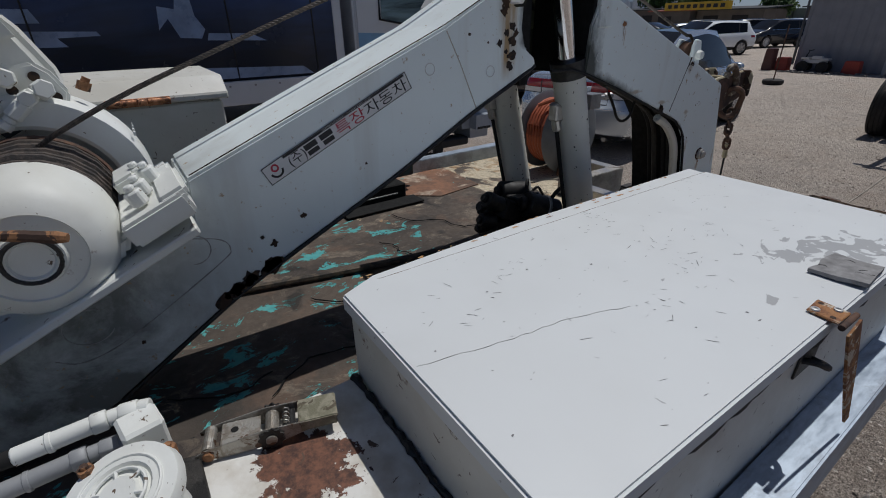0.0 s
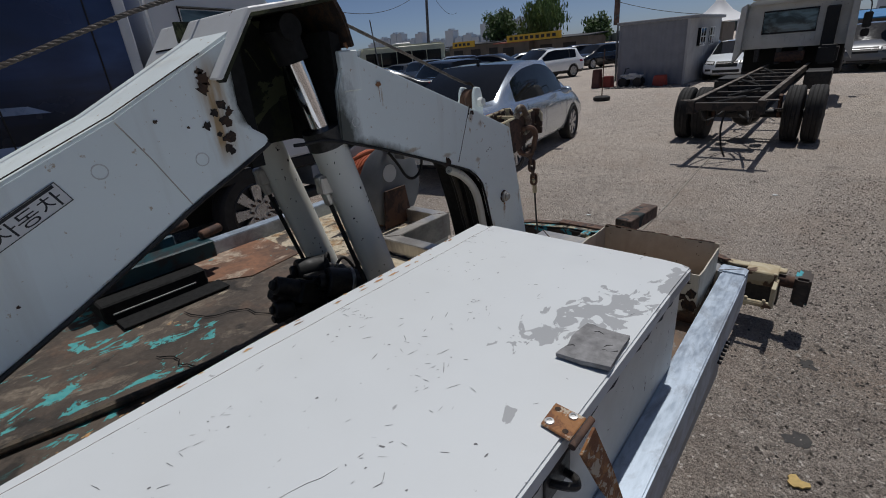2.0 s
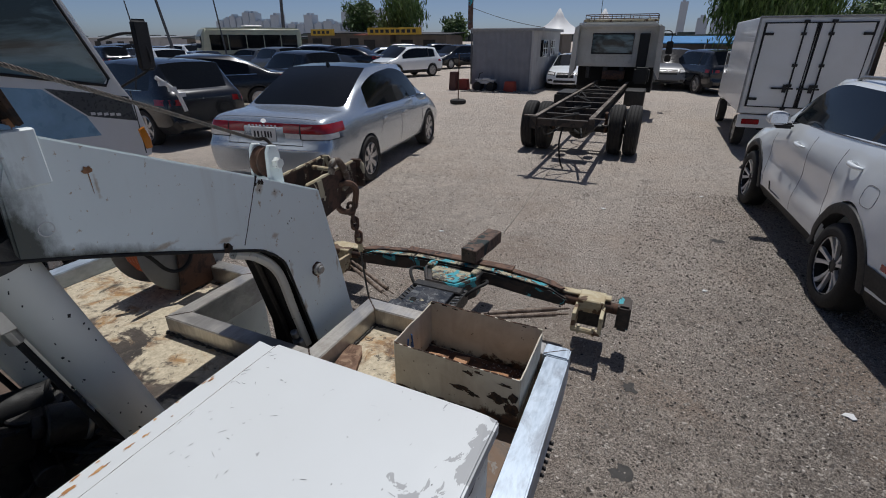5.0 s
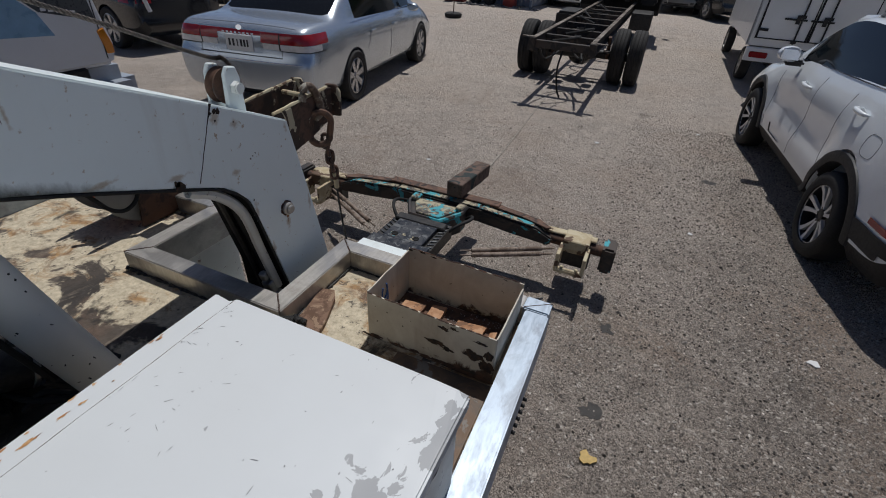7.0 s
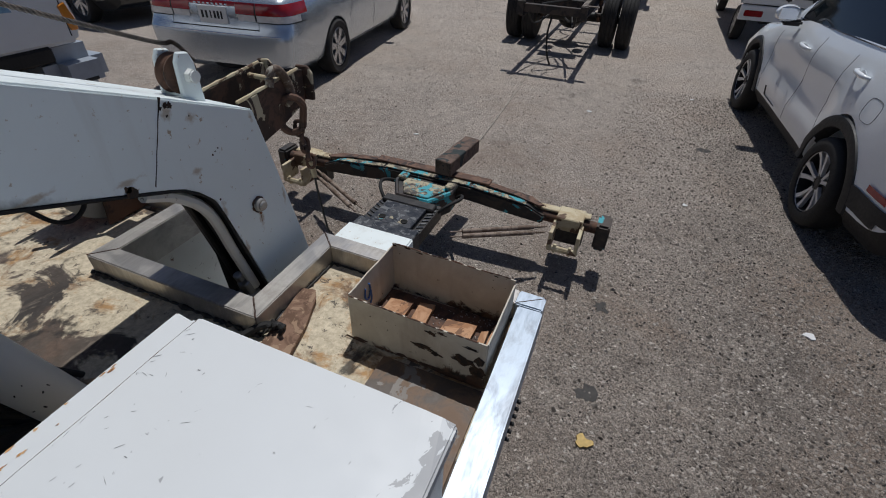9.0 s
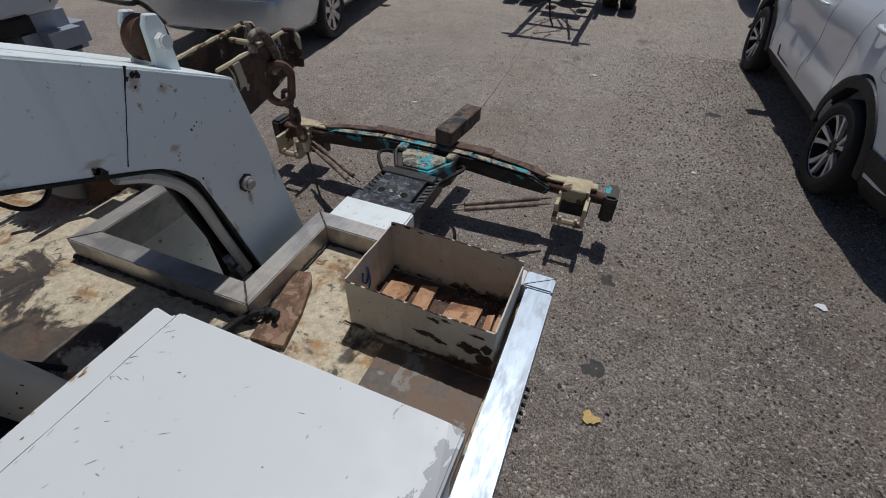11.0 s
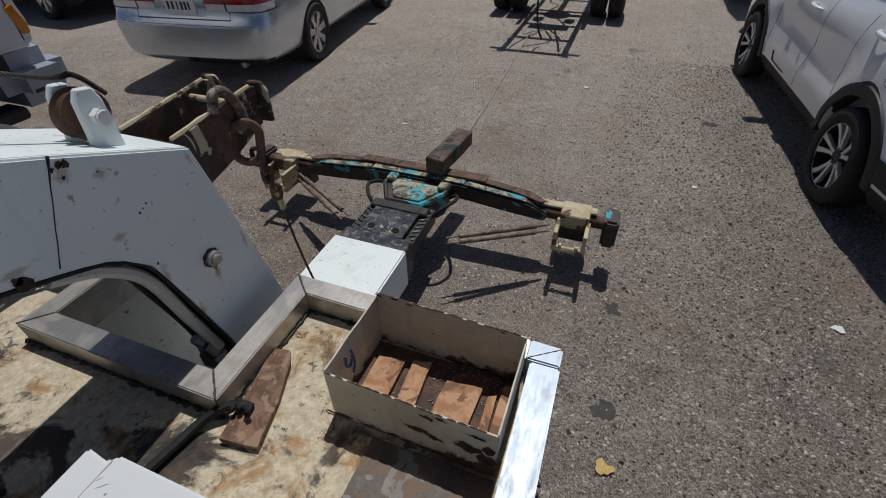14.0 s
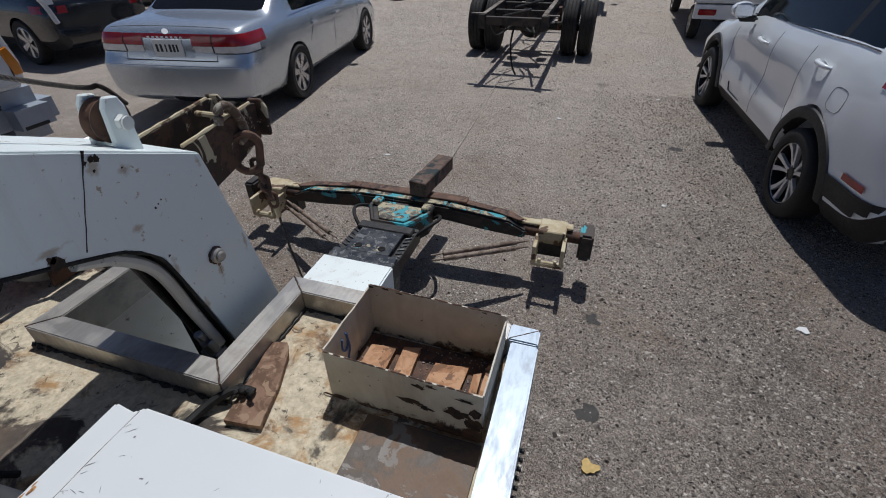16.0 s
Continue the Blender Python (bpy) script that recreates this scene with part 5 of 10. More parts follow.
def patch(bm, pts, thick):
    """A thick curved strip: rows of points, drawn out by the vector thick."""
    rows = [[bm.verts.new(p) for p in row] for row in pts]
    out = bmesh.ops
    faces = []
    for a, b in zip(rows, rows[1:]):
        for i in range(len(a) - 1):
            faces.append(bm.faces.new((a[i], a[i + 1], b[i + 1], b[i])))
    ext = out.extrude_face_region(bm, geom=faces)
    bmesh.ops.translate(bm, verts=[v for v in ext["geom"] if isinstance(v, bmesh.types.BMVert)], vec=thick)
    bmesh.ops.recalc_face_normals(bm, faces=bm.faces[:])


# ---- silver saloon ----
SED = pose(-4.66, 6.95, 0, 0, 0, 8.5) @ Matrix.Scale(1.06, 4)
sed = thing("car", "silver four-door saloon with dark tinted windows and red tail lamps", "car", m=SED)
rows, cells = saloon_stations(4.895, 1.865, 1.58, 2.78, 1.13, tail=1.035, belt=0.975)
cells.update({(i, 7): "roof_panel" for i in (6, 7, 8)})
shell = car_mesh(rows, cells, ((0.0, 0.33), (2.78, 0.33)), 0.365)
for _, sbm in shell:
    for v in sbm.verts:
        back = min(1.0, max(0.0, (-0.62 - v.co.y) / 0.25))
        low = min(1.0, max(0.0, (0.715 - v.co.z) / 0.05))
        v.co.y -= 0.030 * back * low
        v.co.x *= 1 + 0.016 * back * low
        v.co.y += 0.022 * back * min(1.0, max(0.0, (0.80 - abs(v.co.z - 0.80) * 8)))
sb = car_parts(sed, shell, M_SILVER)
for x in (-0.835, 0.835):
    for y in (0.0, 2.78):
        wheel(sed, x, y, 0.33, 0.33, 0.215, M_ALLOY, 7)


def span(a, b, n):
    return [a + (b - a) * k / (n - 1) for k in range(n)]


def rear_band(name, body, parent, s, y, a0, a1, z0, z1, material, nz=3, na=8, lift=0.006, label=""):
    """A lamp that wraps round a rear corner: rays run inwards at angles a0 to a1 from straight ahead."""
    bm = B()
    rws = []
    for z in span(z0, z1, nz):
        row = []
        for a in span(a0, a1, na):
            c = Vector((s * 0.35, y + 0.75, z))
            d = Vector((s * math.sin(radians(a)), -math.cos(radians(a)), 0))
            q, nrm = on_skin(body, c + d * 3, -d)
            row.append(bm.verts.new(q + nrm * lift) if q is not None else None)
        rws.append(row)
    for a, b in zip(rws, rws[1:]):
        for i in range(len(a) - 1):
            if all((a[i], a[i + 1], b[i + 1], b[i])):
                bm.faces.new((a[i], a[i + 1], b[i + 1], b[i]))
    bmesh.ops.recalc_face_normals(bm, faces=bm.faces[:])
    return part(name, bm, material, parent, label, smooth=True)


for s in (-1, 1):
    lamp = rear_band("tail_lamp", sb, sed, s, -1.13, 13.5, 60, 0.858, 0.965, M_RED, 4, 14, 0.008, label="red wraparound tail lamp over a clear band")
    rear_band("reversing_lamp", sb, lamp, s, -1.13, 13.5, 50, 0.790, 0.855, M_CLEAR, 3, 12, 0.007, "clear lower band")
    rear_band("lamp_edge", sb, lamp, s, -1.13, 12.2, 13.2, 0.785, 0.965, M_BLACK, 4, 2, 0.007)
    rear_band("lamp_edge", sb, lamp, s, -1.13, 13.5, 56, 0.778, 0.788, M_BLACK, 2, 12, 0.007)
    inner = skin_patch("boot_lamp", sb, sed, [[(s * x, -3, z) for x in span(0.285, 0.510, 8)] for z in span(0.858, 0.965, 4)], (0, 1, 0), M_RED, 0.008, "red lamp on the boot lid")
    skin_patch("reversing_lamp", sb, inner, [[(s * x, -3, z) for x in span(0.300, 0.505, 8)] for z in span(0.790, 0.855, 3)], (0, 1, 0), M_CLEAR, 0.007, "clear lower band")
    skin_line("boot_gap", sb, [(s * 0.535, -3, z) for z in span(0.712, 0.80, 6)], (0, 1, 0), 0.003, M_BLACK)
skin_patch("trunk_bar", sb, sed, [[(x, -3, z) for x in span(-0.284, 0.284, 12)] for z in span(0.925, 0.965, 3)], (0, 1, 0), M_RED, 0.009, label="red trunk strip")
bm = B()
for k in range(8):
    box(bm, (-0.20 + k * 0.054, -1.139, 0.934), (-0.172 + k * 0.054, -1.1365, 0.95))
tagged(part("model_bars", bm, M_CHROME, sed), kind="stuff")
skin_patch("plate_recess", sb, sed, [[(x, -3, z) for x in span(-0.275, 0.275, 12)] for z in span(0.735, 0.915, 5)], (0, 1, 0), M_SILVER, 0.003, "silver plate recess")
plate(sed, -1.120, 0.832, 0.350, 0.172)
skin_line("boot_gap", sb, [(x, -3, 0.708) for x in span(-0.54, 0.54, 24)], (0, 1, 0), 0.006, M_BLACK)
skin_line("bumper_line", sb, [(x, -3, 0.655) for x in span(-0.80, 0.80, 24)], (0, 1, 0), 0.005, M_CHROME, 0.002)
rear_band("bumper_skirt", sb, sed, 1, -1.13, -30, 40, 0.26, 0.33, M_PLASTIC, 3, 20, 0.004, "dark lower edge of the bumper")

skin_line("boot_gap", sb, [(x, -1.02, 3) for x in span(-0.70, 0.70, 20)], (0, 0, -1), 0.003, M_BLACK)
door_lines(sb, 1.5, [[(0.42, 0.62), (0.52, 0.75), (0.56, 0.95)], [(1.315, 0.30), (1.31, 0.94)], [(2.36, 0.32), (2.42, 0.92)], [(0.45, 0.30), (2.36, 0.30)]], None)
for s in (-1, 1):
    for y in (0.62, 1.48):
        q, nrm = on_skin(sb, (s * 2, y, 0.82), (-s, 0, 0))
        bm = B()
        cube(bm, q + Vector((s * 0.012, 0, 0)), (0.028, 0.17, 0.03))
        soften(bm, 0.008, 2)
        part("door_handle", bm, M_SILVER, sb, smooth=True)
    bm = B()
    lathe(bm, [(0.01, -0.05), (0.06, -0.045), (0.085, 0.0), (0.07, 0.05), (0.02, 0.07)], Matrix.Translation((s * 0.99, 2.12, 0.99)) @ Euler((radians(-90), 0, 0)).to_matrix().to_4x4() @ Matrix.Diagonal((1.2, 0.8, 1, 1)), 18)
    part("door_mirror", bm, M_SILVER, sed, smooth=True)
    skin_line("window_trim", sb, [(s * 2, y, 0.985) for y in span(0.0, 2.4, 20)], (-s, 0, 0), 0.006, M_CHROME, 0.002)
skin_patch("roof_glass", sb, sed, [[(x, y, 3) for x in span(-0.56, 0.56, 16)] for y in span(0.50, 1.78, 14)], (0, 0, -1), M_GLASS, 0.005, "black glass roof panel")
bm = B()
slab(bm, [(-0.02, 0), (0.10, 0), (0.03, 0.07), (0.0, 0.08)], "x", -0.012, 0.012)
bmesh.ops.translate(bm, verts=bm.verts[:], vec=(0, 0.62, 1.535))
part("roof_aerial", bm, M_PLASTIC, sed)
bm = B()
lathe(bm, [(0.016, 0), (0.028, 0), (0.028, 0.005), (0.016, 0.005)], Matrix.Translation((0, -1.092, 0.990)) @ Euler((radians(75), 0, 0)).to_matrix().to_4x4() @ Matrix.Diagonal((1.4, 1, 1, 1)), 20)
part("badge", bm, M_CHROME, sed)
bm = B()
rod(bm, (0.55, -1.12, 0.27), (0.55, -0.9, 0.27), 0.035, n=14)
part("exhaust", bm, M_STEEL, sed, smooth=True)

# ---- white crossover ----
SUV = pose(2.635, 5.545, 0, 0, 0, 5.2) @ Matrix.Scale(0.97, 4)
SK, SW = 1.085, 2.67 * 1.085
suv = thing("car", "white crossover car with black wheel arch trim and two-tone wheels", "car", m=SUV)
rows, cells = suv_stations(4.48, 1.855, 1.70, 2.67, 0.90)
rows = [(y * SK, ring) for y, ring in rows]
shell = car_mesh(rows, cells, ((0.0, 0.36), (SW, 0.36)), 0.440)


def belt_rise(y):
    """The waistline climbs towards the tail."""
    y = y / SK
    return min(max(0.0, 0.20 * (2.75 - y) / 1.0), 0.20 + 0.04 * max(0.0, min(1.0, 1.0 - y)))


def hump(z, mid, wide):
    return math.exp(-((z - mid) / wide) ** 2)


for _, sbm in shell:
    for v in sbm.verts:
        doors = min(1.0, max(0.0, (v.co.y - 0.34) / 0.25), max(0.0, (SW - 0.34 - v.co.y) / 0.25))
        if abs(v.co.x) > 0.5:
            v.co.x *= 1 + doors * (-0.030 * hump(v.co.z, 0.74, 0.085) + 0.012 * hump(v.co.z, 0.54, 0.06) + 0.010 * hump(v.co.z, 0.93, 0.06))
            for yy in (0.0, SW):
                v.co.x *= 1 + 0.020 * hump(math.hypot(v.co.y - yy, v.co.z - 0.36), 0.47, 0.10)
        v.co.y -= 0.26 * min(1.0, max(0.0, (v.co.z - 0.96) / 0.06)) * min(1.0, max(0.0, (v.co.y / SK - 1.25) / 0.7))
        v.co.z += 0.08 * max(0.0, v.co.z - 0.50)
        rise = min(max(0.0, (v.co.z - 0.62) / 0.50), max(0.0, (1.75 - v.co.z) / 0.63), 1.0)
        v.co.z += rise * belt_rise(v.co.y)
vb = car_parts(suv, shell, M_WHITECAR)


def arch_trim(parent, body, y, z, s):
    """A black lip that follows the body round a wheel opening."""
    bm = B()
    rows, last = [], 0.93
    for k in range(31):
        a = radians(2 + k * 176 / 30)
        row = []
        for r, lift in ((0.446, 0.012), (0.490, 0.018), (0.530, 0.012), (0.538, -0.004)):
            p = Vector((s * 2, y + r * math.cos(a), z + r * math.sin(a)))
            q, nrm = on_skin(body, p, (-s, 0, 0))
            if q is not None and abs(q.x) > 0.8:
                last = abs(q.x)
            row.append(Vector((s * (last + lift), p.y, p.z)))
        inner = Vector((s * (abs(row[0].x) - 0.10), y + 0.437 * math.cos(a), z + 0.437 * math.sin(a)))
        rows.append([bm.verts.new(p) for p in (inner, *row)])
    for p, q in zip(rows, rows[1:]):
        for i in range(4):
            bm.faces.new((p[i], p[i + 1], q[i + 1], q[i]))
    bmesh.ops.recalc_face_normals(bm, faces=bm.faces[:])
    return part("arch_trim", bm, M_PLASTIC, parent, "matt black wheel arch trim", smooth=True)


def split_spoke_wheel(parent, s, y, r, w):
    """A tyre on a black rim with five pairs of bright split spokes."""
    m = Matrix.Translation((s * 0.835, y, r)) @ Euler((0, radians(90 * s), 0)).to_matrix().to_4x4()
    bm = B()
    lathe(bm, [(r * 0.66, -w / 2), (r * 0.90, -w / 2), (r * 0.975, -w * 0.44), (r, -w * 0.34), (r, w * 0.34), (r * 0.975, w * 0.44), (r * 0.90, w * 0.51), (r * 0.80, w * 0.525), (r * 0.70, w * 0.50), (r * 0.672, w * 0.43), (r * 0.66, -w * 0.3)], m, 48)
    tyre = part("wheel", bm, M_RUBBER, parent, smooth=True)
    bm = B()
    lathe(bm, [(0.02, w * 0.02), (r * 0.64, w * 0.02), (r * 0.655, w * 0.43), (r * 0.672, w * 0.445), (r * 0.676, w * 0.42), (r * 0.66, w * 0.0), (0.02, -w * 0.02)], m, 48)
    rim = part("rim", bm, M_DARKALLOY, tyre, "gloss black rim barrel", smooth=True)
    bm = B()
    tube(bm, [m @ Vector((r * 0.663 * math.cos(2 * math.pi * k / 40), r * 0.663 * math.sin(2 * math.pi * k / 40), w * 0.45)) for k in range(40)], r * 0.010, 6, closed=True)
    part("rim_edge", bm, M_ALLOY, rim)
    for k in range(5):
        a0 = 2 * math.pi * k / 5 + 0.3
        for t in (-1, 1):
            bm = B()
            line = []
            for f, da, half, h in ((0.12, 0.16, 0.034, 0.30), (0.30, 0.17, 0.036, 0.33), (0.52, 0.22, 0.046, 0.38), (0.655, 0.25, 0.058, 0.44)):
                a = a0 + t * da
                u, v = Vector((math.cos(a), math.sin(a), 0)), Vector((-math.sin(a), math.cos(a), 0))
                line.append((u * r * f - v * r * half, u * r * f + v * r * half, h * w))
            top = [[bm.verts.new(m @ (p + Vector((0, 0, h)))) for p in (p0, p1)] for p0, p1, h in line]
            low = [[bm.verts.new(m @ (p + Vector((0, 0, h - 0.12 * w)))) for p in (p0, p1)] for p0, p1, h in line]
            for i in range(3):
                bm.faces.new((top[i][0], top[i][1], top[i + 1][1], top[i + 1][0]))
                for e in (0, 1):
                    bm.faces.new((top[i][e], top[i + 1][e], low[i + 1][e], low[i][e]))
            bmesh.ops.recalc_face_normals(bm, faces=bm.faces[:])
            part("spoke", bm, M_SPOKE, rim, "bright machined spoke")
    bm = B()
    lathe(bm, [(0.005, w * 0.20), (r * 0.15, w * 0.20), (r * 0.15, w * 0.31), (r * 0.10, w * 0.33), (r * 0.095, w * 0.315), (0.005, w * 0.315)], m, 24)
    for k in range(5):
        a = 2 * math.pi * k / 5 + 0.3
        c = Vector((r * 0.17 * math.cos(a), r * 0.17 * math.sin(a), 0))
        rod(bm, m @ (c + Vector((0, 0, w * 0.2))), m @ (c + Vector((0, 0, w * 0.31))), r * 0.028, n=8)
    part("hub_cap", bm, M_DARKALLOY, rim, smooth=True)


M_SPOKE = plain("machined_alloy", (0.78, 0.78, 0.78), 0.35, 0.45, 0.05, 9)
M_GAP = plain("panel_gap", (0.10, 0.105, 0.11), 0.7)
for s in (-1, 1):
    for y in (0.0, SW):
        split_spoke_wheel(suv, s, y, 0.365, 0.235)
        arch_trim(suv, vb, y, 0.36, s)
    for pts in ([(0.47, 0.62), (0.56, 0.80), (0.50, 1.24)], [(1.29, 0.44), (1.24, 0.80), (1.21, 1.22)], [(2.32, 0.46), (2.36, 0.80), (2.37, 1.06)]):
        path = [(s * 1.6, p.x, p.y) for p in smooth_path([(a, b, 0) for a, b in pts], 8)]
        skin_line("door_gap", vb, path, (-s, 0, 0), 0.0030, M_GAP, -0.0005)
    for y, z in ((0.22, 1.165), (1.48, 1.085)):
        q, nrm = on_skin(vb, (s * 2, y, z), (-s, 0, 0))
        bm = B()
        tube(bm, smooth_path([q + Vector((s * 0.004, -0.115, -0.004)), q + Vector((s * 0.036, -0.075, 0)), q + Vector((s * 0.044, 0.0, 0.004)), q + Vector((s * 0.036, 0.075, 0.006)), q + Vector((s * 0.004, 0.115, 0.006))], 5), [0.012 + 0.007 * math.sin(math.pi * k / 20) for k in range(21)], 10)
        hd = part("door_handle", bm, M_WHITECAR, vb, smooth=True)
        bm = B()
        lathe(bm, [(0.005, 0), (0.045, 0), (0.045, 0.003), (0.005, 0.003)], Matrix.Translation(q + Vector((s * 0.001, 0.02, -0.012))) @ Euler((0, radians(90 * s), 0)).to_matrix().to_4x4() @ Matrix.Diagonal((0.8, 1.3, 1, 1)), 20)
        part("handle_cup", bm, M_WHITECAR, vb)
    bm = B()
    lathe(bm, [(0.06, -0.05), (0.085, -0.045), (0.095, 0.0), (0.08, 0.06), (0.02, 0.085)], Matrix.Translation((s * 1.035, 1.98, 1.285)) @ Euler((radians(-90), 0, 0)).to_matrix().to_4x4() @ Matrix.Diagonal((1.25, 0.85, 1, 1)), 18)
    mir = part("door_mirror", bm, M_WHITECAR, suv, smooth=True)
    bm = B()
    cube(bm, (s * 0.965, 1.98, 1.205), (0.18, 0.10, 0.060))
    soften(bm, 0.02, 2)
    part("mirror_foot", bm, M_PLASTIC, mir)
    bm = B()
    cube(bm, (s * 1.035, 1.932, 1.285), (0.17, 0.012, 0.11))
    soften(bm, 0.004)
    part("mirror_glass", bm, M_CHROME, mir)
    skin_line("window_trim", vb, [(s * 2, y, 1.118 - 0.02 * y / SK + 0.99 * belt_rise(y)) for y in span(-0.27, 2.2, 24)], (-s, 0, 0), 0.006, M_CHROME, 0.003)
    bm = B()
    tube(bm, smooth_path([(s * 0.60, -0.25, 1.700), (s * 0.61, -0.15, 1.755), (s * 0.62, 0.65, 1.78), (s * 0.61, 1.35, 1.765), (s * 0.60, 1.47, 1.71)]), 0.016, 8)
    part("roof_rail", bm, M_STEEL, suv, smooth=True)
    rear_band("tail_lamp", vb, suv, s, -0.90 * SK, 20, 62, 1.20, 1.27, M_RED, 3, 10, label="red tail lamp")
    skin_patch("bumper_cladding", vb, suv, [[(s * 2, y, z) for y in span(-0.95, -0.46, 14)] for z in span(0.255, 0.60, 8)], (-s, 0, 0), M_PLASTIC, 0.009, "matt black bumper side")
    if s < 0:
        ringp = [(s * 2, -0.18 + 0.095 * math.copysign(abs(math.cos(a)) ** 0.6, math.cos(a)), 1.02 + 0.08 * math.copysign(abs(math.sin(a)) ** 0.6, math.sin(a))) for a in span(0, 2 * math.pi, 33)]
        skin_line("fuel_flap_gap", vb, ringp, (-s, 0, 0), 0.0022, M_GAP)
for s in (-1, 1):
    rear_band("rear_bumper_trim", vb, suv, s, -0.90 * SK, -30, 74, 0.27, 0.60, M_PLASTIC, 8, 22, 0.010, "matt black lower bumper")
    rear_band("rear_reflector", vb, suv, s, -0.90 * SK, 40, 54, 0.63, 0.675, M_RED, 3, 8, 0.012)
plate(suv, -0.905 * SK, 0.75)

# ---- white lorry beside the tow truck ----
lorry = thing("lorry", "white cab-over lorry with a dark blue printed cargo box", "lorry", at=(-5.4, 1.0, 0.0))
SX = -4.40
n_ = Nodes("navy_print")
streak = n_.noise(0.8, 5, 0.6, stretch=(1, 0.4, 1.6), warp=0.5)
M_PRINT = n_.done(n_.mix(n_.ramp(streak, 0.40, 0.68), (0.009, 0.012, 0.024), n_.mix(n_.ramp(n_.noise(1.1, 4), 0.4, 0.7), (0.018, 0.036, 0.115), (0.050, 0.095, 0.240))), n_.ramp(n_.noise(3, 4), 0.3, 0.7, 0.16, 0.30), spec=0.45)
M_PRINTPALE = plain("pale_blue_print", (0.33, 0.43, 0.62), 0.3, 0, 0.25, 3, coat=0.3)
cb = part("cargo_box", boxes(((SX - 2.1, -7.0, 1.38), (SX, 2.27, 3.7)), bevel=0.015), M_PRINT, lorry, "dark navy printed side panel")
rail = part("box_rail", boxes(((SX - 2.12, -7.02, 1.17), (SX + 0.012, 2.29, 1.375)), bevel=0.008), M_CABWHITE, lorry, "white lower rail")
part("corner_post", boxes(((SX - 0.05, 2.20, 1.376), (SX + 0.010, 2.285, 3.7)), bevel=0.008), M_CABWHITE, lorry, "white corner post")
for y in (1.99, 1.25, -0.1):
    part("panel_seam", boxes(((SX + 0.0005, y, 1.40), (SX + 0.004, y + 0.012, 3.6))), M_BLACK, cb)
bm = B()
for k in range(34):
    rod(bm, (SX + 0.012, -5 + k * 0.22, 1.335), (SX + 0.017, -5 + k * 0.22, 1.335), 0.010, n=8)
tagged(part("rivet_row", bm, M_STEEL, rail), kind="stuff")


def print_shape(pts):
    bm = B()
    slab(bm, pts, "x", SX + 0.0008, SX + 0.003)
    part("printed_shape", bm, M_PRINTPALE, cb, "pale blue printed shape")


print_shape([(0.72, 1.80), (0.80, 1.88), (0.86, 1.74), (1.02, 1.73), (1.06, 1.80), (1.00, 1.90), (0.98, 2.10), (0.90, 2.12), (0.86, 1.95), (0.74, 1.97)])
print_shape([(1.06, 1.715), (1.55, 1.70), (1.42, 1.76), (1.08, 1.77)])
print_shape([(-0.60, 1.70), (0.10, 1.70), (0.05, 1.76), (0.32, 1.77), (0.30, 1.80), (-0.60, 1.82)])
print_shape([(-0.9, 1.86), (-0.02, 1.86), (-0.06, 1.95), (-0.9, 1.97)])
print_shape([(1.0, 1.40), (1.95, 1.40), (1.85, 1.47), (0.92, 1.50)])
bm = B()
slab(bm, [(2.42, 0.92), (4.16, 0.92), (4.20, 1.10), (4.14, 1.45), (4.04, 1.62), (3.70, 2.42), (3.55, 2.56), (2.42, 2.60)], "x", SX - 2.0, SX)
soften(bm, 0.035, 3)
cab = part("cab", bm, M_CABWHITE, lorry, "white cab", smooth=True)
bm = B()
slab(bm, [(2.72, 1.86), (3.10, 1.80), (3.86, 1.655), (3.90, 1.70), (3.62, 2.38), (2.72, 2.42)], "x", SX + 0.001, SX + 0.005)
part("door_window", bm, M_CABGLASS, cab, "green-tinted door window")
bm = B()
tube(bm, [(SX + 0.003, 2.70, 1.855), (SX + 0.003, 3.10, 1.79), (SX + 0.003, 3.88, 1.645), (SX + 0.003, 3.92, 1.70), (SX + 0.003, 3.63, 2.40), (SX + 0.003, 2.70, 2.44)], 0.014, 6, closed=True)
part("window_rubber", bm, M_RUBBER, cab)
bm = B()
slab(bm, [(3.38, 1.66), (4.06, 1.53), (4.085, 1.30), (3.66, 1.40)], "x", SX + 0.0008, SX + 0.003)
part("dark_stripe", bm, plain("stripe_grey", (0.035, 0.042, 0.05), 0.3, coat=0.3), cab, "dark grey stripe")
bm = B()
slab(bm, [(2.45, 1.74), (2.9, 1.72), (3.36, 1.655), (3.64, 1.40), (3.72, 1.22), (3.2, 1.25), (2.45, 1.34)], "x", SX + 0.0008, SX + 0.0025)
part("blue_stripe", bm, plain("stripe_blue", (0.27, 0.49, 0.69), 0.3, 0, 0.25, 2, coat=0.3), cab, "light blue stripe")
bm = B()
for k in range(5):
    box(bm, (SX + 0.0032, 3.68 + k * 0.055, 1.405 - k * 0.009), (SX + 0.0045, 3.72 + k * 0.055, 1.43 - k * 0.009))
tagged(part("model_bars", bm, M_STICKER, cab), kind="stuff")
for y in (2.60, 4.09):
    bm = B()
    tube(bm, [(SX + 0.001, y, 0.98), (SX + 0.001, y, 1.58)], 0.005, 5)
    part("door_gap", bm, M_BLACK, cab)
bm = B()
slab(bm, [(4.065, 1.22), (4.13, 1.24), (4.17, 1.10), (4.17, 1.02), (4.10, 1.02)], "x", SX - 0.10, SX + 0.012)
soften(bm, 0.008)
part("turn_lamp", bm, M_AMBER, lorry, "amber turn lamp")
bm = B()
box(bm, (SX - 2.0, 3.80, 0.47), (SX + 0.035, 4.35, 0.90))
soften(bm, 0.13, 6)
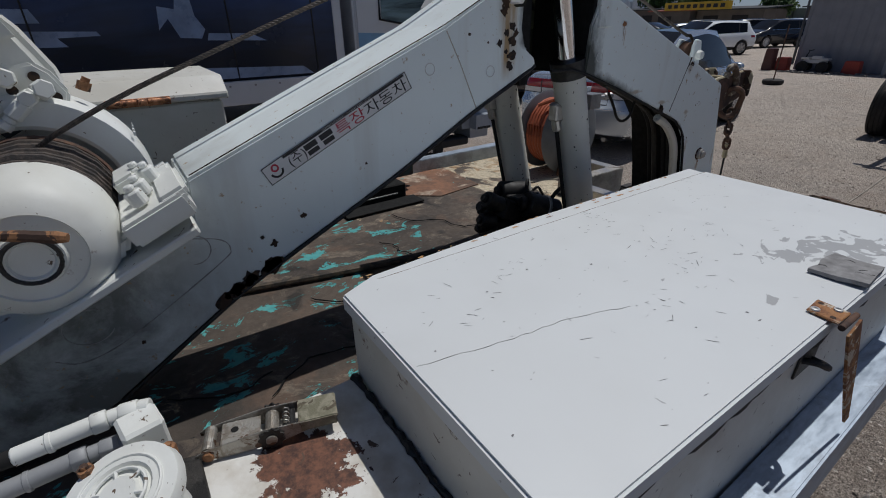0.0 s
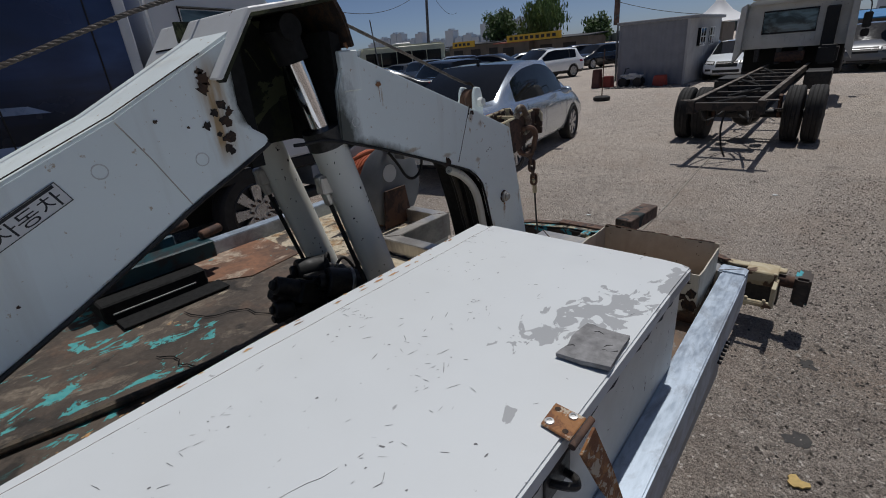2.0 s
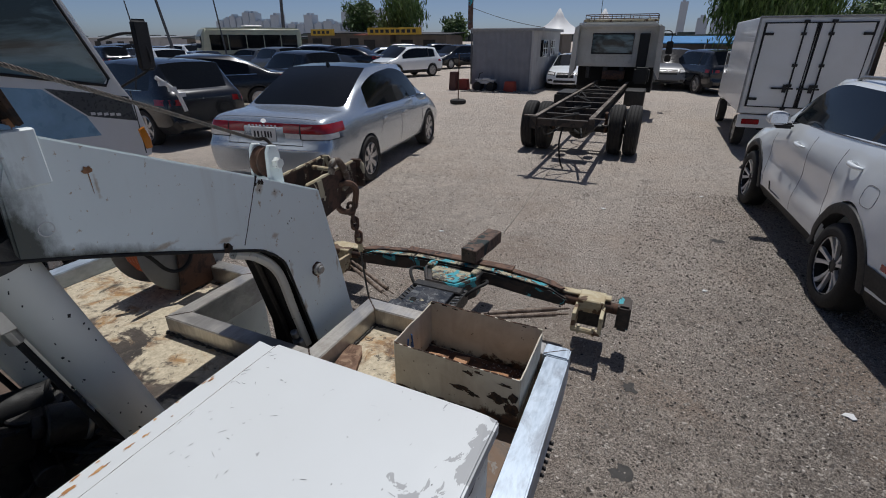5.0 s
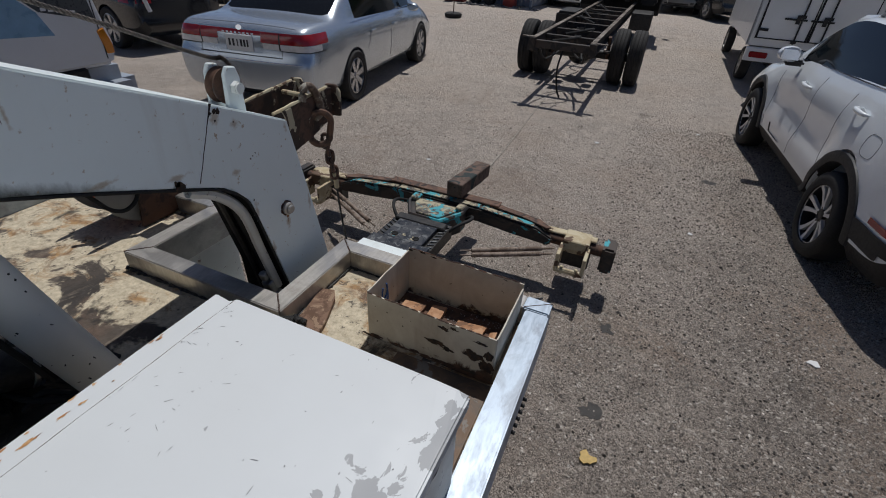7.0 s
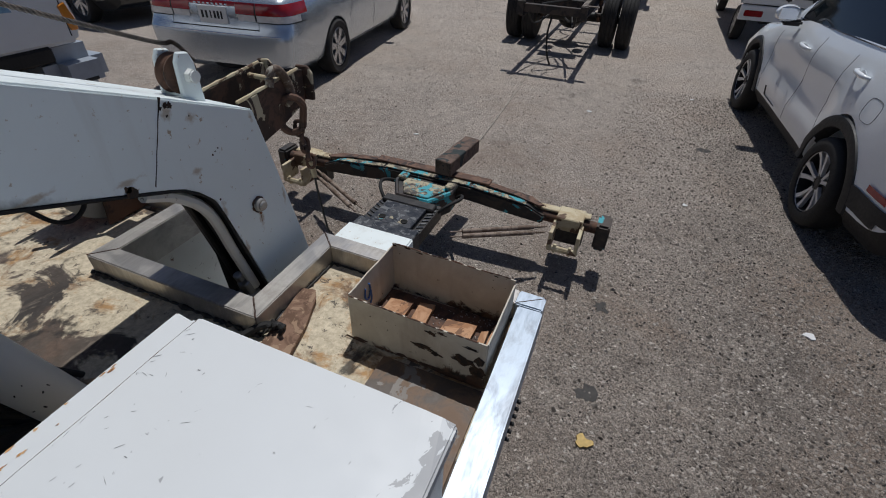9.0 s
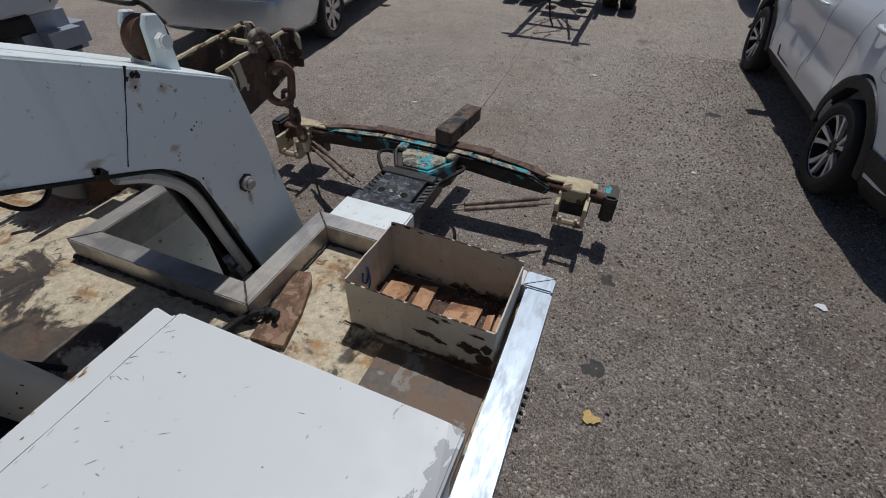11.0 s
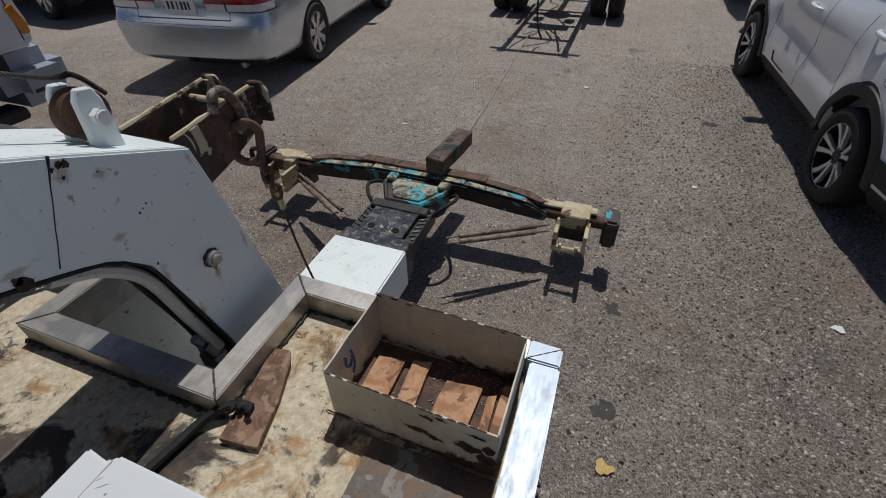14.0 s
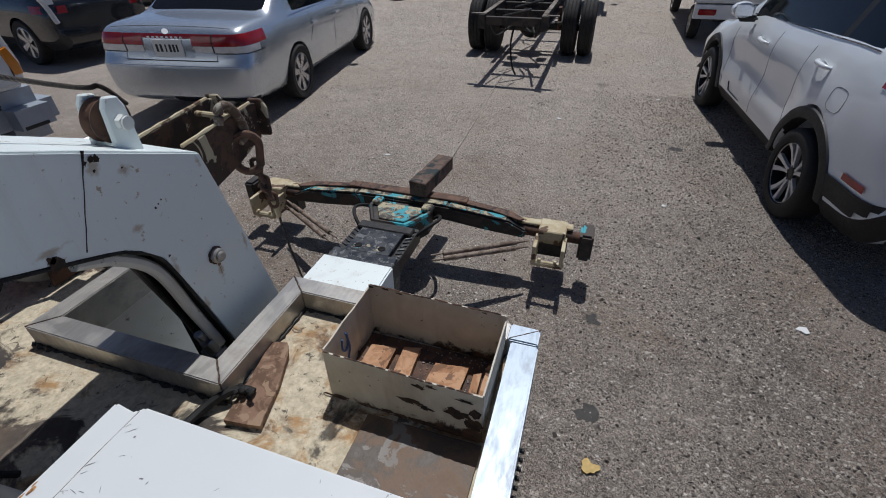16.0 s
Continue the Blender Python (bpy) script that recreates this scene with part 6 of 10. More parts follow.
bump = part("bumper", bm, plain("bumper_grey", (0.40, 0.44, 0.49), 0.38, 0.0, 0.12, 5, coat=0.2), lorry, "grey plastic bumper", smooth=True)
part("bumper_strip", boxes(((SX + 0.031, 3.95, 0.60), (SX + 0.040, 4.16, 0.63)), bevel=0.004), M_PLASTIC, bump)
part("step", boxes(((SX - 0.25, 3.15, 0.42), (SX - 0.02, 3.86, 0.52)), bevel=0.02), M_PLASTIC, lorry)
part("wheel_guard", boxes(((SX - 0.3, 2.45, 0.80), (SX - 0.01, 3.9, 0.93)), bevel=0.02), M_BLACK, lorry)
bm = B()
cube(bm, (-4.18, 4.18, 1.98), (0.05, 0.20, 0.44), Euler((0, 0.05, 0.2)).to_matrix())
soften(bm, 0.03, 3)
part("door_mirror", bm, M_PLASTIC, lorry, "tall black mirror", smooth=True)
bm = B()
tube(bm, smooth_path([(SX, 3.92, 2.02), (-4.26, 4.08, 2.08), (-4.18, 4.17, 2.04), (-4.18, 4.20, 1.80), (SX, 4.02, 1.62)]), 0.012, 8)
part("mirror_arm", bm, M_PLASTIC, lorry, smooth=True)
bm = B()
for k in range(3):
    box(bm, (-4.19, 4.24 + k * 0.09, 1.62 - k * 0.06), (-4.15, 4.31 + k * 0.09, 1.66 - k * 0.06))
tube(bm, smooth_path([(-4.17, 4.22, 1.70), (-4.17, 4.40, 1.55), (-4.17, 4.47, 1.36)]), 0.02, 8)
part("pennant_stick", bm, M_STICKER, lorry)
for y in (3.03, -3.2):
    tyre = wheel(lorry, SX - 0.14, y, 0.45, 0.45, 0.26, M_ALLOY, 8, face=True, s=1)
    bm = B()
    for k in range(8):
        t = 2 * math.pi * k / 8
        rod(bm, (SX - 0.03, y + 0.105 * math.cos(t), 0.45 + 0.105 * math.sin(t)), (SX - 0.015, y + 0.105 * math.cos(t), 0.45 + 0.105 * math.sin(t)), 0.016, n=6)
    tagged(part("wheel_nut", bm, M_RUSTDARK, tyre), kind="stuff")
part("chassis", boxes(((SX - 1.6, -6.5, 0.6), (SX - 0.5, 2.4, 0.95)), bevel=0.02), M_BLACK, lorry)
# Black block added to hide the lit ground seen beneath the lorry.
part("dark_blocker", boxes(((SX - 1.75, 1.0, 0.24), (SX - 0.85, 4.05, 0.90)), bevel=0.05, seg=2), M_BLACK, lorry, "black block added under the cab to hide lit ground")
for y in (3.03, -3.2):
    wheel(lorry, SX - 1.86, y, 0.45, 0.45, 0.26, M_ALLOY, 8, face=True, s=-1)
part("side_guard", boxes(((SX - 0.12, -2.4, 0.55), (SX - 0.06, 2.2, 1.0)), bevel=0.01), M_BLACK, lorry)

# ---- bare chassis lorry ----
cl = thing("chassis_lorry", "lorry with a bare chassis, worn white cab seen from behind", "lorry", m=pose(-1.13, 10.65, 0, 0, 0, 0.6))
for x in (-0.43, 0.43):
    bm = B()
    slab(bm, [(x - 0.035, 0.72), (x + 0.035, 0.72), (x + 0.035, 0.735), (x - 0.02 * (1 if x > 0 else -1), 0.735), (x - 0.02 * (1 if x > 0 else -1), 0.905), (x + 0.035, 0.905), (x + 0.035, 0.92), (x - 0.035, 0.92)], "y", -2.05, 5.6)
    part("frame_rail", bm, M_CHASSIS, cl)
for y in (-2.02, -1.35, -0.55, 0.4, 1.3, 2.2, 3.1, 4.0):
    part("cross_member", boxes(((-0.395, y - 0.035, 0.78), (0.395, y + 0.035, 0.89)), bevel=0.006), M_CHASSIS, cl)
part("tail_plate", boxes(((-0.50, -2.085, 0.74), (-0.40, -2.055, 0.92)), bevel=0.004), M_CHASSIS, cl)
part("tail_plate", boxes(((0.40, -2.085, 0.74), (0.50, -2.055, 0.92)), bevel=0.004), M_CHASSIS, cl)
for x in (-0.97, -0.68, 0.68, 0.97):
    bm = B()
    m = Matrix.Translation((x, 0, 0.46)) @ Euler((0, radians(90), 0)).to_matrix().to_4x4()
    lathe(bm, [(0.22, -0.10), (0.38, -0.125), (0.445, -0.105), (0.46, -0.07), (0.45, -0.06), (0.46, -0.05), (0.46, -0.01), (0.45, 0.0), (0.46, 0.01), (0.46, 0.05), (0.45, 0.06), (0.46, 0.07), (0.445, 0.105), (0.38, 0.125), (0.22, 0.10)], m, 40)
    tyre = part("wheel", bm, M_TYRE, cl, "worn twin truck tyre", smooth=True)
    bm = B()
    lathe(bm, [(0.05, -0.05), (0.235, -0.11), (0.24, -0.09), (0.24, 0.09), (0.235, 0.11), (0.05, 0.05)], m, 24)
    part("rim", bm, M_RUSTDARK, tyre, smooth=True)
bm = B()
rod(bm, (-0.95, 0, 0.46), (0.95, 0, 0.46), 0.075, n=16)
bmesh.ops.create_icosphere(bm, subdivisions=2, radius=0.21, matrix=Matrix.Translation((0, 0, 0.48)))
part("axle", bm, M_BLACK, cl, smooth=True)
for x in (-0.52, 0.52):
    bm = B()
    for k in range(5):
        slab(bm, [(-0.75 + 0.1 * k, 0.62 - 0.018 * k), (0.0, 0.53 - 0.018 * k), (0.75 - 0.1 * k, 0.62 - 0.018 * k), (0.75 - 0.1 * k, 0.635 - 0.018 * k), (0.0, 0.546 - 0.018 * k), (-0.75 + 0.1 * k, 0.635 - 0.018 * k)], "x", x - 0.035, x + 0.035)
    part("leaf_spring", bm, M_CHASSIS, cl)
bm = B()
rod(bm, (0, 0.2, 0.6), (0, 4.6, 0.75), 0.05, n=12)
part("drive_shaft", bm, M_BLACK, cl, smooth=True)
M_DUSTRAIL = rusty("dusty_rail", (0.20, 0.17, 0.14), (0.10, 0.08, 0.065), (0.30, 0.27, 0.23), 5, 0.9)
for x in (-0.43, 0.43):
    part("rail_top", boxes(((x - 0.034, -2.04, 0.9205), (x + 0.034, 5.3, 0.926)), bevel=0.002), M_DUSTRAIL, cl, "dusty top flange")
    bm = B()
    slab(bm, [(-2.06, 0.915), (-1.80, 0.915), (-1.86, 0.80), (-2.02, 0.74)], "x", x + math.copysign(0.037, x) - 0.006, x + math.copysign(0.037, x) + 0.006)
    box(bm, (min(x, x + math.copysign(0.20, x)), -1.98, 0.905), (max(x, x + math.copysign(0.20, x)), -1.90, 0.918))
    part("tail_bracket", bm, M_DUSTRAIL, cl)
    bm = B()
    rod(bm, (x * 0.6, -0.20, 0.60), (x * 0.6, -0.42, 0.60), 0.085, n=16)
    rod(bm, (x * 0.6, -0.42, 0.60), (x * 0.6, -0.46, 0.60), 0.060, n=16)
    soften(bm, 0.008)
    part("brake_chamber", bm, M_GREASE, cl, smooth=True)
    bm = B()
    rod(bm, (x * 1.15, -0.30, 0.80), (x * 1.15, -0.12, 0.42), 0.032, n=12)
    part("shock_absorber", bm, M_RUSTDARK, cl, smooth=True)
bm = B()
rod(bm, (-0.32, -0.78, 0.62), (0.30, -0.78, 0.62), 0.125, n=24)
soften(bm, 0.02)
part("air_tank", bm, M_BLACK, cl, smooth=True)
bm = B()
lathe(bm, [(0.02, -0.24), (0.10, -0.23), (0.20, -0.14), (0.245, 0.0), (0.22, 0.10), (0.12, 0.26), (0.06, 0.30)], Matrix.Translation((0, 0, 0.48)) @ Euler((radians(-90), 0, 0)).to_matrix().to_4x4(), 24)
part("differential", bm, M_GREASE, cl, smooth=True)
for k, (x0, y0, x1, y1, z) in enumerate(((-0.36, -1.98, -0.10, -1.0, 0.70), (0.34, -1.9, 0.12, -0.9, 0.68), (-0.30, -1.2, 0.28, -0.6, 0.72), (0.30, -1.4, -0.20, -0.5, 0.66))):
    bm = B()
    tube(bm, smooth_path([(x0, y0, 0.80), (x0 * 0.7 + x1 * 0.3, y0 * 0.7 + y1 * 0.3, z - 0.12), (x1, y1, z)]), 0.014 + 0.004 * (k % 2), 6)
    part("air_line", bm, M_RUBBER, cl, smooth=True)
part("fuel_tank", boxes(((-1.02, 2.3, 0.50), (-0.55, 3.4, 0.86)), bevel=0.05, seg=2), M_BLACK, cl)
part("battery_box", boxes(((0.55, 2.9, 0.55), (1.0, 3.6, 0.92)), bevel=0.02), M_GREASE, cl)
part("air_filter", boxes(((0.60, 4.4, 0.95), (0.98, 4.95, 1.35)), bevel=0.05, seg=2), M_BLACK, cl)
rs = random.Random(21)
for k in range(7):
    bm = B()
    y = -1.8 + k * 0.85
    tube(bm, smooth_path([(rs.uniform(-0.3, 0.3), y, 0.86), (rs.uniform(-0.35, 0.35), y + 0.4, 0.80 + 0.15 * rs.random()), (rs.uniform(-0.35, 0.35), y + 0.9, 0.84)]), 0.018, 6)
    part("air_line", bm, M_RUBBER, cl, smooth=True)
bm = B()
tube(bm, smooth_path([(0.02, -2.0, 0.80), (0.0, -2.12, 0.55), (0.03, -2.06, 0.25), (0.08, -2.0, 0.10)]), 0.014, 6)
part("hanging_cable", bm, M_RUBBER, cl, smooth=True)
CY = 5.35
bm = B()
slab(bm, [(-1.10, 1.32), (1.10, 1.32), (1.10, 1.6), (1.03, 2.36), (0.94, 2.47), (-0.94, 2.47), (-1.03, 2.36), (-1.10, 1.6)], "y", CY, 7.2)
soften(bm, 0.03, 2)
cabn = part("cab", bm, M_CABOLD, cl, "worn white cab with dirty back wall")
part("cab_floor", boxes(((-1.06, CY + 0.42, 0.62), (1.06, 7.15, 1.318)), bevel=0.02), M_BLACK, cl)
part("cab_bulkhead", boxes(((-1.04, CY + 0.36, 0.75), (1.04, CY + 0.418, 1.317)), bevel=0.01), M_SOOT_SHADE, cl)
for x in (-0.72, -0.25, 0.20, 0.62):
    part("cab_mount", boxes(((x - 0.05, CY + 0.05, 0.927 if abs(x) < 0.5 else 1.0), (x + 0.06, CY + 0.20, 1.318)), bevel=0.01), M_GREASE, cl)
bm = B()
rod(bm, (-0.30, CY + 0.12, 1.10), (0.30, CY + 0.12, 1.10), 0.13, n=20)
part("air_cleaner", bm, M_RUSTDARK, cl, smooth=True)
part("rear_window", boxes(((-0.66, CY - 0.012, 1.68), (0.42, CY - 0.002, 2.16)), bevel=0.003), M_CABGLASS, cabn)
bm = B()
tube(bm, [(-0.67, CY - 0.01, 1.67), (0.43, CY - 0.01, 1.67), (0.43, CY - 0.01, 2.17), (-0.67, CY - 0.01, 2.17)], 0.022, 6, closed=True)
part("window_rubber", bm, M_RUBBER, cabn)
for k in range(6):
    bm = B()
    cube(bm, (-0.60 + k * 0.20, CY - 0.004, 1.52), (0.10, 0.022, 0.16))
    soften(bm, 0.009)
    part("pressed_rib", bm, M_CABOLD, cabn)
part("snorkel", boxes(((0.58, CY - 0.14, 0.95), (0.84, CY - 0.002, 2.18)), bevel=0.02), M_BLACK, cl, "black air intake duct")
part("roof_lip", boxes(((-1.0, CY - 0.16, 2.34), (1.0, CY + 0.004, 2.405)), bevel=0.015, seg=2), M_CABOLD, cabn)
for s in (-1, 1):
    bm = B()
    slab(bm, [(s * 1.06, 1.25), (s * 1.22, 1.0), (s * 1.16, 2.33), (s * 1.04, 2.40)], "y", CY - 0.22, CY + 0.10)
    part("side_deflector", bm, M_CABOLD, cabn)
    bm = B()
    tube(bm, smooth_path([(s * 1.05, 6.9, 2.25), (s * 1.30, 7.0, 2.26), (s * 1.38, 7.0, 2.1), (s * 1.36, 7.0, 1.55)]), 0.014, 6)
    part("mirror_arm", bm, M_BLACK, cl, smooth=True)
    bm = B()
    cube(bm, (s * 1.36, 6.98, 1.80), (0.18, 0.07, 0.36))
    cube(bm, (s * 1.36, 6.98, 1.50), (0.17, 0.07, 0.18))
    soften(bm, 0.02, 2)
    part("door_mirror", bm, M_BLACK, cl)
bm = B()
for z in (2.56, 2.66):
    tube(bm, [(-0.95, 5.5, z), (0.95, 5.5, z), (0.95, 6.6, z), (-0.95, 6.6, z)], 0.012, 6, closed=True)
for k in range(9):
    x = -0.95 + k * 0.2375
    tube(bm, [(x, 5.5, 2.47), (x, 5.5, 2.66)], 0.010, 6)
    tube(bm, [(x, 6.6, 2.47), (x, 6.6, 2.66)], 0.010, 6)
part("roof_rack", bm, M_RUSTDARK, cl, "rusty low roof rack")
part("light_bar", boxes(((-0.98, 5.42, 2.472), (0.98, 5.56, 2.54)), bevel=0.01), M_CREAM, cl)
bm = B()
rod(bm, (-0.66, 6.4, 2.5), (-0.66, 6.4, 3.25), 0.008, n=6)
part("aerial", bm, M_BLACK, cl)

# ---- box van ----
bv = thing("box_van", "small white box van with double rear doors and black lock bars", "van", m=pose(2.53, 12.0, 0, 0, 0, 1.0))
part("cargo_box", boxes(((-0.90, 0, 0.72), (0.90, 3.3, 2.40)), bevel=0.02), M_CABWHITE, bv)
for x0, x1 in ((-0.80, -0.02), (0.02, 0.80)):
    d = part("rear_door", boxes(((x0, -0.022, 0.86), (x1, -0.002, 2.30)), bevel=0.006), M_CABWHITE, bv, "white panelled rear door")
    bm = B()
    tube(bm, [(x0, -0.022, 0.86), (x1, -0.022, 0.86), (x1, -0.022, 2.30), (x0, -0.022, 2.30)], 0.022, 6, closed=True)
    part("door_seal", bm, M_RUBBER, d)
    xb = x0 + 0.60 if x0 < 0 else x0 + 0.18
    bm = B()
    rod(bm, (xb, -0.05, 0.80), (xb, -0.05, 2.34), 0.014, n=10)
    for z in (0.84, 1.25, 1.60, 2.12, 2.32):
        cube(bm, (xb, -0.045, z), (0.08, 0.04, 0.05))
    part("lock_bar", bm, M_BLACK, d)
    bm = B()
    cube(bm, (xb - 0.10, -0.055, 1.20), (0.34, 0.025, 0.03))
    cube(bm, (xb - 0.06, -0.05, 1.20), (0.06, 0.03, 0.14))
    part("lock_handle", bm, M_BLACK, d)
    for z in (1.0, 2.12):
        bm = B()
        xe = x0 if x0 < 0 else x1
        cube(bm, (xe + (0.07 if x0 < 0 else -0.07), -0.04, z), (0.16, 0.02, 0.045))
        part("hinge", bm, M_BLACK, d)
for x, y0, z0 in ((-0.915, 0, 0.72), (0.905, 0, 0.72)):
    part("edge_strip", boxes(((x, -0.03, z0), (x + 0.012, 0.04, 2.41)), bevel=0.003), M_GREY, bv)
part("edge_strip", boxes(((-0.90, -0.03, 2.39), (0.90, 0.04, 2.415)), bevel=0.003), M_GREY, bv)
part("bumper", boxes(((-0.88, -0.03, 0.46), (0.88, 0.06, 0.70)), bevel=0.01), M_CABWHITE, bv)
for s in (-1, 1):
    bm = boxes(((s * 0.66 - 0.15, -0.05, 0.525), (s * 0.66 + 0.15, -0.028, 0.625)), bevel=0.012, seg=2)
    part("tail_lamp", bm, M_RED, bv, "red tail lamp")
part("cab", boxes(((-0.82, 3.38, 0.45), (0.82, 4.9, 1.92)), bevel=0.18, seg=3), M_CABWHITE, bv)
part("side_window", boxes(((-0.826, 3.7, 1.2), (-0.815, 4.5, 1.7)), bevel=0.004), M_GLASS, bv)
part("chassis", boxes(((-0.5, 0.1, 0.40), (0.5, 4.5, 0.70)), bevel=0.02), M_BLACK, bv)
for x in (-0.72, 0.72):
    for y in (0.75, 4.1):
        wheel(bv, x, y, 0.30, 0.30, 0.18, M_STEEL, 6)


# ---- winch on the boom's foot ----
winch = thing("winch", "white painted cable winch with rusty drum at the boom's foot", "winch", at=(-0.85, 0.15, 1.42))
SL = math.atan2(0.160, 0.365)


bm = B()
cube(bm, (-0.86, 0.155, 1.405), (0.50, 0.42, 0.016), Euler((SL, 0, 0)).to_matrix())
soften(bm, 0.003)
part("base_plate", bm, M_WINCH, winch)
TILT = Euler((SL, 0, 0)).to_matrix()
bm = B()
cube(bm, (-0.745, 0.295, 1.520), (0.27, 0.115, 0.045), TILT)
cube(bm, (-0.70, 0.325, 1.553), (0.16, 0.050, 0.022), TILT)
cube(bm, (-0.815, 0.262, 1.550), (0.10, 0.045, 0.03), TILT)
soften(bm, 0.006, 2)
part("mounting_foot", bm, M_WINCH, winch)
for dx, dy in ((-0.655, 0.275), (-0.70, 0.285), (-0.76, 0.305), (-0.80, 0.29)):
    bm = B()
    p = Vector((dx, dy, 1.545 + 0.4 * (dy - 0.285)))
    rod(bm, p, p + Vector((0, -0.010, 0.026)), 0.016, n=6)
    rod(bm, p + Vector((0, -0.010, 0.026)), p + Vector((0, -0.014, 0.036)), 0.009, n=10)
    soften(bm, 0.003)
    part("bolt", bm, M_WINCH, winch)
AXX = Euler((0, radians(90), 0)).to_matrix().to_4x4()
AX_Y, AX_Z = 0.115, 1.50
bm = B()
lathe(bm, [(0.03, -0.10), (0.119, -0.10), (0.121, -0.055), (0.119, -0.01), (0.110, 0.022), (0.094, 0.043), (0.072, 0.054), (0.070, 0.050), (0.046, 0.052), (0.042, 0.062), (0.030, 0.063), (0.027, 0.058), (0.008, 0.058)], Matrix.Translation((-0.665, AX_Y, AX_Z)) @ AXX, 44)
dome = part("gear_housing", bm, M_WINCH, winch, smooth=True)
bm = B()
tube(bm, [(-0.602, AX_Y + 0.036 * math.cos(t * math.pi / 12), AX_Z + 0.036 * math.sin(t * math.pi / 12)) for t in range(24)], 0.0035, 6, closed=True)
part("hub_ring", bm, M_GREASE, dome, "grimy black ring")
bm = B()
slab(bm, [(0.02, 1.40), (0.10, 1.395), (0.235, 1.455), (0.250, 1.50), (0.20, 1.475), (0.05, 1.44)], "x", -0.735, -0.655)
soften(bm, 0.008, 2)
part("side_lug", bm, M_WINCH, winch)
bm = B()
lathe(bm, [(0.06, -0.012), (0.132, -0.012), (0.135, 0.0), (0.132, 0.012), (0.06, 0.012)], Matrix.Translation((-0.925, AX_Y, AX_Z)) @ AXX, 40)
part("drum_flange", bm, M_RUSTDARK, winch, "rusty drum flange", smooth=True)
bm = B()
rod(bm, (-0.93, AX_Y, AX_Z), (-0.755, AX_Y, AX_Z), 0.085, n=32)
part("drum", bm, M_RUSTDARK, winch, "rusty steel cable drum", smooth=True)
bm = B()
turns = []
for layer, (r, n) in enumerate(((0.098, 10), (0.112, 9), (0.122, 5))):
    for k in range(n * 20):
        a = 2 * math.pi * k / 20
        u = k / (n * 20)
        u = 1 - u if layer % 2 else u
        rr = r + 0.003 * math.sin(k * 0.37)
        turns.append((-0.912 + 0.15 * u, AX_Y + rr * math.cos(a), AX_Z + rr * math.sin(a)))
tube(bm, turns, 0.0078, 6)
part("wound_cable", bm, M_CABLE, winch, "greasy wound steel cable", smooth=True)
bm = B()
lathe(bm, [(0.05, -0.13), (0.16, -0.13), (0.196, -0.11), (0.205, -0.06), (0.205, 0.075), (0.198, 0.09), (0.150, 0.092), (0.142, 0.085), (0.142, 0.02), (0.05, 0.02)], Matrix.Translation((-1.035, AX_Y, AX_Z)) @ AXX, 48)
part("drum_case", bm, M_WINCH, winch, "white cast drum case", smooth=True)
bm = B()
for k in range(4):
    box(bm, (-0.99 + k * 0.014, 0.30 - 0.001 * k, 1.62 - 0.004 * k), (-0.982 + k * 0.014, 0.302, 1.628 - 0.004 * k))
tagged(part("cast_mark", bm, M_WINCH, winch), kind="stuff")
bm = B()
slab(bm, [(0.205, 1.700), (0.150, 1.672), (0.085, 1.705), (0.070, 1.790), (0.085, 1.852), (0.130, 1.858), (0.158, 1.822), (0.196, 1.745)], "x", -1.115, -1.000)
soften(bm, 0.016, 3)
motor = part("hydraulic_motor", bm, M_WINCH, winch, "white cast hydraulic motor", smooth=True)
bm = B()
slab(bm, [(0.212, 1.702), (0.205, 1.678), (0.180, 1.670), (0.120, 1.684), (0.096, 1.706), (0.104, 1.732), (0.140, 1.756), (0.168, 1.762), (0.192, 1.742)], "x", -0.9995, -0.980)
soften(bm, 0.006, 2)
flange = part("flange", bm, M_WINCH, motor, smooth=True)
bm = B()
slab(bm, [(0.152, 1.828), (0.136, 1.852), (0.096, 1.846), (0.078, 1.815), (0.080, 1.790), (0.162, 1.806)], "x", -0.9995, -0.990)
soften(bm, 0.004, 2)
part("cap", bm, M_WINCH, motor, smooth=True)
for y_, z_ in ((0.164, 1.735), (0.188, 1.694), (0.124, 1.712)):
    bm = B()
    rod(bm, (-0.982, y_, z_), (-0.9785, y_, z_), 0.0095, n=12)
    part("bolt_hole", bm, M_CHIP, flange, "rusty bolt hole")
for p, d, r in (((-0.965, 0.168, 1.710), (0.045, 0.010, 0.006), 0.020), ((-0.965, 0.146, 1.698), (0.040, 0.000, 0.002), 0.017), ((-0.940, 0.138, 1.690), (0.008, -0.045, -0.040), 0.016), ((-0.965, 0.122, 1.735), (0.040, 0.004, 0.004), 0.019), ((-0.960, 0.095, 1.690), (0.040, -0.02, -0.010), 0.018)):
    bm = B()
    p, d = Vector(p), Vector(d)
    rod(bm, p - d * 0.5, p, r * 0.75, n=14)
    rod(bm, p, p + d * 0.55, r, n=6)
    rod(bm, p + d * 0.55, p + d * 0.75, r * 0.7, n=14)
    rod(bm, p + d * 0.75, p + d, r * 0.92, n=6)
    soften(bm, 0.002)
    part("hose_fitting", bm, M_WINCH, winch)
# Dark pad added for the shade and grime behind the fittings.
bm = B()
slab(bm, [(0.165, 1.672), (0.200, 1.680), (0.130, 1.668), (0.080, 1.640), (0.090, 1.625), (0.140, 1.650)], "x", -0.985, -0.965)
part("shade_pad", bm, M_GREASE, winch, "dark pad for shade and oily grime under the fittings")
bm = B()
rod(bm, (-1.02, 0.232, 1.700), (-1.02, 0.240, 1.716), 0.013, n=6)
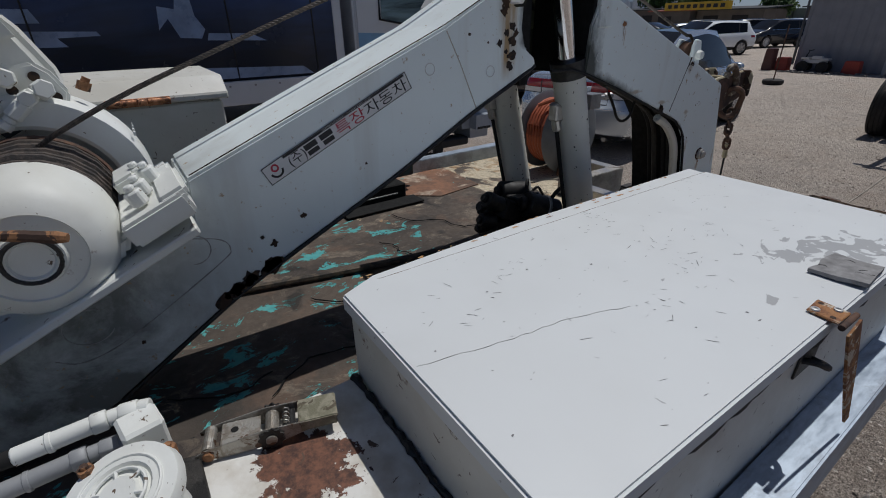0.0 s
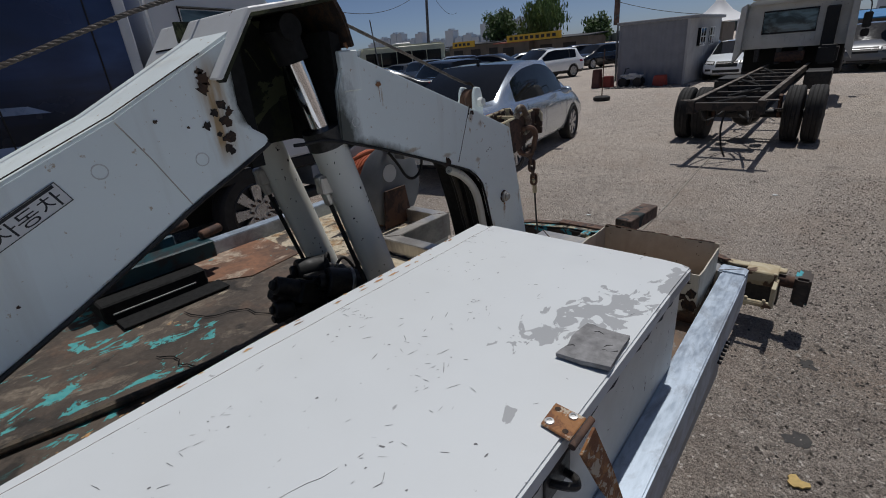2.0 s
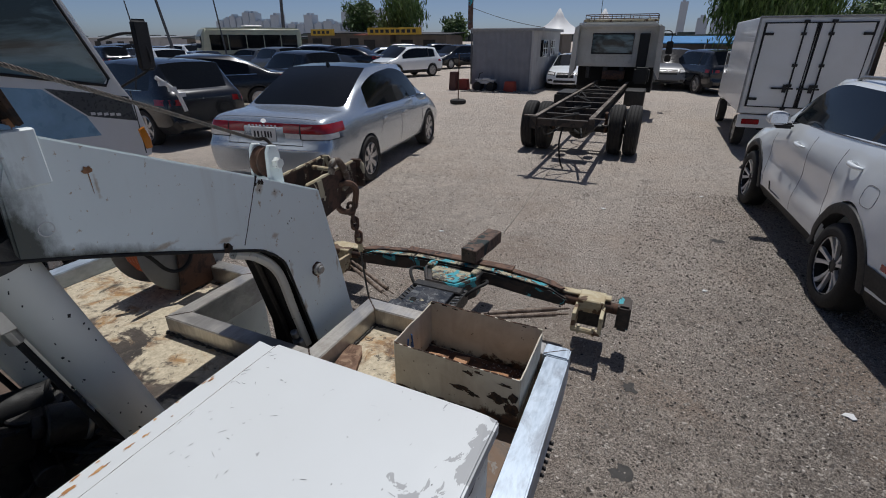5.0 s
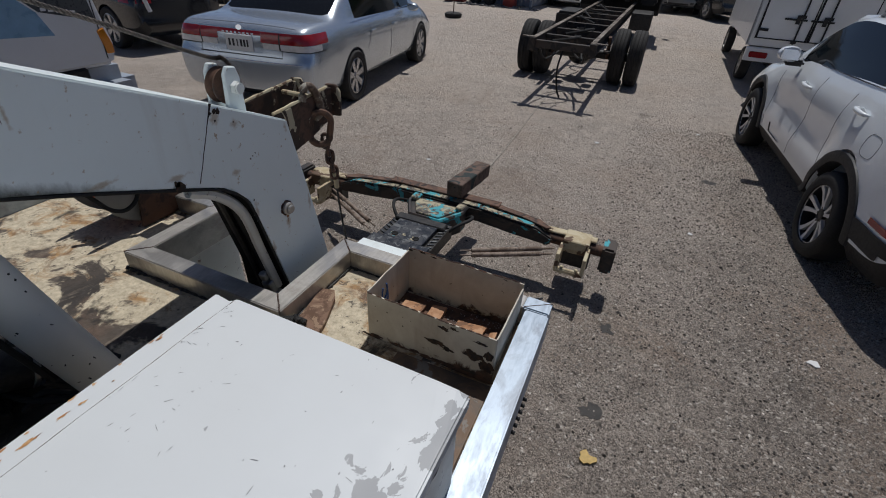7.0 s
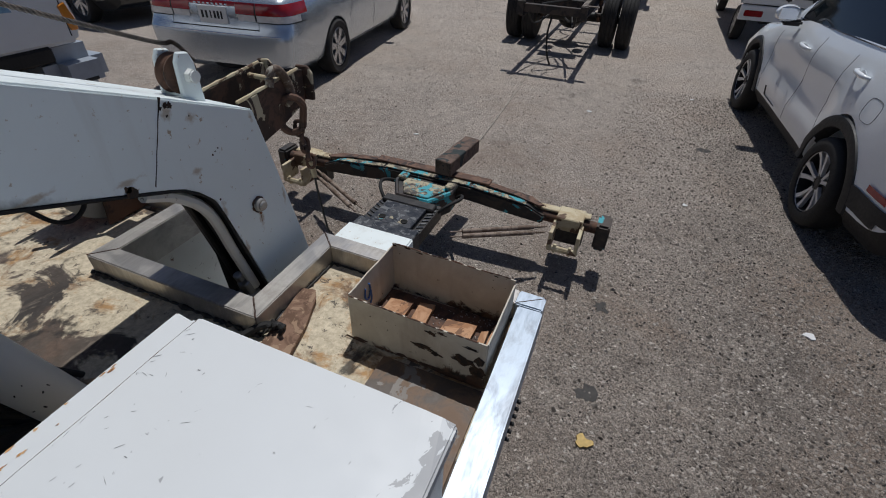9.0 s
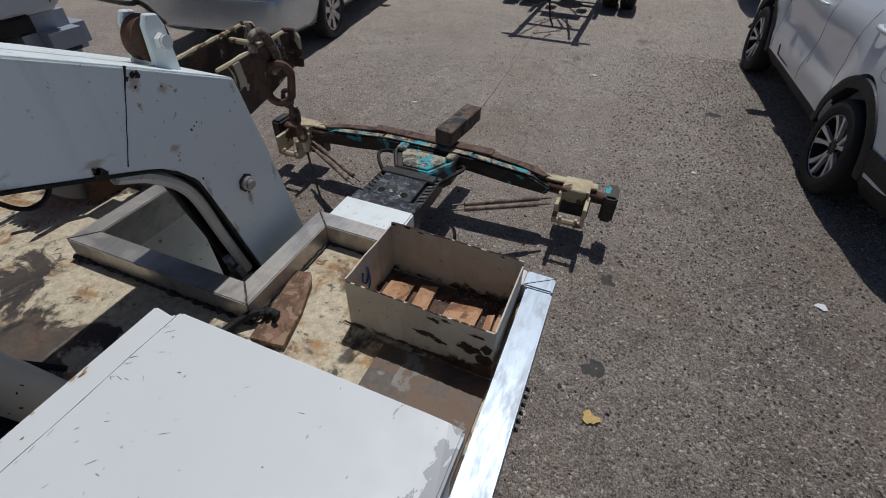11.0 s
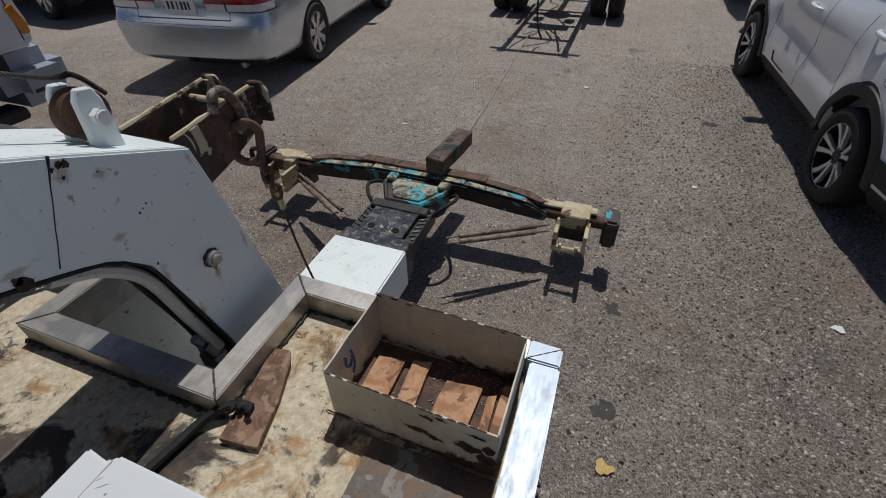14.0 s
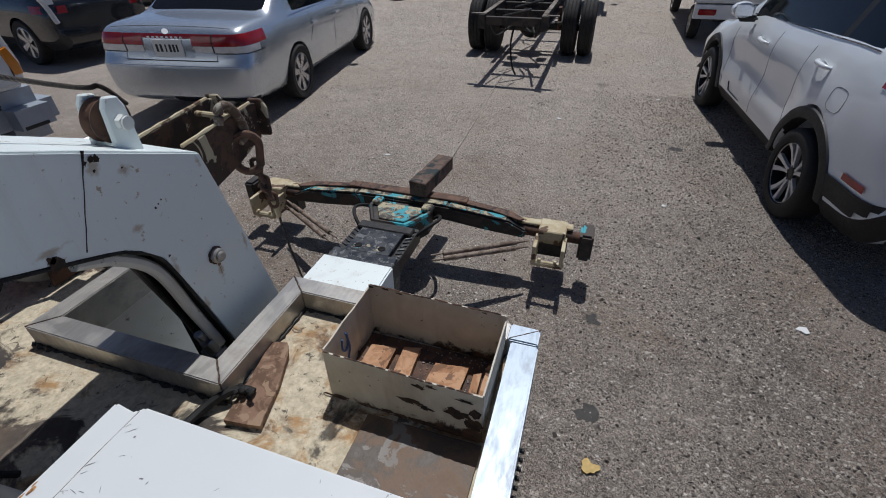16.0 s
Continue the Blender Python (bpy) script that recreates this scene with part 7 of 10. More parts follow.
rod(bm, (-1.02, 0.240, 1.716), (-1.02, 0.245, 1.724), 0.008, n=10)
part("rusty_bolt", bm, M_RUST, winch)
bm = B()
tube(bm, smooth_path([(-0.600, 0.06, 1.545), (-0.585, 0.100, 1.553), (-0.560, 0.173, 1.540)]), [0.005, 0.005, 0.005, 0.005, 0.005, 0.006, 0.008, 0.009, 0.009, 0.009, 0.0095, 0.010, 0.007], 8)
part("clutch_lever", bm, M_RUST, winch, "worn wooden grip on a steel lever", smooth=True)

# ---- winch cable ----
bm = B()
run = smooth_path([(-0.87, 0.085, 1.618), (-0.87, 0.122, 1.609), (-0.872, 0.172, 1.638), (-0.875, 0.282, 1.691), (-0.88, 0.42, 1.746), (-0.88, 0.76, 1.875), (-0.88, 1.22, 2.035), (-0.87, 1.46, 2.032), (-0.84, 1.80, 1.90), (-0.806, 2.10, 1.768), (-0.803, 2.16, 1.752), (-0.803, 2.205, 1.70)], 10)
strand = []
for k, (a, b) in enumerate(zip(run, run[1:])):
    for j in range(4):
        strand.append(a.lerp(b, j / 4))
fine_run = [a.lerp(b, j / 3) for a, b in zip(strand, strand[1:]) for j in range(3)]
rings = []
for k, p in enumerate(fine_run):
    d = (fine_run[min(k + 1, len(fine_run) - 1)] - fine_run[max(k - 1, 0)]).normalized()
    e = d.cross(Vector((1, 0, 0))).normalized()
    f = d.cross(e)
    rings.append([bm.verts.new(p + (e * math.cos(a) + f * math.sin(a)) * (0.0052 if q % 2 else 0.0042)) for q in range(12) for a in (q * math.pi / 6 + k * 0.33,)])
for a, b in zip(rings, rings[1:]):
    for q in range(12):
        bm.faces.new((a[q], a[(q + 1) % 12], b[(q + 1) % 12], b[q]))
tagged(part("winch_cable", bm, M_CABLE), "greasy brown steel winch cable running over the boom", "cable")

# ---- tow head at the boom's end ----
head = thing("towing_hitch", "rusty cream-edged steel towing hitch with shackle and chain", "towing hitch", at=(-0.86, 2.35, 1.45))
M_PLATE = rusty("hitch_plate", (0.045, 0.028, 0.020), (0.11, 0.062, 0.042), (0.46, 0.40, 0.28), 11, 0.85)
prof = [(2.235, 1.575), (2.275, 1.43), (2.42, 1.46), (2.545, 1.50), (2.55, 1.60), (2.53, 1.605), (2.40, 1.592), (2.27, 1.580)]
for x in (-0.755, -0.905):
    bm = B()
    slab(bm, prof, "x", x - 0.006, x + 0.006)
    soften(bm, 0.002)
    cheek = part("cheek_plate", bm, M_PLATE, head, "rust-brown plate with cream paint remnants")
    bm = B()
    tube(bm, [(x + 0.001 * math.sin(k * 1.9), 2.262 + 0.27 * k / 9, 1.583 + 0.023 * k / 9) for k in range(10)], [0.0055 + 0.0012 * math.sin(k * 2.7) for k in range(10)], 6)
    part("edge_strip", bm, M_CREAM, cheek, "cream painted edge")
part("cross_bar", boxes(((-0.898, 2.462, 1.576), (-0.763, 2.478, 1.590)), bevel=0.004), M_CREAM, head)
for x in (-0.755, -0.905):
    bm = B()
    slab(bm, [(x - 0.030, 1.50), (x + 0.034, 1.505), (x + 0.036, 1.59), (x + 0.020, 1.612), (x - 0.022, 1.610), (x - 0.030, 1.585)], "y", 2.551, 2.563)
    soften(bm, 0.003)
    part("end_plate", bm, M_PLATE, head, "upright end plate")
part("back_plate", boxes(((-0.898, 2.285, 1.43), (-0.763, 2.297, 1.55))), M_RUSTDARK, head)



M_SHACKLE = rusty("shackle_rust", (0.20, 0.155, 0.115), (0.10, 0.065, 0.045), (0.36, 0.33, 0.27), 30, 0.75)


def link(c, r, long, tilt, thick):
    """A chain link round c."""
    bm = B()
    pts = []
    for k in range(20):
        a = 2 * math.pi * k / 20
        p = Vector((r * math.cos(a), 0, r * math.sin(a) + math.copysign(long, math.sin(a))))
        pts.append(Vector(c) + Euler([radians(v) for v in tilt]).to_matrix() @ p)
    tube(bm, pts, thick, 8, closed=True)
    return bm


bm = B()
tube(bm, smooth_path([(-0.752, 2.395, 1.590), (-0.748, 2.405, 1.628), (-0.745, 2.435, 1.628), (-0.742, 2.462, 1.585), (-0.740, 2.468, 1.540), (-0.742, 2.440, 1.525)]), 0.0130, 10)
part("shackle", bm, M_SHACKLE, head, "bent shackle, pale paint worn to rust", smooth=True)
part("chain_ring", link((-0.735, 2.452, 1.487), 0.033, 0.026, (5, 8, 35), 0.0118), M_RUSTDARK, head, smooth=True)
for k in range(5):
    part("chain_link", link((-0.735, 2.472 + 0.0085 * k, 1.437 - 0.033 * k), 0.011, 0.012, (-12, 0, 35 + 90 * (k % 2)), 0.0068), M_RUSTDARK, head, smooth=True)
bm = B()
tube(bm, smooth_path([(-0.735, 2.505, 1.305), (-0.735, 2.512, 1.27), (-0.735, 2.515, 1.24)]), 0.010, 8)
part("chain_clasp", bm, M_CREAM, head, smooth=True)
bm = B()
tube(bm, smooth_path([(-0.735, 2.515, 1.245), (-0.735, 2.52, 1.18), (-0.735, 2.535, 1.066), (-0.73, 2.56, 0.90), (-0.72, 2.60, 0.72)]), 0.0042, 8)
part("tail_cord", bm, M_GREASE, head, smooth=True)

# ---- sticker on the boom ----
U = Vector((0, 0.343, 0.163)).normalized()
V = Vector((0, -U.z, U.y))
O = Vector((X1 + 0.0012, 0.505, 1.520))


def sticker_quad(bm, u0, v0, u1, v1, lift=0.0, skew=0.0):
    q = [O + U * u + V * (v + skew * u) + Vector((lift, 0, 0)) for u, v in ((u0, v0), (u1, v0), (u1, v1), (u0, v1))]
    a = [bm.verts.new(p) for p in q]
    b = [bm.verts.new(p + Vector((0.0006, 0, 0))) for p in q]
    for i in range(4):
        bm.faces.new((a[i], a[(i + 1) % 4], b[(i + 1) % 4], b[i]))
    bm.faces.new(b)
    bm.faces.new(a[::-1])


sticker = thing("sticker", "white company sticker with black and red marks on the boom", "sticker", at=tuple(O))
bm = B()
sticker_quad(bm, 0, 0, 0.380, 0.040)
part("sheet", bm, M_STICKER, sticker)
bm = B()
for q in ((0, 0, 0.380, 0.0014), (0, 0.0386, 0.380, 0.040), (0, 0, 0.0014, 0.040), (0.3786, 0, 0.380, 0.040)):
    sticker_quad(bm, *q, 0.0007)
part("border", bm, M_INK, sticker)
bm = B()
sticker_quad(bm, 0.050, 0.0330, 0.374, 0.0380, 0.0007)
part("top_band", bm, M_INK, sticker)
bm = B()
for k in range(16):
    a, b = 2 * math.pi * k / 16, 2 * math.pi * (k + 1) / 16
    for r0, r1 in ((0.0045, 0.0085),):
        q = [O + U * (0.025 + r * math.cos(t)) + V * (0.027 + r * math.sin(t)) + Vector((0.0012, 0, 0)) for t in (a, b) for r in (r0, r1)]
        vs = [bm.verts.new(p) for p in q]
        bm.faces.new((vs[0], vs[1], vs[3], vs[2]))
part("emblem_ring", bm, M_REDINK, sticker)
bm = B()
for k in range(10):
    a, b = math.pi * (1.05 + 0.9 * k / 10), math.pi * (1.05 + 0.9 * (k + 1) / 10)
    q = [O + U * (0.025 + r * math.cos(t)) + V * (0.021 + r * math.sin(t)) + Vector((0.0012, 0, 0)) for t in (a, b) for r in (0.011, 0.0155)]
    vs = [bm.verts.new(p) for p in q]
    bm.faces.new((vs[0], vs[1], vs[3], vs[2]))
part("emblem_arc", bm, M_INK, sticker)
for k in (1, 2):
    u = 0.058 + k * 0.0395
    bm = B()
    sticker_quad(bm, u, 0.0185, u + 0.031, 0.0305, 0.0007)
    sticker_quad(bm, u + 0.002, 0.0060, u + 0.029, 0.0160, 0.0007)
    part("bar_mark", bm, M_INK, sticker)


def lettering(words, u0, wide, v0, high, material):
    """Flat letters of the built-in font on the sticker, fitted to a width and a height."""
    curve = bpy.data.curves.new("letters", "FONT")
    curve.body = words
    ob = new("letters", curve)
    bpy.context.view_layer.update()
    flat = bpy.data.meshes.new_from_object(ob.evaluated_get(bpy.context.evaluated_depsgraph_get()))
    bpy.data.objects.remove(ob)
    bm = B()
    bm.from_mesh(flat)
    xs, ys = [v.co.x for v in bm.verts], [v.co.y for v in bm.verts]
    for v in bm.verts:
        p, q = (v.co.x - min(xs)) / (max(xs) - min(xs)), (v.co.y - min(ys)) / (max(ys) - min(ys))
        v.co = O + U * (u0 + wide * p) + V * (v0 + high * q) + Vector((0.0014, 0, 0))
    part("lettering", bm, material, sticker)


lettering("SPECIAL VEHICLE", 0.150, 0.130, 0.0344, 0.0025, M_STICKER)
lettering("(주)", 0.056, 0.040, 0.0030, 0.0295, M_INK)
lettering("특장", 0.1765, 0.076, 0.0040, 0.0275, M_REDINK)
lettering("자동차", 0.2555, 0.116, 0.0040, 0.0275, M_INK)

# ---- rust flakes and marks on the boom ----
def flake(bm, c, axis_u, axis_v, r, rnd, n=9, long=1.0):
    """A ragged flat chip round c."""
    vs = []
    for k in range(n):
        a = 2 * math.pi * k / n
        rr = r * (0.55 + 0.75 * rnd.random())
        vs.append(bm.verts.new(c + axis_u * rr * math.cos(a) * long + axis_v * rr * math.sin(a)))
    bm.faces.new(vs)


rs = random.Random(7)
bm = B()
EY, EZ = Vector((0, 1, 0)), Vector((0, 0, 1))
for y, z, r in ((1.123, 1.858, 0.020), (1.118, 1.838, 0.016), (1.147, 1.806, 0.014), (1.128, 1.790, 0.011), (1.148, 1.771, 0.015), (1.107, 1.768, 0.013), (1.148, 1.736, 0.017), (1.143, 1.714, 0.014), (1.128, 1.747, 0.010), (1.12, 1.872, 0.010), (1.16, 1.79, 0.012), (1.014, 1.79, 0.005), (1.071, 1.77, 0.004), (0.559, 1.441, 0.008), (0.487, 1.394, 0.010), (0.72, 1.53, 0.004), (0.466, 1.413, 0.006), (0.206, 1.255, 0.006), (1.862, 1.527, 0.017), (1.855, 1.537, 0.010), (2.07, 1.40, 0.004), (2.085, 1.52, 0.004), (2.095, 1.525, 0.003), (2.105, 1.53, 0.003), (2.002, 1.672, 0.010), (2.012, 1.669, 0.010), (1.988, 1.668, 0.006), (1.998, 1.649, 0.004), (2.052, 1.631, 0.0035)):
    flake(bm, Vector((X1 + 0.0012, y, z)), EY, EZ, r * 0.8, rs, 15)
for k in range(16):
    t = rs.random()
    flake(bm, Vector((X1 + 0.0012, 0.36 + 0.14 * t, 1.288 + 0.062 * t + 0.012 * rs.random())), EY, EZ, 0.010 + 0.008 * rs.random(), rs, 11)
tagged(part("paint_chip", bm, M_CHIP, boom, "dark rusty chips in the white paint"), kind="stuff")
bm = B()
for y, z, r, tail in ((1.591, 1.803, 0.009, 0.045), (2.19, 1.288, 0.006, 0.030), (1.50, 1.905, 0.009, 0.02)):
    flake(bm, Vector((X1 + 0.0016, y, z)), EY, EZ, r, rs, 12)
    vs = [bm.verts.new(Vector((X1 + 0.0014, y + a, z + b))) for a, b in ((-0.0012, 0), (0.0014, 0), (0.0006, -tail), (-0.0002, -tail * 1.05))]
    bm.faces.new(vs)
tagged(part("rust_run", bm, M_RUST, boom, "orange rust runs"), kind="stuff")
bm = B()
box(bm, (X1 - 0.012, 1.47, 1.795), (X1 + 0.006, 1.53, 1.893))
soften(bm, 0.003)
part("patch_plate", bm, M_BOOM, boom)

def ragged(bm, c, u, v, r, long, rnd, n=30):
    """A flat lobed patch round c."""
    seed = rnd.uniform(0, 90)
    vs = []
    for k in range(n):
        a = 2 * math.pi * k / n
        p = Vector((1.7 * math.cos(a) + seed, 1.7 * math.sin(a), 0))
        rr = r * max(0.25, 1 + 0.9 * noise.noise(p) + 0.5 * noise.noise(p * 3.1))
        vs.append(bm.verts.new(c + u * rr * math.cos(a) * long + v * rr * math.sin(a)))
    bmesh.ops.triangulate(bm, faces=[bm.faces.new(vs)])


# ---- lid details ----
rs = random.Random(5)
# Dark tube stands in for the shadowed gap under the lid.
bm = B()
tube(bm, [(0.1065 + rs.uniform(-0.001, 0.001), 0.545 + 0.02 * k, 1.3535 + rs.uniform(-0.001, 0.001)) for k in range(54)], [max(0.0015, rs.gauss(0.0042, 0.0014)) for k in range(54)], 6)
part("dark_joint", bm, M_GREASE, toolbox, "dark strip for the shadowed gap under the lid")
rs = random.Random(11)
bm = B()
EX = Vector((1, 0, 0))
knots = [(rs.uniform(-0.40, 0.07), rs.uniform(0.60, 1.66), rs.uniform(0.02, 0.06)) for k in range(15)]
for k in range(190):
    if k % 3:
        cx, cy, wide = knots[k % 15]
        x, y = min(0.09, max(-0.42, rs.gauss(cx, wide))), min(1.70, max(0.56, rs.gauss(cy, wide)))
    else:
        x, y = rs.uniform(-0.42, 0.09), rs.uniform(0.56, 1.70)
    a = rs.gauss(0.9, 0.75)
    u = Vector((math.cos(a), math.sin(a), 0))
    v = Vector((-u.y, u.x, 0))
    if rs.random() < 0.78:
        flake(bm, Vector((x, y, 1.3884)), u, v, rs.uniform(0.0003, 0.0007), rs, 8, rs.uniform(3, 22))
    else:
        flake(bm, Vector((x, y, 1.3884)), u, v, rs.uniform(0.0006, 0.0017), rs, 9, rs.uniform(1.0, 2.6))
tagged(part("scratch_mark", bm, plain("scratch_grey", (0.19, 0.19, 0.195), 0.6), lid, "dark grey scratches and chips"), kind="stuff")
bm = B()
crack = smooth_path([(-0.174, 0.531, 1.3883), (-0.148, 0.657, 1.3883), (-0.139, 0.717, 1.3883), (-0.13, 0.788, 1.3883), (-0.096, 0.90, 1.3883)], 6)
tube(bm, [p + Vector((0.0015 * math.sin(i * 1.7), 0.002 * math.cos(i * 2.3), 0)) for i, p in enumerate(crack)], [0.00022 + 0.00012 * (i % 3) for i in range(len(crack))], 4)
part("crack", bm, M_BLACK, lid)
bm = B()
tube(bm, [(-0.4255 + 0.0008 * math.sin(q * 1.3), 0.60 + q * 0.045, 1.3880) for q in range(26)], [0.0004 + 0.0003 * (q % 2) for q in range(26)], 4)
part("fold_line", bm, M_RUSTDARK, lid)
bm = B()
for k in range(26):
    y = rs.uniform(0.56, 1.60)
    edge = -0.472 + (0.0 if y > 1.0 else (1.0 - y) * 0.05)
    flake(bm, Vector((edge + 0.002 + 0.010 * rs.random() ** 2, y, 1.3884)), EY, EX, rs.uniform(0.0012, 0.0032), rs, 9, rs.uniform(1.0, 4.0))
for y, x, r, lg in ((1.425, -0.431, 0.006, 2.2), (1.395, -0.434, 0.006, 3.0), (1.345, -0.432, 0.007, 4.0), (1.30, -0.436, 0.008, 3.0), (1.25, -0.434, 0.006, 3.5), (1.475, -0.430, 0.003, 1.5), (1.18, -0.437, 0.006, 3.0), (1.08, -0.436, 0.005, 4.0), (0.97, -0.438, 0.006, 3.0), (0.85, -0.434, 0.004, 4.0)):
    ragged(bm, Vector((x - 0.016, y, 1.3885)), EY, EX, r * 0.42, lg * 1.2, rs)
tagged(part("edge_rust", bm, rusty("orange_rust", (0.42, 0.20, 0.07), (0.58, 0.36, 0.17), (0.16, 0.075, 0.035), 30, 0.8), lid, "orange rust along the folded edge"), kind="stuff")
bm = B()
slab(bm, [(0.023, 1.260), (0.027, 1.292), (0.022, 1.318), (0.026, 1.374), (0.060, 1.371), (0.104, 1.367), (0.107, 1.318), (0.110, 1.268), (0.066, 1.262)], "z", 1.3885, 1.3960)
bmesh.ops.subdivide_edges(bm, edges=[e for e in bm.edges if e.calc_length() > 0.02], cuts=2)
for v in bm.verts:
    v.co.z += 0.07 * max(0.0, v.co.x - 0.055) + 0.05 * max(0.0, 1.30 - v.co.y)
dent(bm, 0.0016, 60)
putty = tagged(part("loose_plate", bm, plain("primer_grey", (0.33, 0.325, 0.325), 0.75, 0, 0.3, 40, bump=0.2)), "loose cracked grey putty plate lying on the toolbox lid", "plate")
for pts in ([(0.058, 1.296), (0.066, 1.303), (0.074, 1.300), (0.084, 1.309), (0.094, 1.306), (0.104, 1.315)], [(0.028, 1.290), (0.036, 1.297), (0.041, 1.293)], [(0.048, 1.352), (0.056, 1.357), (0.066, 1.352)], [(0.080, 1.312), (0.083, 1.322), (0.091, 1.328)]):
    bm = B()
    tube(bm, [(x, y, 1.3962 + 0.07 * max(0.0, x - 0.055) + 0.05 * max(0.0, 1.30 - y)) for x, y in pts], [0.0007 + 0.0007 * (k % 2) for k in range(len(pts))], 5)
    part("crack", bm, M_BLACK, putty)
M_HASP = rusty("hasp_rust", (0.34, 0.155, 0.055), (0.20, 0.085, 0.040), (0.50, 0.42, 0.32), 38, 0.8)
bm = B()
slab(bm, [(0.075, 1.160), (0.123, 1.156), (0.122, 1.106), (0.077, 1.112)], "z", 1.3895, 1.3935)
soften(bm, 0.0015)
hasp = part("hasp", bm, M_HASP, toolbox, "rusty orange-brown hinged hasp plate")
for x, y, rivet in ((0.086, 1.121, 1), (0.108, 1.147, 1), (0.084, 1.149, 0), (0.111, 1.117, 0)):
    bm = B()
    if rivet:
        lathe(bm, [(0.0028, 0.0), (0.0068, 0.0), (0.0062, 0.0022), (0.0034, 0.0026), (0.0028, 0.0010)], Matrix.Translation((x, y, 1.3936)), 18)
        part("washer", bm, plain("zinc", (0.72, 0.71, 0.68), 0.35, 0.6, 0.1, 40), hasp, "bright steel washer", smooth=True)
        bm = B()
        rod(bm, (x, y, 1.3934), (x, y, 1.3942), 0.0032, n=10)
        part("hole", bm, M_SOOT_SHADE, hasp)
    else:
        rod(bm, (x, y, 1.3934), (x, y, 1.3940), 0.0042, n=12)
        part("hole", bm, M_CHIP, hasp)
bm = B()
rod(bm, (0.1285, 1.100, 1.3905), (0.1285, 1.160, 1.3905), 0.0050, n=12)
part("barrel", bm, M_RUSTDARK, hasp, smooth=True)
bm = B()
A, C = Vector((0.136, 1.125, 1.386)), Vector((0.160, 1.235, 1.150))
wv = Vector((0, 0.019, 0.008))
pts = [A - wv, A + wv, A.lerp(C, 0.45) + wv * 0.9, C + wv * 0.35, C - wv * 0.35, A.lerp(C, 0.45) - wv * 0.9]
lo = [bm.verts.new(p) for p in pts]
hi = [bm.verts.new(p + Vector((0.004, 0, 0.001))) for p in pts]
for i in range(6):
    bm.faces.new((lo[i], lo[(i + 1) % 6], hi[(i + 1) % 6], hi[i]))
bm.faces.new(hi)
bm.faces.new(lo[::-1])
bmesh.ops.recalc_face_normals(bm, faces=bm.faces[:])
strap = part("hasp_strap", bm, M_HASP, hasp)
bm = B()
tube(bm, smooth_path([(0.098, 1.095, 1.312), (0.120, 1.098, 1.318), (0.130, 1.115, 1.308), (0.118, 1.135, 1.298), (0.094, 1.138, 1.296)]), 0.006, 8)
part("staple", bm, M_GREASE, toolbox, "black steel staple", smooth=True)
part("staple_plate", boxes(((0.0985, 1.08, 1.28), (0.102, 1.155, 1.33)), bevel=0.001), M_GREASE, toolbox)

# ---- flaked paint on the tray ----
bm = B()
rs = random.Random(21)
WU = Vector((1, -0.031, 0))
FACE = lambda u, h: Vector((TX0 + (TX1 - TX0) * u, TY0 - 0.0027 - 0.012 * u, 1.051 + h))
BACK = lambda u, h: Vector((TX0 + 0.01 + (TX1 - TX0 - 0.02) * u, TY1 - 0.0029 - 0.012 * u, 1.051 + h))
for u, h, r, lg in ((0.56, 0.078, 0.008, 3.6), (0.66, 0.068, 0.007, 2.6), (0.62, 0.138, 0.007, 1.7), (0.70, 0.148, 0.004, 2.4), (0.86, 0.082, 0.014, 1.9), (0.95, 0.060, 0.020, 1.0), (0.96, 0.100, 0.014, 0.9), (0.90, 0.135, 0.004, 4.0), (0.30, 0.090, 0.002, 1.2), (0.17, 0.118, 0.002, 1.5)):
    ragged(bm, FACE(u, h), WU, EZ, r, lg, rs)
for k in range(5):
    ragged(bm, BACK(rs.random(), 0.166 + 0.006 * rs.random()), WU, EZ, rs.uniform(0.002, 0.004), rs.uniform(2, 5), rs, 16)
tagged(part("flaked_paint", bm, M_CHIP, tray, "dark rust where the cream paint flaked off"), kind="stuff")
bm = B()
for k in range(22):
    ragged(bm, FACE(rs.random(), 0.004 + 0.008 * rs.random()), WU, EZ, rs.uniform(0.003, 0.006), rs.uniform(2, 6), rs, 20)
tagged(part("edge_rust", bm, M_RUSTDARK, tray, "brown rust along the tray's lower seam"), kind="stuff")
bm = B()
for a, b, top in (((TX0, TY0 - 0.001), (TX1, TY0 - 0.013), TZ), ((TX0 + 0.004, TY1 - 0.001), (TX1, TY1 - 0.013), TZ + 0.012)):
    for k in range(16):
        p = Vector((*a, 0)).lerp(Vector((*b, 0)), (k + rs.random() * 0.6) / 17)
        p.z = top + 0.004 * noise.noise(Vector((p.x, p.y, 0)) * 14) + 0.0008
        q = p + WU * rs.uniform(0.016, 0.034)
        q.z = top + 0.004 * noise.noise(Vector((q.x, q.y, 0)) * 14) + 0.0008
        tube(bm, [p, p.lerp(q, 0.5), q], [0.0012, 0.0024, 0.0012], 5)
tagged(part("worn_edge", bm, M_RUSTDARK, tray, "bare rusty top edge"), kind="stuff")

# ---- loose things on the deck ----
def plank(name, corners, z0, z1, material, label, category="plank"):
    bm = B()
    slab(bm, corners, "z", z0, z1)
    bmesh.ops.subdivide_edges(bm, edges=bm.edges[:], cuts=2, use_grid_fill=True)
    dent(bm, 0.004, 12)
    return tagged(part(name, bm, material), label, category)


M_WOOD = rusty("reddish_wood", (0.50, 0.29, 0.165), (0.36, 0.185, 0.095), (0.20, 0.105, 0.06), 16, 0.85)
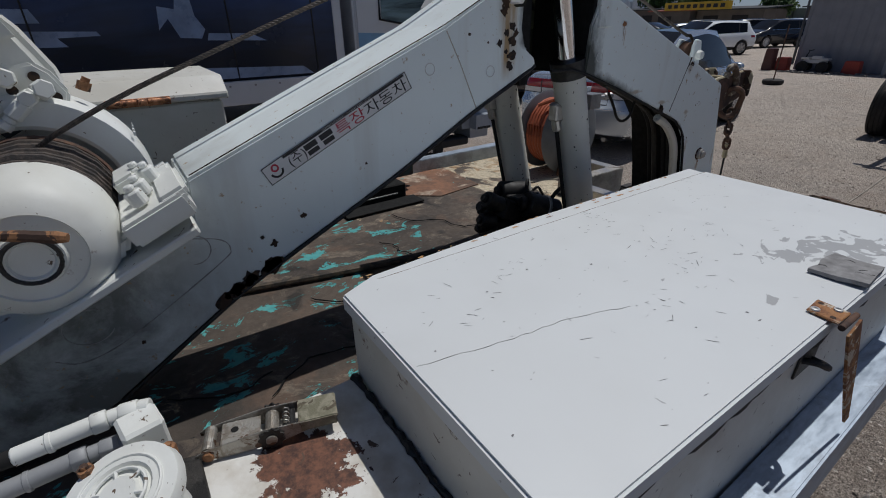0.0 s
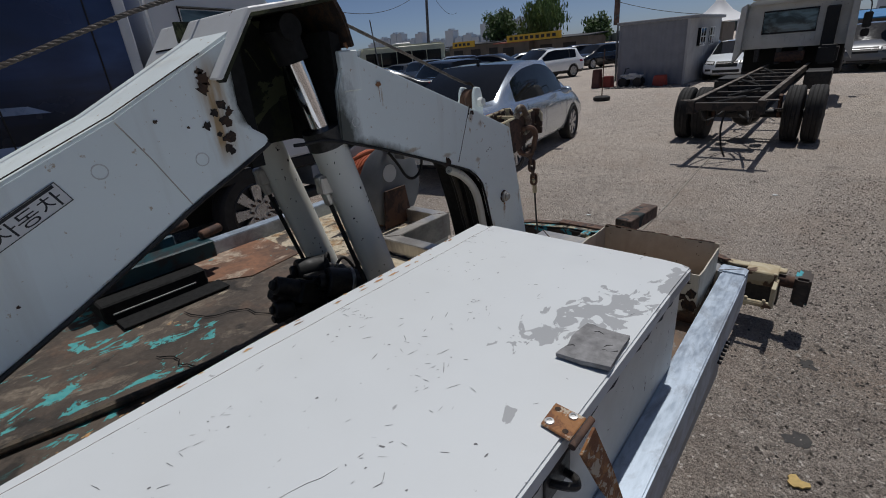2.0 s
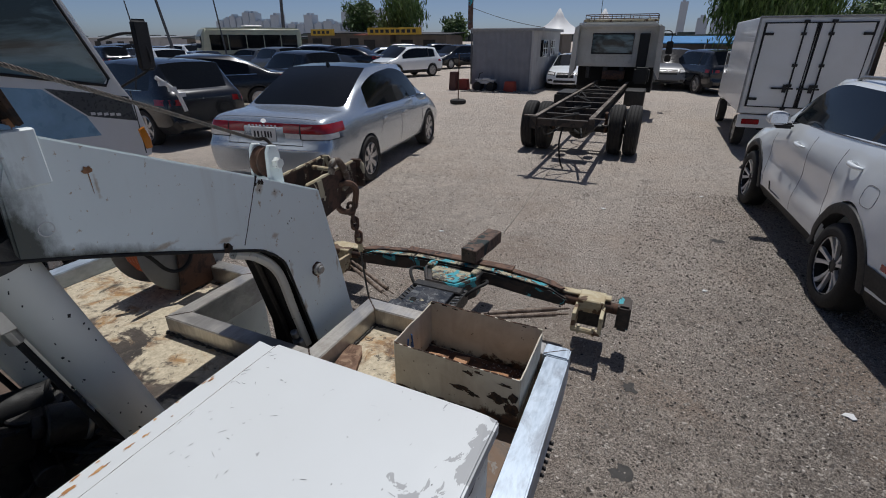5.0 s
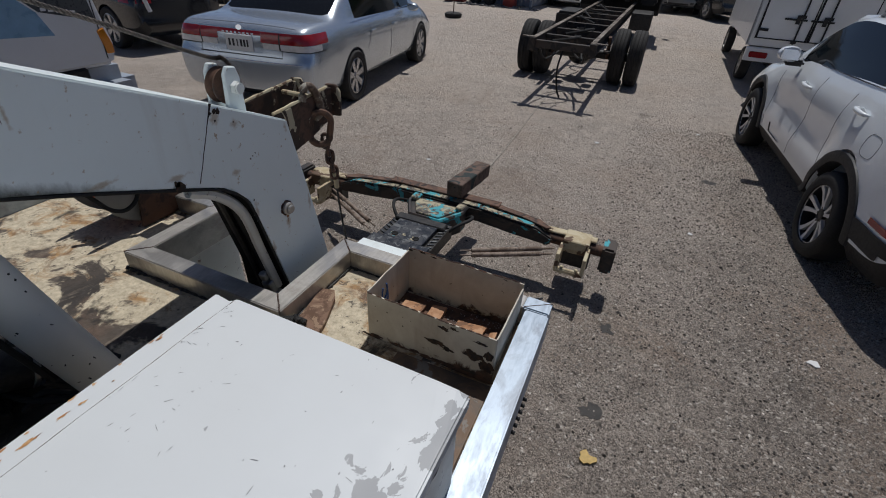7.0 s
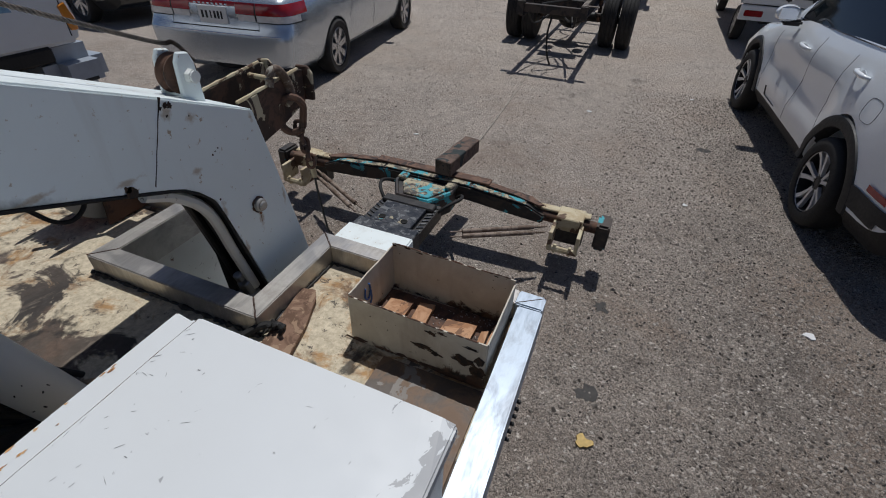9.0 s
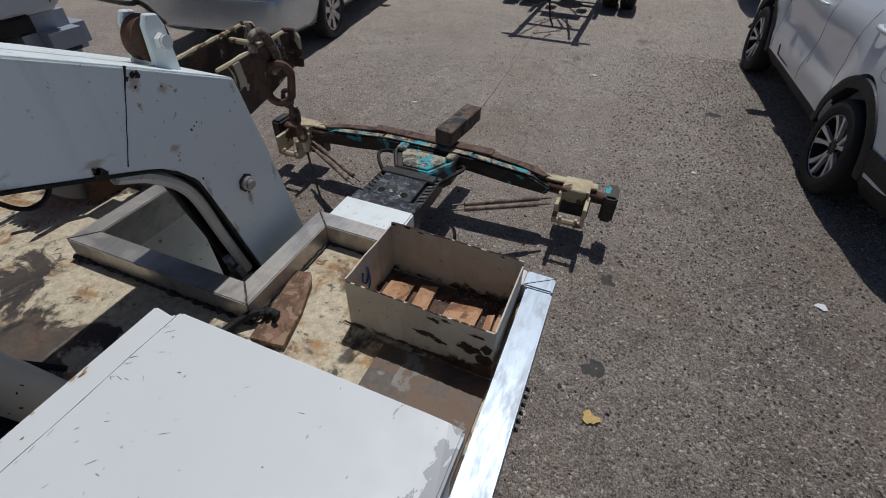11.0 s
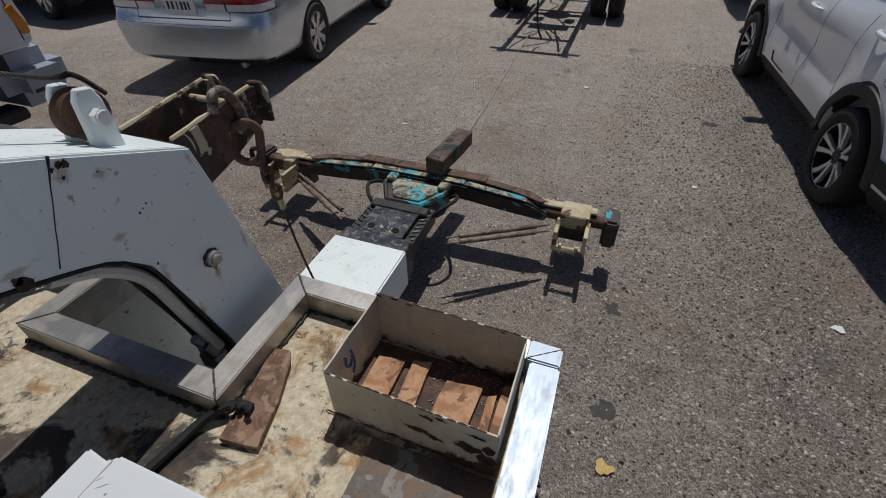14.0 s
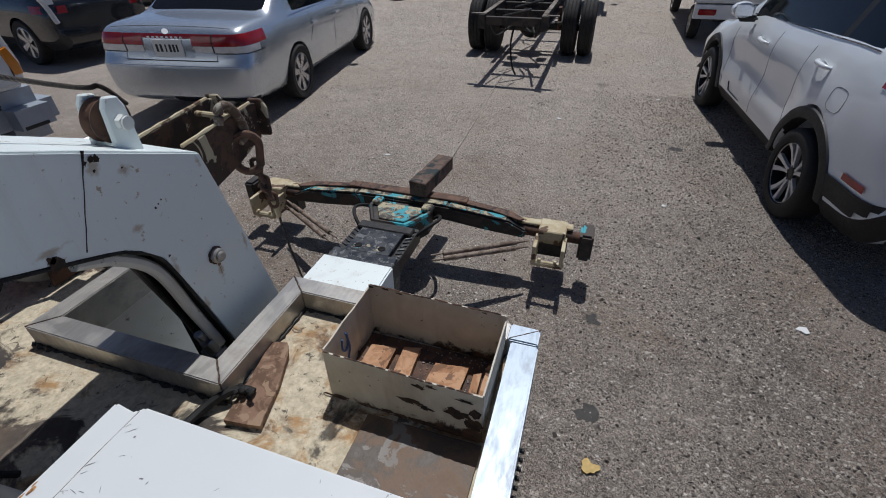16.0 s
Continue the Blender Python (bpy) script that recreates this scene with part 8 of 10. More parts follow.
M_PLANK = rusty("split_wood", (0.22, 0.13, 0.085), (0.13, 0.075, 0.048), (0.30, 0.20, 0.13), 20, 0.9)
plank("plank", [(-0.520, 1.905), (-0.425, 1.920), (-0.455, 2.03), (-0.490, 2.135), (-0.515, 2.165), (-0.560, 2.155)], 1.056, 1.070, M_PLANK, "split reddish wood plank lying on the deck")
for i, (x0, x1, y0, y1, rz) in enumerate(((-0.285, -0.215, 2.09, 2.24, 0.02), (-0.185, -0.140, 2.075, 2.255, -0.05), (-0.105, -0.015, 2.085, 2.23, 0.06), (0.012, 0.032, 2.075, 2.22, 0.0), (0.036, 0.060, 2.08, 2.26, 0.03))):
    plank("wood_offcut", [(x0, y0), (x1, y0 + rz * 0.1), (x1 + rz * 0.15, y1), (x0 + rz * 0.15, y1 - 0.01)], 1.060, 1.072 + 0.003 * (i % 2), M_WOOD, "short reddish wood offcut lying in the steel tray", "wood")
bm = B()
tube(bm, smooth_path([(TX0 + 0.0075, 2.13, 1.18), (TX0 + 0.0075, 2.125, 1.15), (TX0 + 0.0075, 2.14, 1.135), (TX0 + 0.0075, 2.155, 1.155), (TX0 + 0.0075, 2.15, 1.185), (TX0 + 0.0075, 2.158, 1.13), (TX0 + 0.0075, 2.145, 1.10)], 4), 0.0028, 5)
part("blue_scrawl", bm, plain("scrawl_blue", (0.03, 0.10, 0.28), 0.5), tray, "dark blue scrawled mark")
bm = B()
rs = random.Random(3)
for k in range(260):
    p = Vector((rs.uniform(TX0 + 0.01, TX1 - 0.01), rs.uniform(TY0 + 0.01, TY1 - 0.02), 1.058))
    bmesh.ops.create_icosphere(bm, subdivisions=1, radius=rs.uniform(0.001, 0.003), matrix=Matrix.Translation(p))
tagged(part("grit", bm, plain("pale_grit", (0.45, 0.40, 0.38), 0.8, 0, 0.3, 50)), "pale grit scattered in the steel tray", "grit", kind="stuff")
bm = B()
tube(bm, smooth_path([(-0.62, 1.76, 1.068), (-0.60, 1.86, 1.066), (-0.585, 1.92, 1.07), (-0.55, 1.965, 1.085), (-0.52, 1.985, 1.085), (-0.492, 1.990, 1.078)]), 0.011, 8)
for k in range(9):
    a = Vector((-0.535 + 0.055 * rs.random(), 1.965 + 0.03 * rs.random(), 1.075 + 0.025 * rs.random()))
    bmesh.ops.create_icosphere(bm, subdivisions=1, radius=0.008, matrix=Matrix.Translation(a))
tagged(part("cable_end", bm, M_RUBBER, smooth=True), "black cable with a frayed plug lying on the deck", "cable")
bm = B()
tube(bm, smooth_path([(-1.16, 0.36, 1.062), (-1.128, 0.494, 1.066), (-1.067, 0.756, 1.064), (-1.026, 0.951, 1.066), (-0.99, 1.20, 1.064), (-0.96, 1.42, 1.066)]), 0.0125, 8)
tagged(part("deck_hose", bm, rusty("dusty_hose", (0.10, 0.075, 0.05), (0.045, 0.038, 0.032), None, 20, 0.8), smooth=True), "dusty brown rubber hose lying along the deck", "hose")
part("deck_sheet", boxes(((-0.205, 1.735, 1.0505), (0.078, 2.035, 1.056)), bevel=0.001), rusty("brown_sheet", (0.075, 0.056, 0.042), (0.15, 0.092, 0.055), (0.20, 0.18, 0.16), 11, 0.6), truck, "dark steel sheet with scuffs")
n_ = Nodes("white_rust_sheet")
gap_ = n_.calc("SQRT", n_.calc("ADD", n_.calc("POWER", n_.calc("ABSOLUTE", n_.calc("DIVIDE", n_.calc("ADD", n_.axis("X"), 0.262), 0.100)), 2.0), n_.calc("POWER", n_.calc("ABSOLUTE", n_.calc("DIVIDE", n_.calc("SUBTRACT", n_.axis("Y"), 0.375), 0.080)), 2.0)))
spot = n_.ramp(n_.calc("ADD", gap_, n_.ramp(n_.noise(25, 8, 0.66, warp=0.4), 0.3, 0.7, -0.55, 0.55)), 0.86, 0.90, 1.0, 0.0)
white_ = n_.mix(n_.ramp(n_.noise(20, 5), 0.4, 0.7), (0.72, 0.71, 0.67), (0.52, 0.48, 0.41))
rust_ = n_.mix(n_.ramp(n_.noise(60, 5, 0.7), 0.40, 0.62), (0.060, 0.027, 0.019), (0.190, 0.080, 0.046))
n_.bump(n_.calc("SUBTRACT", n_.noise(90, 4), spot), 0.3, 0.0015)
M_SHEET = n_.done(n_.mix(n_.ramp(n_.noise(45, 4, 0.6, warp=0.5), 0.66, 0.69), n_.mix(spot, white_, rust_), (0.10, 0.06, 0.04)), 0.65)
locker = thing("low_locker", "low white steel locker with rust-eaten top beside the toolbox", "locker", at=(-0.16, 0.14, 1.05))
bm = B()
slab(bm, [(-0.384, -0.25), (0.06, -0.25), (0.06, 0.515), (-0.396, 0.518)], "z", 1.0505, 1.203)
soften(bm, 0.003)
part("body", bm, M_BOX, locker)
bm = B()
slab(bm, [(-0.388, -0.255), (0.062, -0.255), (0.062, 0.519), (-0.402, 0.522)], "z", 1.2035, 1.2096)
soften(bm, 0.0015)
part("top_sheet", bm, M_SHEET, locker, "white painted sheet with a brown rust patch")
rs = random.Random(31)
bm = B()
tube(bm, [(-0.402 + 0.0125 * k, 0.5255 + rs.uniform(-0.002, 0.002), 1.2095 + rs.uniform(-0.002, 0.002)) for k in range(38)], [max(0.002, rs.gauss(0.0055, 0.0022)) for k in range(38)], 6)
part("grime_bead", bm, M_GREASE, locker, "black dirt packed in the joint")
n_ = Nodes("flaked_board")
bd_ = n_.mix(n_.ramp(n_.noise(5, 7, 0.65, warp=0.6), 0.40, 0.62), (0.125, 0.075, 0.050), (0.270, 0.130, 0.072))
bd_ = n_.mix(n_.ramp(n_.noise(6, 8, 0.68, stretch=(1, 0.5, 1), warp=0.9), 0.52, 0.57), bd_, n_.mix(n_.ramp(n_.noise(24, 5), 0.4, 0.6), (0.50, 0.40, 0.30), (0.30, 0.21, 0.15)))
bd_ = n_.mix(n_.ramp(n_.noise(6.2, 8, 0.68, warp=0.8), 0.635, 0.65), bd_, (0.10, 0.33, 0.32))
n_.bump(n_.noise(30, 6, 0.7), 0.5, 0.003)
M_BOARD = n_.done(n_.mix(n_.ramp(n_.noise(45, 5, 0.7), 0.45, 0.75, 0.0, 0.5), bd_, (0.04, 0.03, 0.025)), 0.75)
for pts in ([(-1.45, 1.16), (-1.33, 1.20), (-1.27, 1.30), (-1.16, 1.33), (-1.12, 1.42)], [(-1.22, 0.98), (-1.16, 1.02), (-1.10, 1.015), (-1.02, 1.06)], [(-0.98, 0.62), (-0.90, 0.70), (-0.86, 0.84), (-0.78, 0.88)], [(-0.62, 0.40), (-0.70, 0.52), (-0.68, 0.66), (-0.76, 0.72)], [(-0.75, 0.20), (-0.68, 0.33), (-0.71, 0.43)]):
    bm = B()
    tube(bm, [(p.x + 0.004 * math.sin(i * 2.1), p.y + 0.004 * math.cos(i * 1.7), 1.0565) for i, p in enumerate(smooth_path([(*q, 0) for q in pts], 5))], [0.0012 + 0.0012 * abs(math.sin(i * 0.9)) for i in range(5 * (len(pts) - 1) + 1)], 5)
    part("deck_crack", bm, M_SOOT_SHADE, truck)
bm = B()
slab(bm, [(-1.925, 1.30), (-1.66, 1.31), (-1.52, 1.48), (-1.56, 1.74), (-1.925, 1.76)], "z", 1.0505, 1.055)
dent(bm, 0.004, 5)
part("deck_sheet", bm, M_BOARD, truck, "orange-brown board with worn paint")

# ---- valve block under the cylinders ----
valve = thing("valve_block", "oily black hydraulic valve block with hoses on the deck", "valve", at=(-0.98, 1.42, 1.05))
part("block", boxes(((-1.04, 1.33, 1.055), (-0.93, 1.46, 1.15)), bevel=0.006), M_GREASE, valve)
part("block", boxes(((-1.02, 1.46, 1.055), (-0.92, 1.58, 1.19)), bevel=0.01), M_GREASE, valve)
for a, b, r in (((-0.98, 1.30, 1.20), (-0.98, 1.40, 1.13), 0.03), ((-0.93, 1.42, 1.10), (-0.86, 1.40, 1.10), 0.028), ((-0.95, 1.52, 1.20), (-0.86, 1.54, 1.14), 0.034), ((-0.98, 1.28, 1.12), (-0.98, 1.34, 1.12), 0.02)):
    bm = B()
    rod(bm, a, b, r, n=14)
    rod(bm, Vector(a).lerp(Vector(b), -0.15), a, r * 0.7, n=8)
    soften(bm, 0.003)
    part("solenoid", bm, M_GREASE, valve)
for pts in ([(-0.97, 1.35, 1.15), (-0.985, 1.345, 1.21), (-1.0, 1.38, 1.225), (-1.0, 1.42, 1.16)], [(-0.90, 1.52, 1.15), (-0.86, 1.58, 1.25), (-0.85, 1.60, 1.18), (-0.84, 1.66, 1.08)], [(-0.92, 1.45, 1.12), (-0.80, 1.47, 1.14), (-0.74, 1.56, 1.10)]):
    bm = B()
    tube(bm, smooth_path(pts), 0.008, 8)
    part("hose", bm, M_RUBBER, valve, smooth=True)

for a, b, r, mat in (((-0.95, 1.29, 1.245), (-0.94, 1.36, 1.205), 0.030, M_GREASE), ((-0.955, 1.27, 1.165), (-0.945, 1.33, 1.15), 0.026, M_GREASE), ((-0.90, 1.44, 1.205), (-0.86, 1.56, 1.160), 0.048, M_GREASE), ((-1.00, 1.40, 1.235), (-0.97, 1.50, 1.225), 0.040, M_BLACK), ((-0.985, 1.455, 1.10), (-0.965, 1.455, 1.235), 0.060, M_GREASE)):
    bm = B()
    rod(bm, a, b, r, n=18)
    v_ = Vector(b) - Vector(a)
    rod(bm, Vector(a) - v_ * 0.18, a, r * 0.6, n=6)
    soften(bm, 0.004)
    part("solenoid", bm, mat, valve, smooth=True)
bm = B()
cube(bm, (-0.935, 1.385, 1.185), (0.055, 0.085, 0.075), Euler((-0.5, 0, 0.1)).to_matrix())
soften(bm, 0.006)
part("coil_cover", bm, M_BLACK, valve)
# Bright band added to give the black drum its pale glint.
bm = B()
lathe(bm, [(0.050, -0.006), (0.0525, -0.004), (0.0525, 0.004), (0.050, 0.006)], Matrix.Translation((-0.876, 1.512, 1.178)) @ Vector((0.04, 0.12, -0.045)).to_track_quat("Z", "Y").to_matrix().to_4x4(), 24)
part("glint_band", bm, M_STEEL, valve, "bright steel band added for a pale glint", smooth=True)
rs = random.Random(77)
for k in range(6):
    bm = B()
    p = Vector((-0.96 + rs.uniform(-0.05, 0.07), 1.44 + rs.uniform(-0.06, 0.10), 1.20 + rs.uniform(-0.03, 0.03)))
    tube(bm, smooth_path([p, p + Vector((rs.uniform(-0.03, 0.03), rs.uniform(-0.05, 0.05), 0.05)), p + Vector((rs.uniform(-0.05, 0.05), rs.uniform(-0.09, 0.09), -0.05)), p + Vector((rs.uniform(-0.08, 0.08), rs.uniform(-0.12, 0.12), -0.13))]), 0.0055, 7)
    part("hose", bm, M_RUBBER, valve, smooth=True)

# ---- far stowage: bracket, reel and white box ----
br = thing("dolly_bracket", "dark teal steel bracket standing on the deck", "bracket", at=(-1.72, 1.2, 1.05))
part("arm", boxes(((-1.80, 0.92, 1.13), (-1.69, 1.43, 1.205)), bevel=0.006), rusty("dark_teal", (0.012, 0.055, 0.065), (0.03, 0.03, 0.03), None, 8, 0.5), br)
part("foot", boxes(((-1.82, 0.95, 1.056), (-1.60, 1.33, 1.13)), bevel=0.006), M_SOOT_SHADE, br)
part("cheek", boxes(((-1.86, 0.92, 1.13), (-1.81, 1.32, 1.245)), bevel=0.006), rusty("blue_teal", (0.010, 0.070, 0.105), (0.02, 0.03, 0.035), None, 10, 0.5), br, "blue-teal cheek plate")
part("slot_bar", boxes(((-1.60, 0.98, 1.085), (-1.594, 1.28, 1.091)), bevel=0.001), M_STEEL, br)
part("lip", boxes(((-1.60, 0.98, 1.056), (-1.50, 1.37, 1.064)), bevel=0.002), M_SOOT_SHADE, br)
bm = B()
rod(bm, (-1.745, 1.40, 1.225), (-1.765, 1.50, 1.230), 0.020, n=14)
soften(bm, 0.004)
part("roller", bm, M_RUSTDARK, br, smooth=True)
bm = B()
rod(bm, (-1.84, 1.30, 1.262), (-1.86, 1.40, 1.265), 0.020, n=14)
soften(bm, 0.004)
part("roller", bm, M_RUSTDARK, br, smooth=True)

reel = thing("hose_reel", "grey steel air hose reel with orange hose on a rusty stand", "hose reel", at=(-1.5, 2.25, 1.05))
for x in (-1.60, -1.425):
    bm = B()
    lathe(bm, [(0.02, -0.004), (0.20, -0.006), (0.212, 0.0), (0.20, 0.006), (0.02, 0.004)], Matrix.Translation((x, 2.255, 1.265)) @ AXX, 40)
    disc = part("disc", bm, plain("reel_grey", (0.25, 0.26, 0.27), 0.5, 0.2, 0.15, 10), reel, smooth=True)
bm = B()
lathe(bm, [(0.02, 0.0), (0.045, 0.0), (0.045, 0.003), (0.02, 0.003)], Matrix.Translation((-1.419, 2.25, 1.33)) @ AXX, 24)
part("badge", bm, M_STICKER, disc)
bm = B()
coil = [(-1.585 + 0.145 * ((k / 20) % 7) / 7, 2.255 + (0.13 + 0.012 * (k // 140)) * math.cos(2 * math.pi * k / 20), 1.265 + (0.13 + 0.012 * (k // 140)) * math.sin(2 * math.pi * k / 20)) for k in range(20 * 28)]
tube(bm, coil, 0.010, 6)
part("hose", bm, plain("orange_hose", (0.55, 0.14, 0.06), 0.5, 0, 0.2, 12), reel, "orange-red air hose", smooth=True)
bm = B()
slab(bm, [(2.16, 1.056), (2.36, 1.056), (2.33, 1.25), (2.19, 1.25)], "x", -1.41, -1.40)
part("stand", bm, M_RUSTDARK, reel, "rusty stand")
bm = B()
box(bm, (-1.40, 2.28, 1.40), (-1.33, 2.36, 1.475))
rod(bm, (-1.36, 2.30, 1.45), (-1.34, 2.46, 1.455), 0.012, n=10)
rod(bm, (-1.35, 2.40, 1.453), (-1.34, 2.45, 1.455), 0.019, n=6)
soften(bm, 0.003)
part("swivel", bm, M_STEEL, reel)
bm = B()
tube(bm, smooth_path([(-1.52, 2.10, 1.42), (-1.45, 2.20, 1.455), (-1.36, 2.32, 1.452)]), 0.010, 8)
part("hose_end", bm, plain("orange_hose_end", (0.55, 0.14, 0.06), 0.5), reel, smooth=True)

fb = thing("toolbox", "white steel toolbox with peaked lid and rusty hinge", "toolbox", at=(-1.66, 0.2, 1.05))
part("body", boxes(((-1.88, -0.35, 1.051), (-1.45, 0.575, 1.602)), bevel=0.006), M_BOX, fb)
bm = B()
slab(bm, [(-1.90, 1.606), (-1.44, 1.606), (-1.44, 1.625), (-1.50, 1.675), (-1.90, 1.68)], "y", -0.37, 0.595)
soften(bm, 0.004)
part("lid", bm, M_BOX, fb)
M_COPPER = rusty("copper_rust", (0.62, 0.30, 0.16), (0.36, 0.15, 0.07), (0.16, 0.07, 0.04), 30, 0.4, 0.5)
part("hinge_leaf", boxes(((-1.4405, 0.255, 1.604), (-1.437, 0.425, 1.628)), bevel=0.001), M_COPPER, fb, "rusty hinge leaf")
for a, b, r in ((0.262, 0.335, 0.0085), (0.337, 0.362, 0.011), (0.364, 0.425, 0.0085)):
    bm = B()
    rod(bm, (-1.432, a, 1.617), (-1.432, b, 1.617), r, n=14)
    soften(bm, 0.002)
    part("hinge_barrel", bm, M_COPPER, fb, "copper-brown hinge barrel", smooth=True)

# ---- pump beside the toolbox ----
KL = 0.80  # pump and buckle, scaled about the camera's eye to fit the view, on the locker
pump = thing("hydraulic_pump", "white painted hydraulic pump with hose fittings on the low locker", "pump", at=(-0.45, 0.12, 1.05))
pump.location, pump.scale = (-0.306, 0.153, 1.203), (KL, KL, KL)
bm = B()
lathe(bm, [(0.02, -0.10), (0.06, -0.10), (0.062, -0.02), (0.085, -0.015), (0.09, 0.0), (0.085, 0.016), (0.05, 0.02), (0.045, 0.014), (0.03, 0.014), (0.026, 0.022), (0.01, 0.022)], Matrix.Translation((-0.405, 0.135, 1.165)) @ Euler((radians(12), radians(10), 0)).to_matrix().to_4x4(), 32)
part("housing", bm, M_WINCH, pump, smooth=True)
for a in (0.6, 2.1, 3.7, 5.2):
    bm = B()
    p = Vector((-0.405 + 0.082 * math.cos(a), 0.135 + 0.082 * math.sin(a), 1.165))
    rod(bm, p, p + Vector((0, 0, 0.028)), 0.012, n=6)
    rod(bm, p + Vector((0, 0, 0.028)), p + Vector((0, 0, 0.034)), 0.006, n=8)
    part("bolt", bm, M_RUST, pump)
bm = B()
cube(bm, (-0.535, 0.17, 1.165), (0.066, 0.066, 0.070), Euler((0, 0, 0.2)).to_matrix())
soften(bm, 0.006)
part("manifold", bm, M_WINCH, pump)
for z, y0, mat in ((1.190, 0.16, M_WINCH), (1.150, 0.12, M_GREY)):
    bm = B()
    x = -0.580 if z > 1.17 else -0.555
    rod(bm, (x, y0 - 0.17, z - 0.006), (x, y0 - 0.055, z), 0.0160, n=16)
    rod(bm, (x, y0 - 0.125, z - 0.004), (x, y0 - 0.115, z - 0.004), 0.0180, n=16)
    rod(bm, (x, y0 - 0.060, z), (x, y0 - 0.036, z), 0.0205, n=6)
    rod(bm, (x, y0 - 0.036, z), (x, y0 - 0.016, z), 0.0150, n=16)
    rod(bm, (x, y0 - 0.018, z), (x + 0.004, y0 + 0.012, z), 0.0200, n=6)
    rod(bm, (x + 0.004, y0 + 0.012, z), (x + 0.010, y0 + 0.030, z), 0.0165, n=14)
    soften(bm, 0.002)
    part("hose_fitting", bm, mat, pump, smooth=True)
    bm = B()
    tube(bm, smooth_path([(x, y0 - 0.165, z - 0.006), (x - 0.02, y0 - 0.26, z - 0.02), (x - 0.07, y0 - 0.36, z - 0.07)]), 0.0150, 10)
    part("hose", bm, M_RUBBER, pump, smooth=True)
bm = B()
PM = Matrix.Translation((-0.405, 0.135, 1.165)) @ Euler((radians(12), radians(10), 0)).to_matrix().to_4x4()
for r in (0.014, 0.040, 0.062):
    tube(bm, [PM @ Vector((r * math.cos(k * math.pi / 14), r * math.sin(k * math.pi / 14), 0.019)) for k in range(28)], 0.0028, 6, closed=True)
for k in range(6):
    a = k * math.pi / 3
    tube(bm, [PM @ Vector((r * math.cos(a), r * math.sin(a), 0.019)) for r in (0.014, 0.040)], 0.0030, 6)
part("cover_ribs", bm, M_WINCH, pump, "raised ribs of the cover")
part("foot", boxes(((-0.58, 0.04, 1.0585), (-0.33, 0.24, 1.075)), bevel=0.003), M_GREASE, pump)

# ---- ratchet strap ----
rat = thing("ratchet_buckle", "worn steel ratchet strap buckle lying on the low locker", "ratchet", at=(-0.49, 0.38, 1.058))
rat.location, rat.scale = (-0.338, 0.361, 1.2096), (KL, KL, KL)
M_BUCKLE = rusty("buckle_steel", (0.42, 0.40, 0.36), (0.27, 0.24, 0.20), (0.14, 0.085, 0.055), 28, 0.42, 0.6)
RM = pose(-0.508, 0.375, 1.083, 0, 0, 73.5)


def rpart(name, fn, mat, label=""):
    bm = B()
    fn(bm)
    bmesh.ops.transform(bm, matrix=RM, verts=bm.verts[:])
    return part(name, bm, mat, rat, label)


for s in (-1, 1):
    rpart("side_plate", lambda bm: (slab(bm, [(-0.14, -0.016), (-0.125, -0.022), (0.01, -0.020), (0.07, -0.004), (0.065, 0.020), (-0.01, 0.022), (-0.125, 0.004), (-0.14, -0.004)], "y", s * 0.031 - 0.0015, s * 0.031 + 0.0015), soften(bm, 0.001)), M_BUCKLE)
    rpart("ratchet_wheel", lambda bm: [slab(bm, [((0.026 if k % 2 else 0.021) * math.cos(k * math.pi / 11), (0.026 if k % 2 else 0.021) * math.sin(k * math.pi / 11)) for k in range(22)], "y", s * 0.036 - 0.002, s * 0.036 + 0.002)], M_GREASE, "black toothed wheel")
    rpart("axle_cap", lambda bm: (rod(bm, (0.0, s * 0.038, 0.0), (0.0, s * 0.043, 0.0), 0.011, n=16), soften(bm, 0.001)), M_BUCKLE)
    rpart("rivet", lambda bm: (rod(bm, (-0.118, s * 0.033, -0.010), (-0.118, s * 0.038, -0.010), 0.011, n=14), soften(bm, 0.002)), M_RUST)
rpart("spool", lambda bm: rod(bm, (0.0, -0.03, 0), (0.0, 0.03, 0), 0.014, n=16), M_BUCKLE)
rpart("roller", lambda bm: rod(bm, (-0.118, -0.03, -0.004), (-0.118, 0.03, -0.004), 0.012, n=16), M_BUCKLE)
rpart("slotted_plate", lambda bm: (cube(bm, (-0.058, 0, 0.006), (0.074, 0.056, 0.003)), soften(bm, 0.001)), M_BUCKLE, "bright worn steel plate")
rpart("hole", lambda bm: rod(bm, (-0.070, 0.004, 0.0070), (-0.070, 0.004, 0.0082), 0.0075, n=14), M_SOOT_SHADE)
rpart("spring", lambda bm: tube(bm, [(0.030 + 0.006 * math.cos(k * 0.9), -0.020 + 0.0016 * k, 0.016 + 0.006 * math.sin(k * 0.9)) for k in range(26)], 0.0016, 5), M_BUCKLE)
rpart("pawl", lambda bm: (cube(bm, (0.034, 0, 0.006), (0.026, 0.052, 0.005)), soften(bm, 0.001)), M_GREASE)
rpart("handle", lambda bm: (cube(bm, (0.092, 0, 0.016), (0.078, 0.066, 0.010)), cube(bm, (0.092, -0.031, 0.006), (0.074, 0.004, 0.022)), soften(bm, 0.004, 2)), rusty("olive_handle", (0.20, 0.19, 0.13), (0.30, 0.28, 0.21), (0.11, 0.09, 0.06), 25, 0.45, 0.3), "worn olive pressed steel grip")
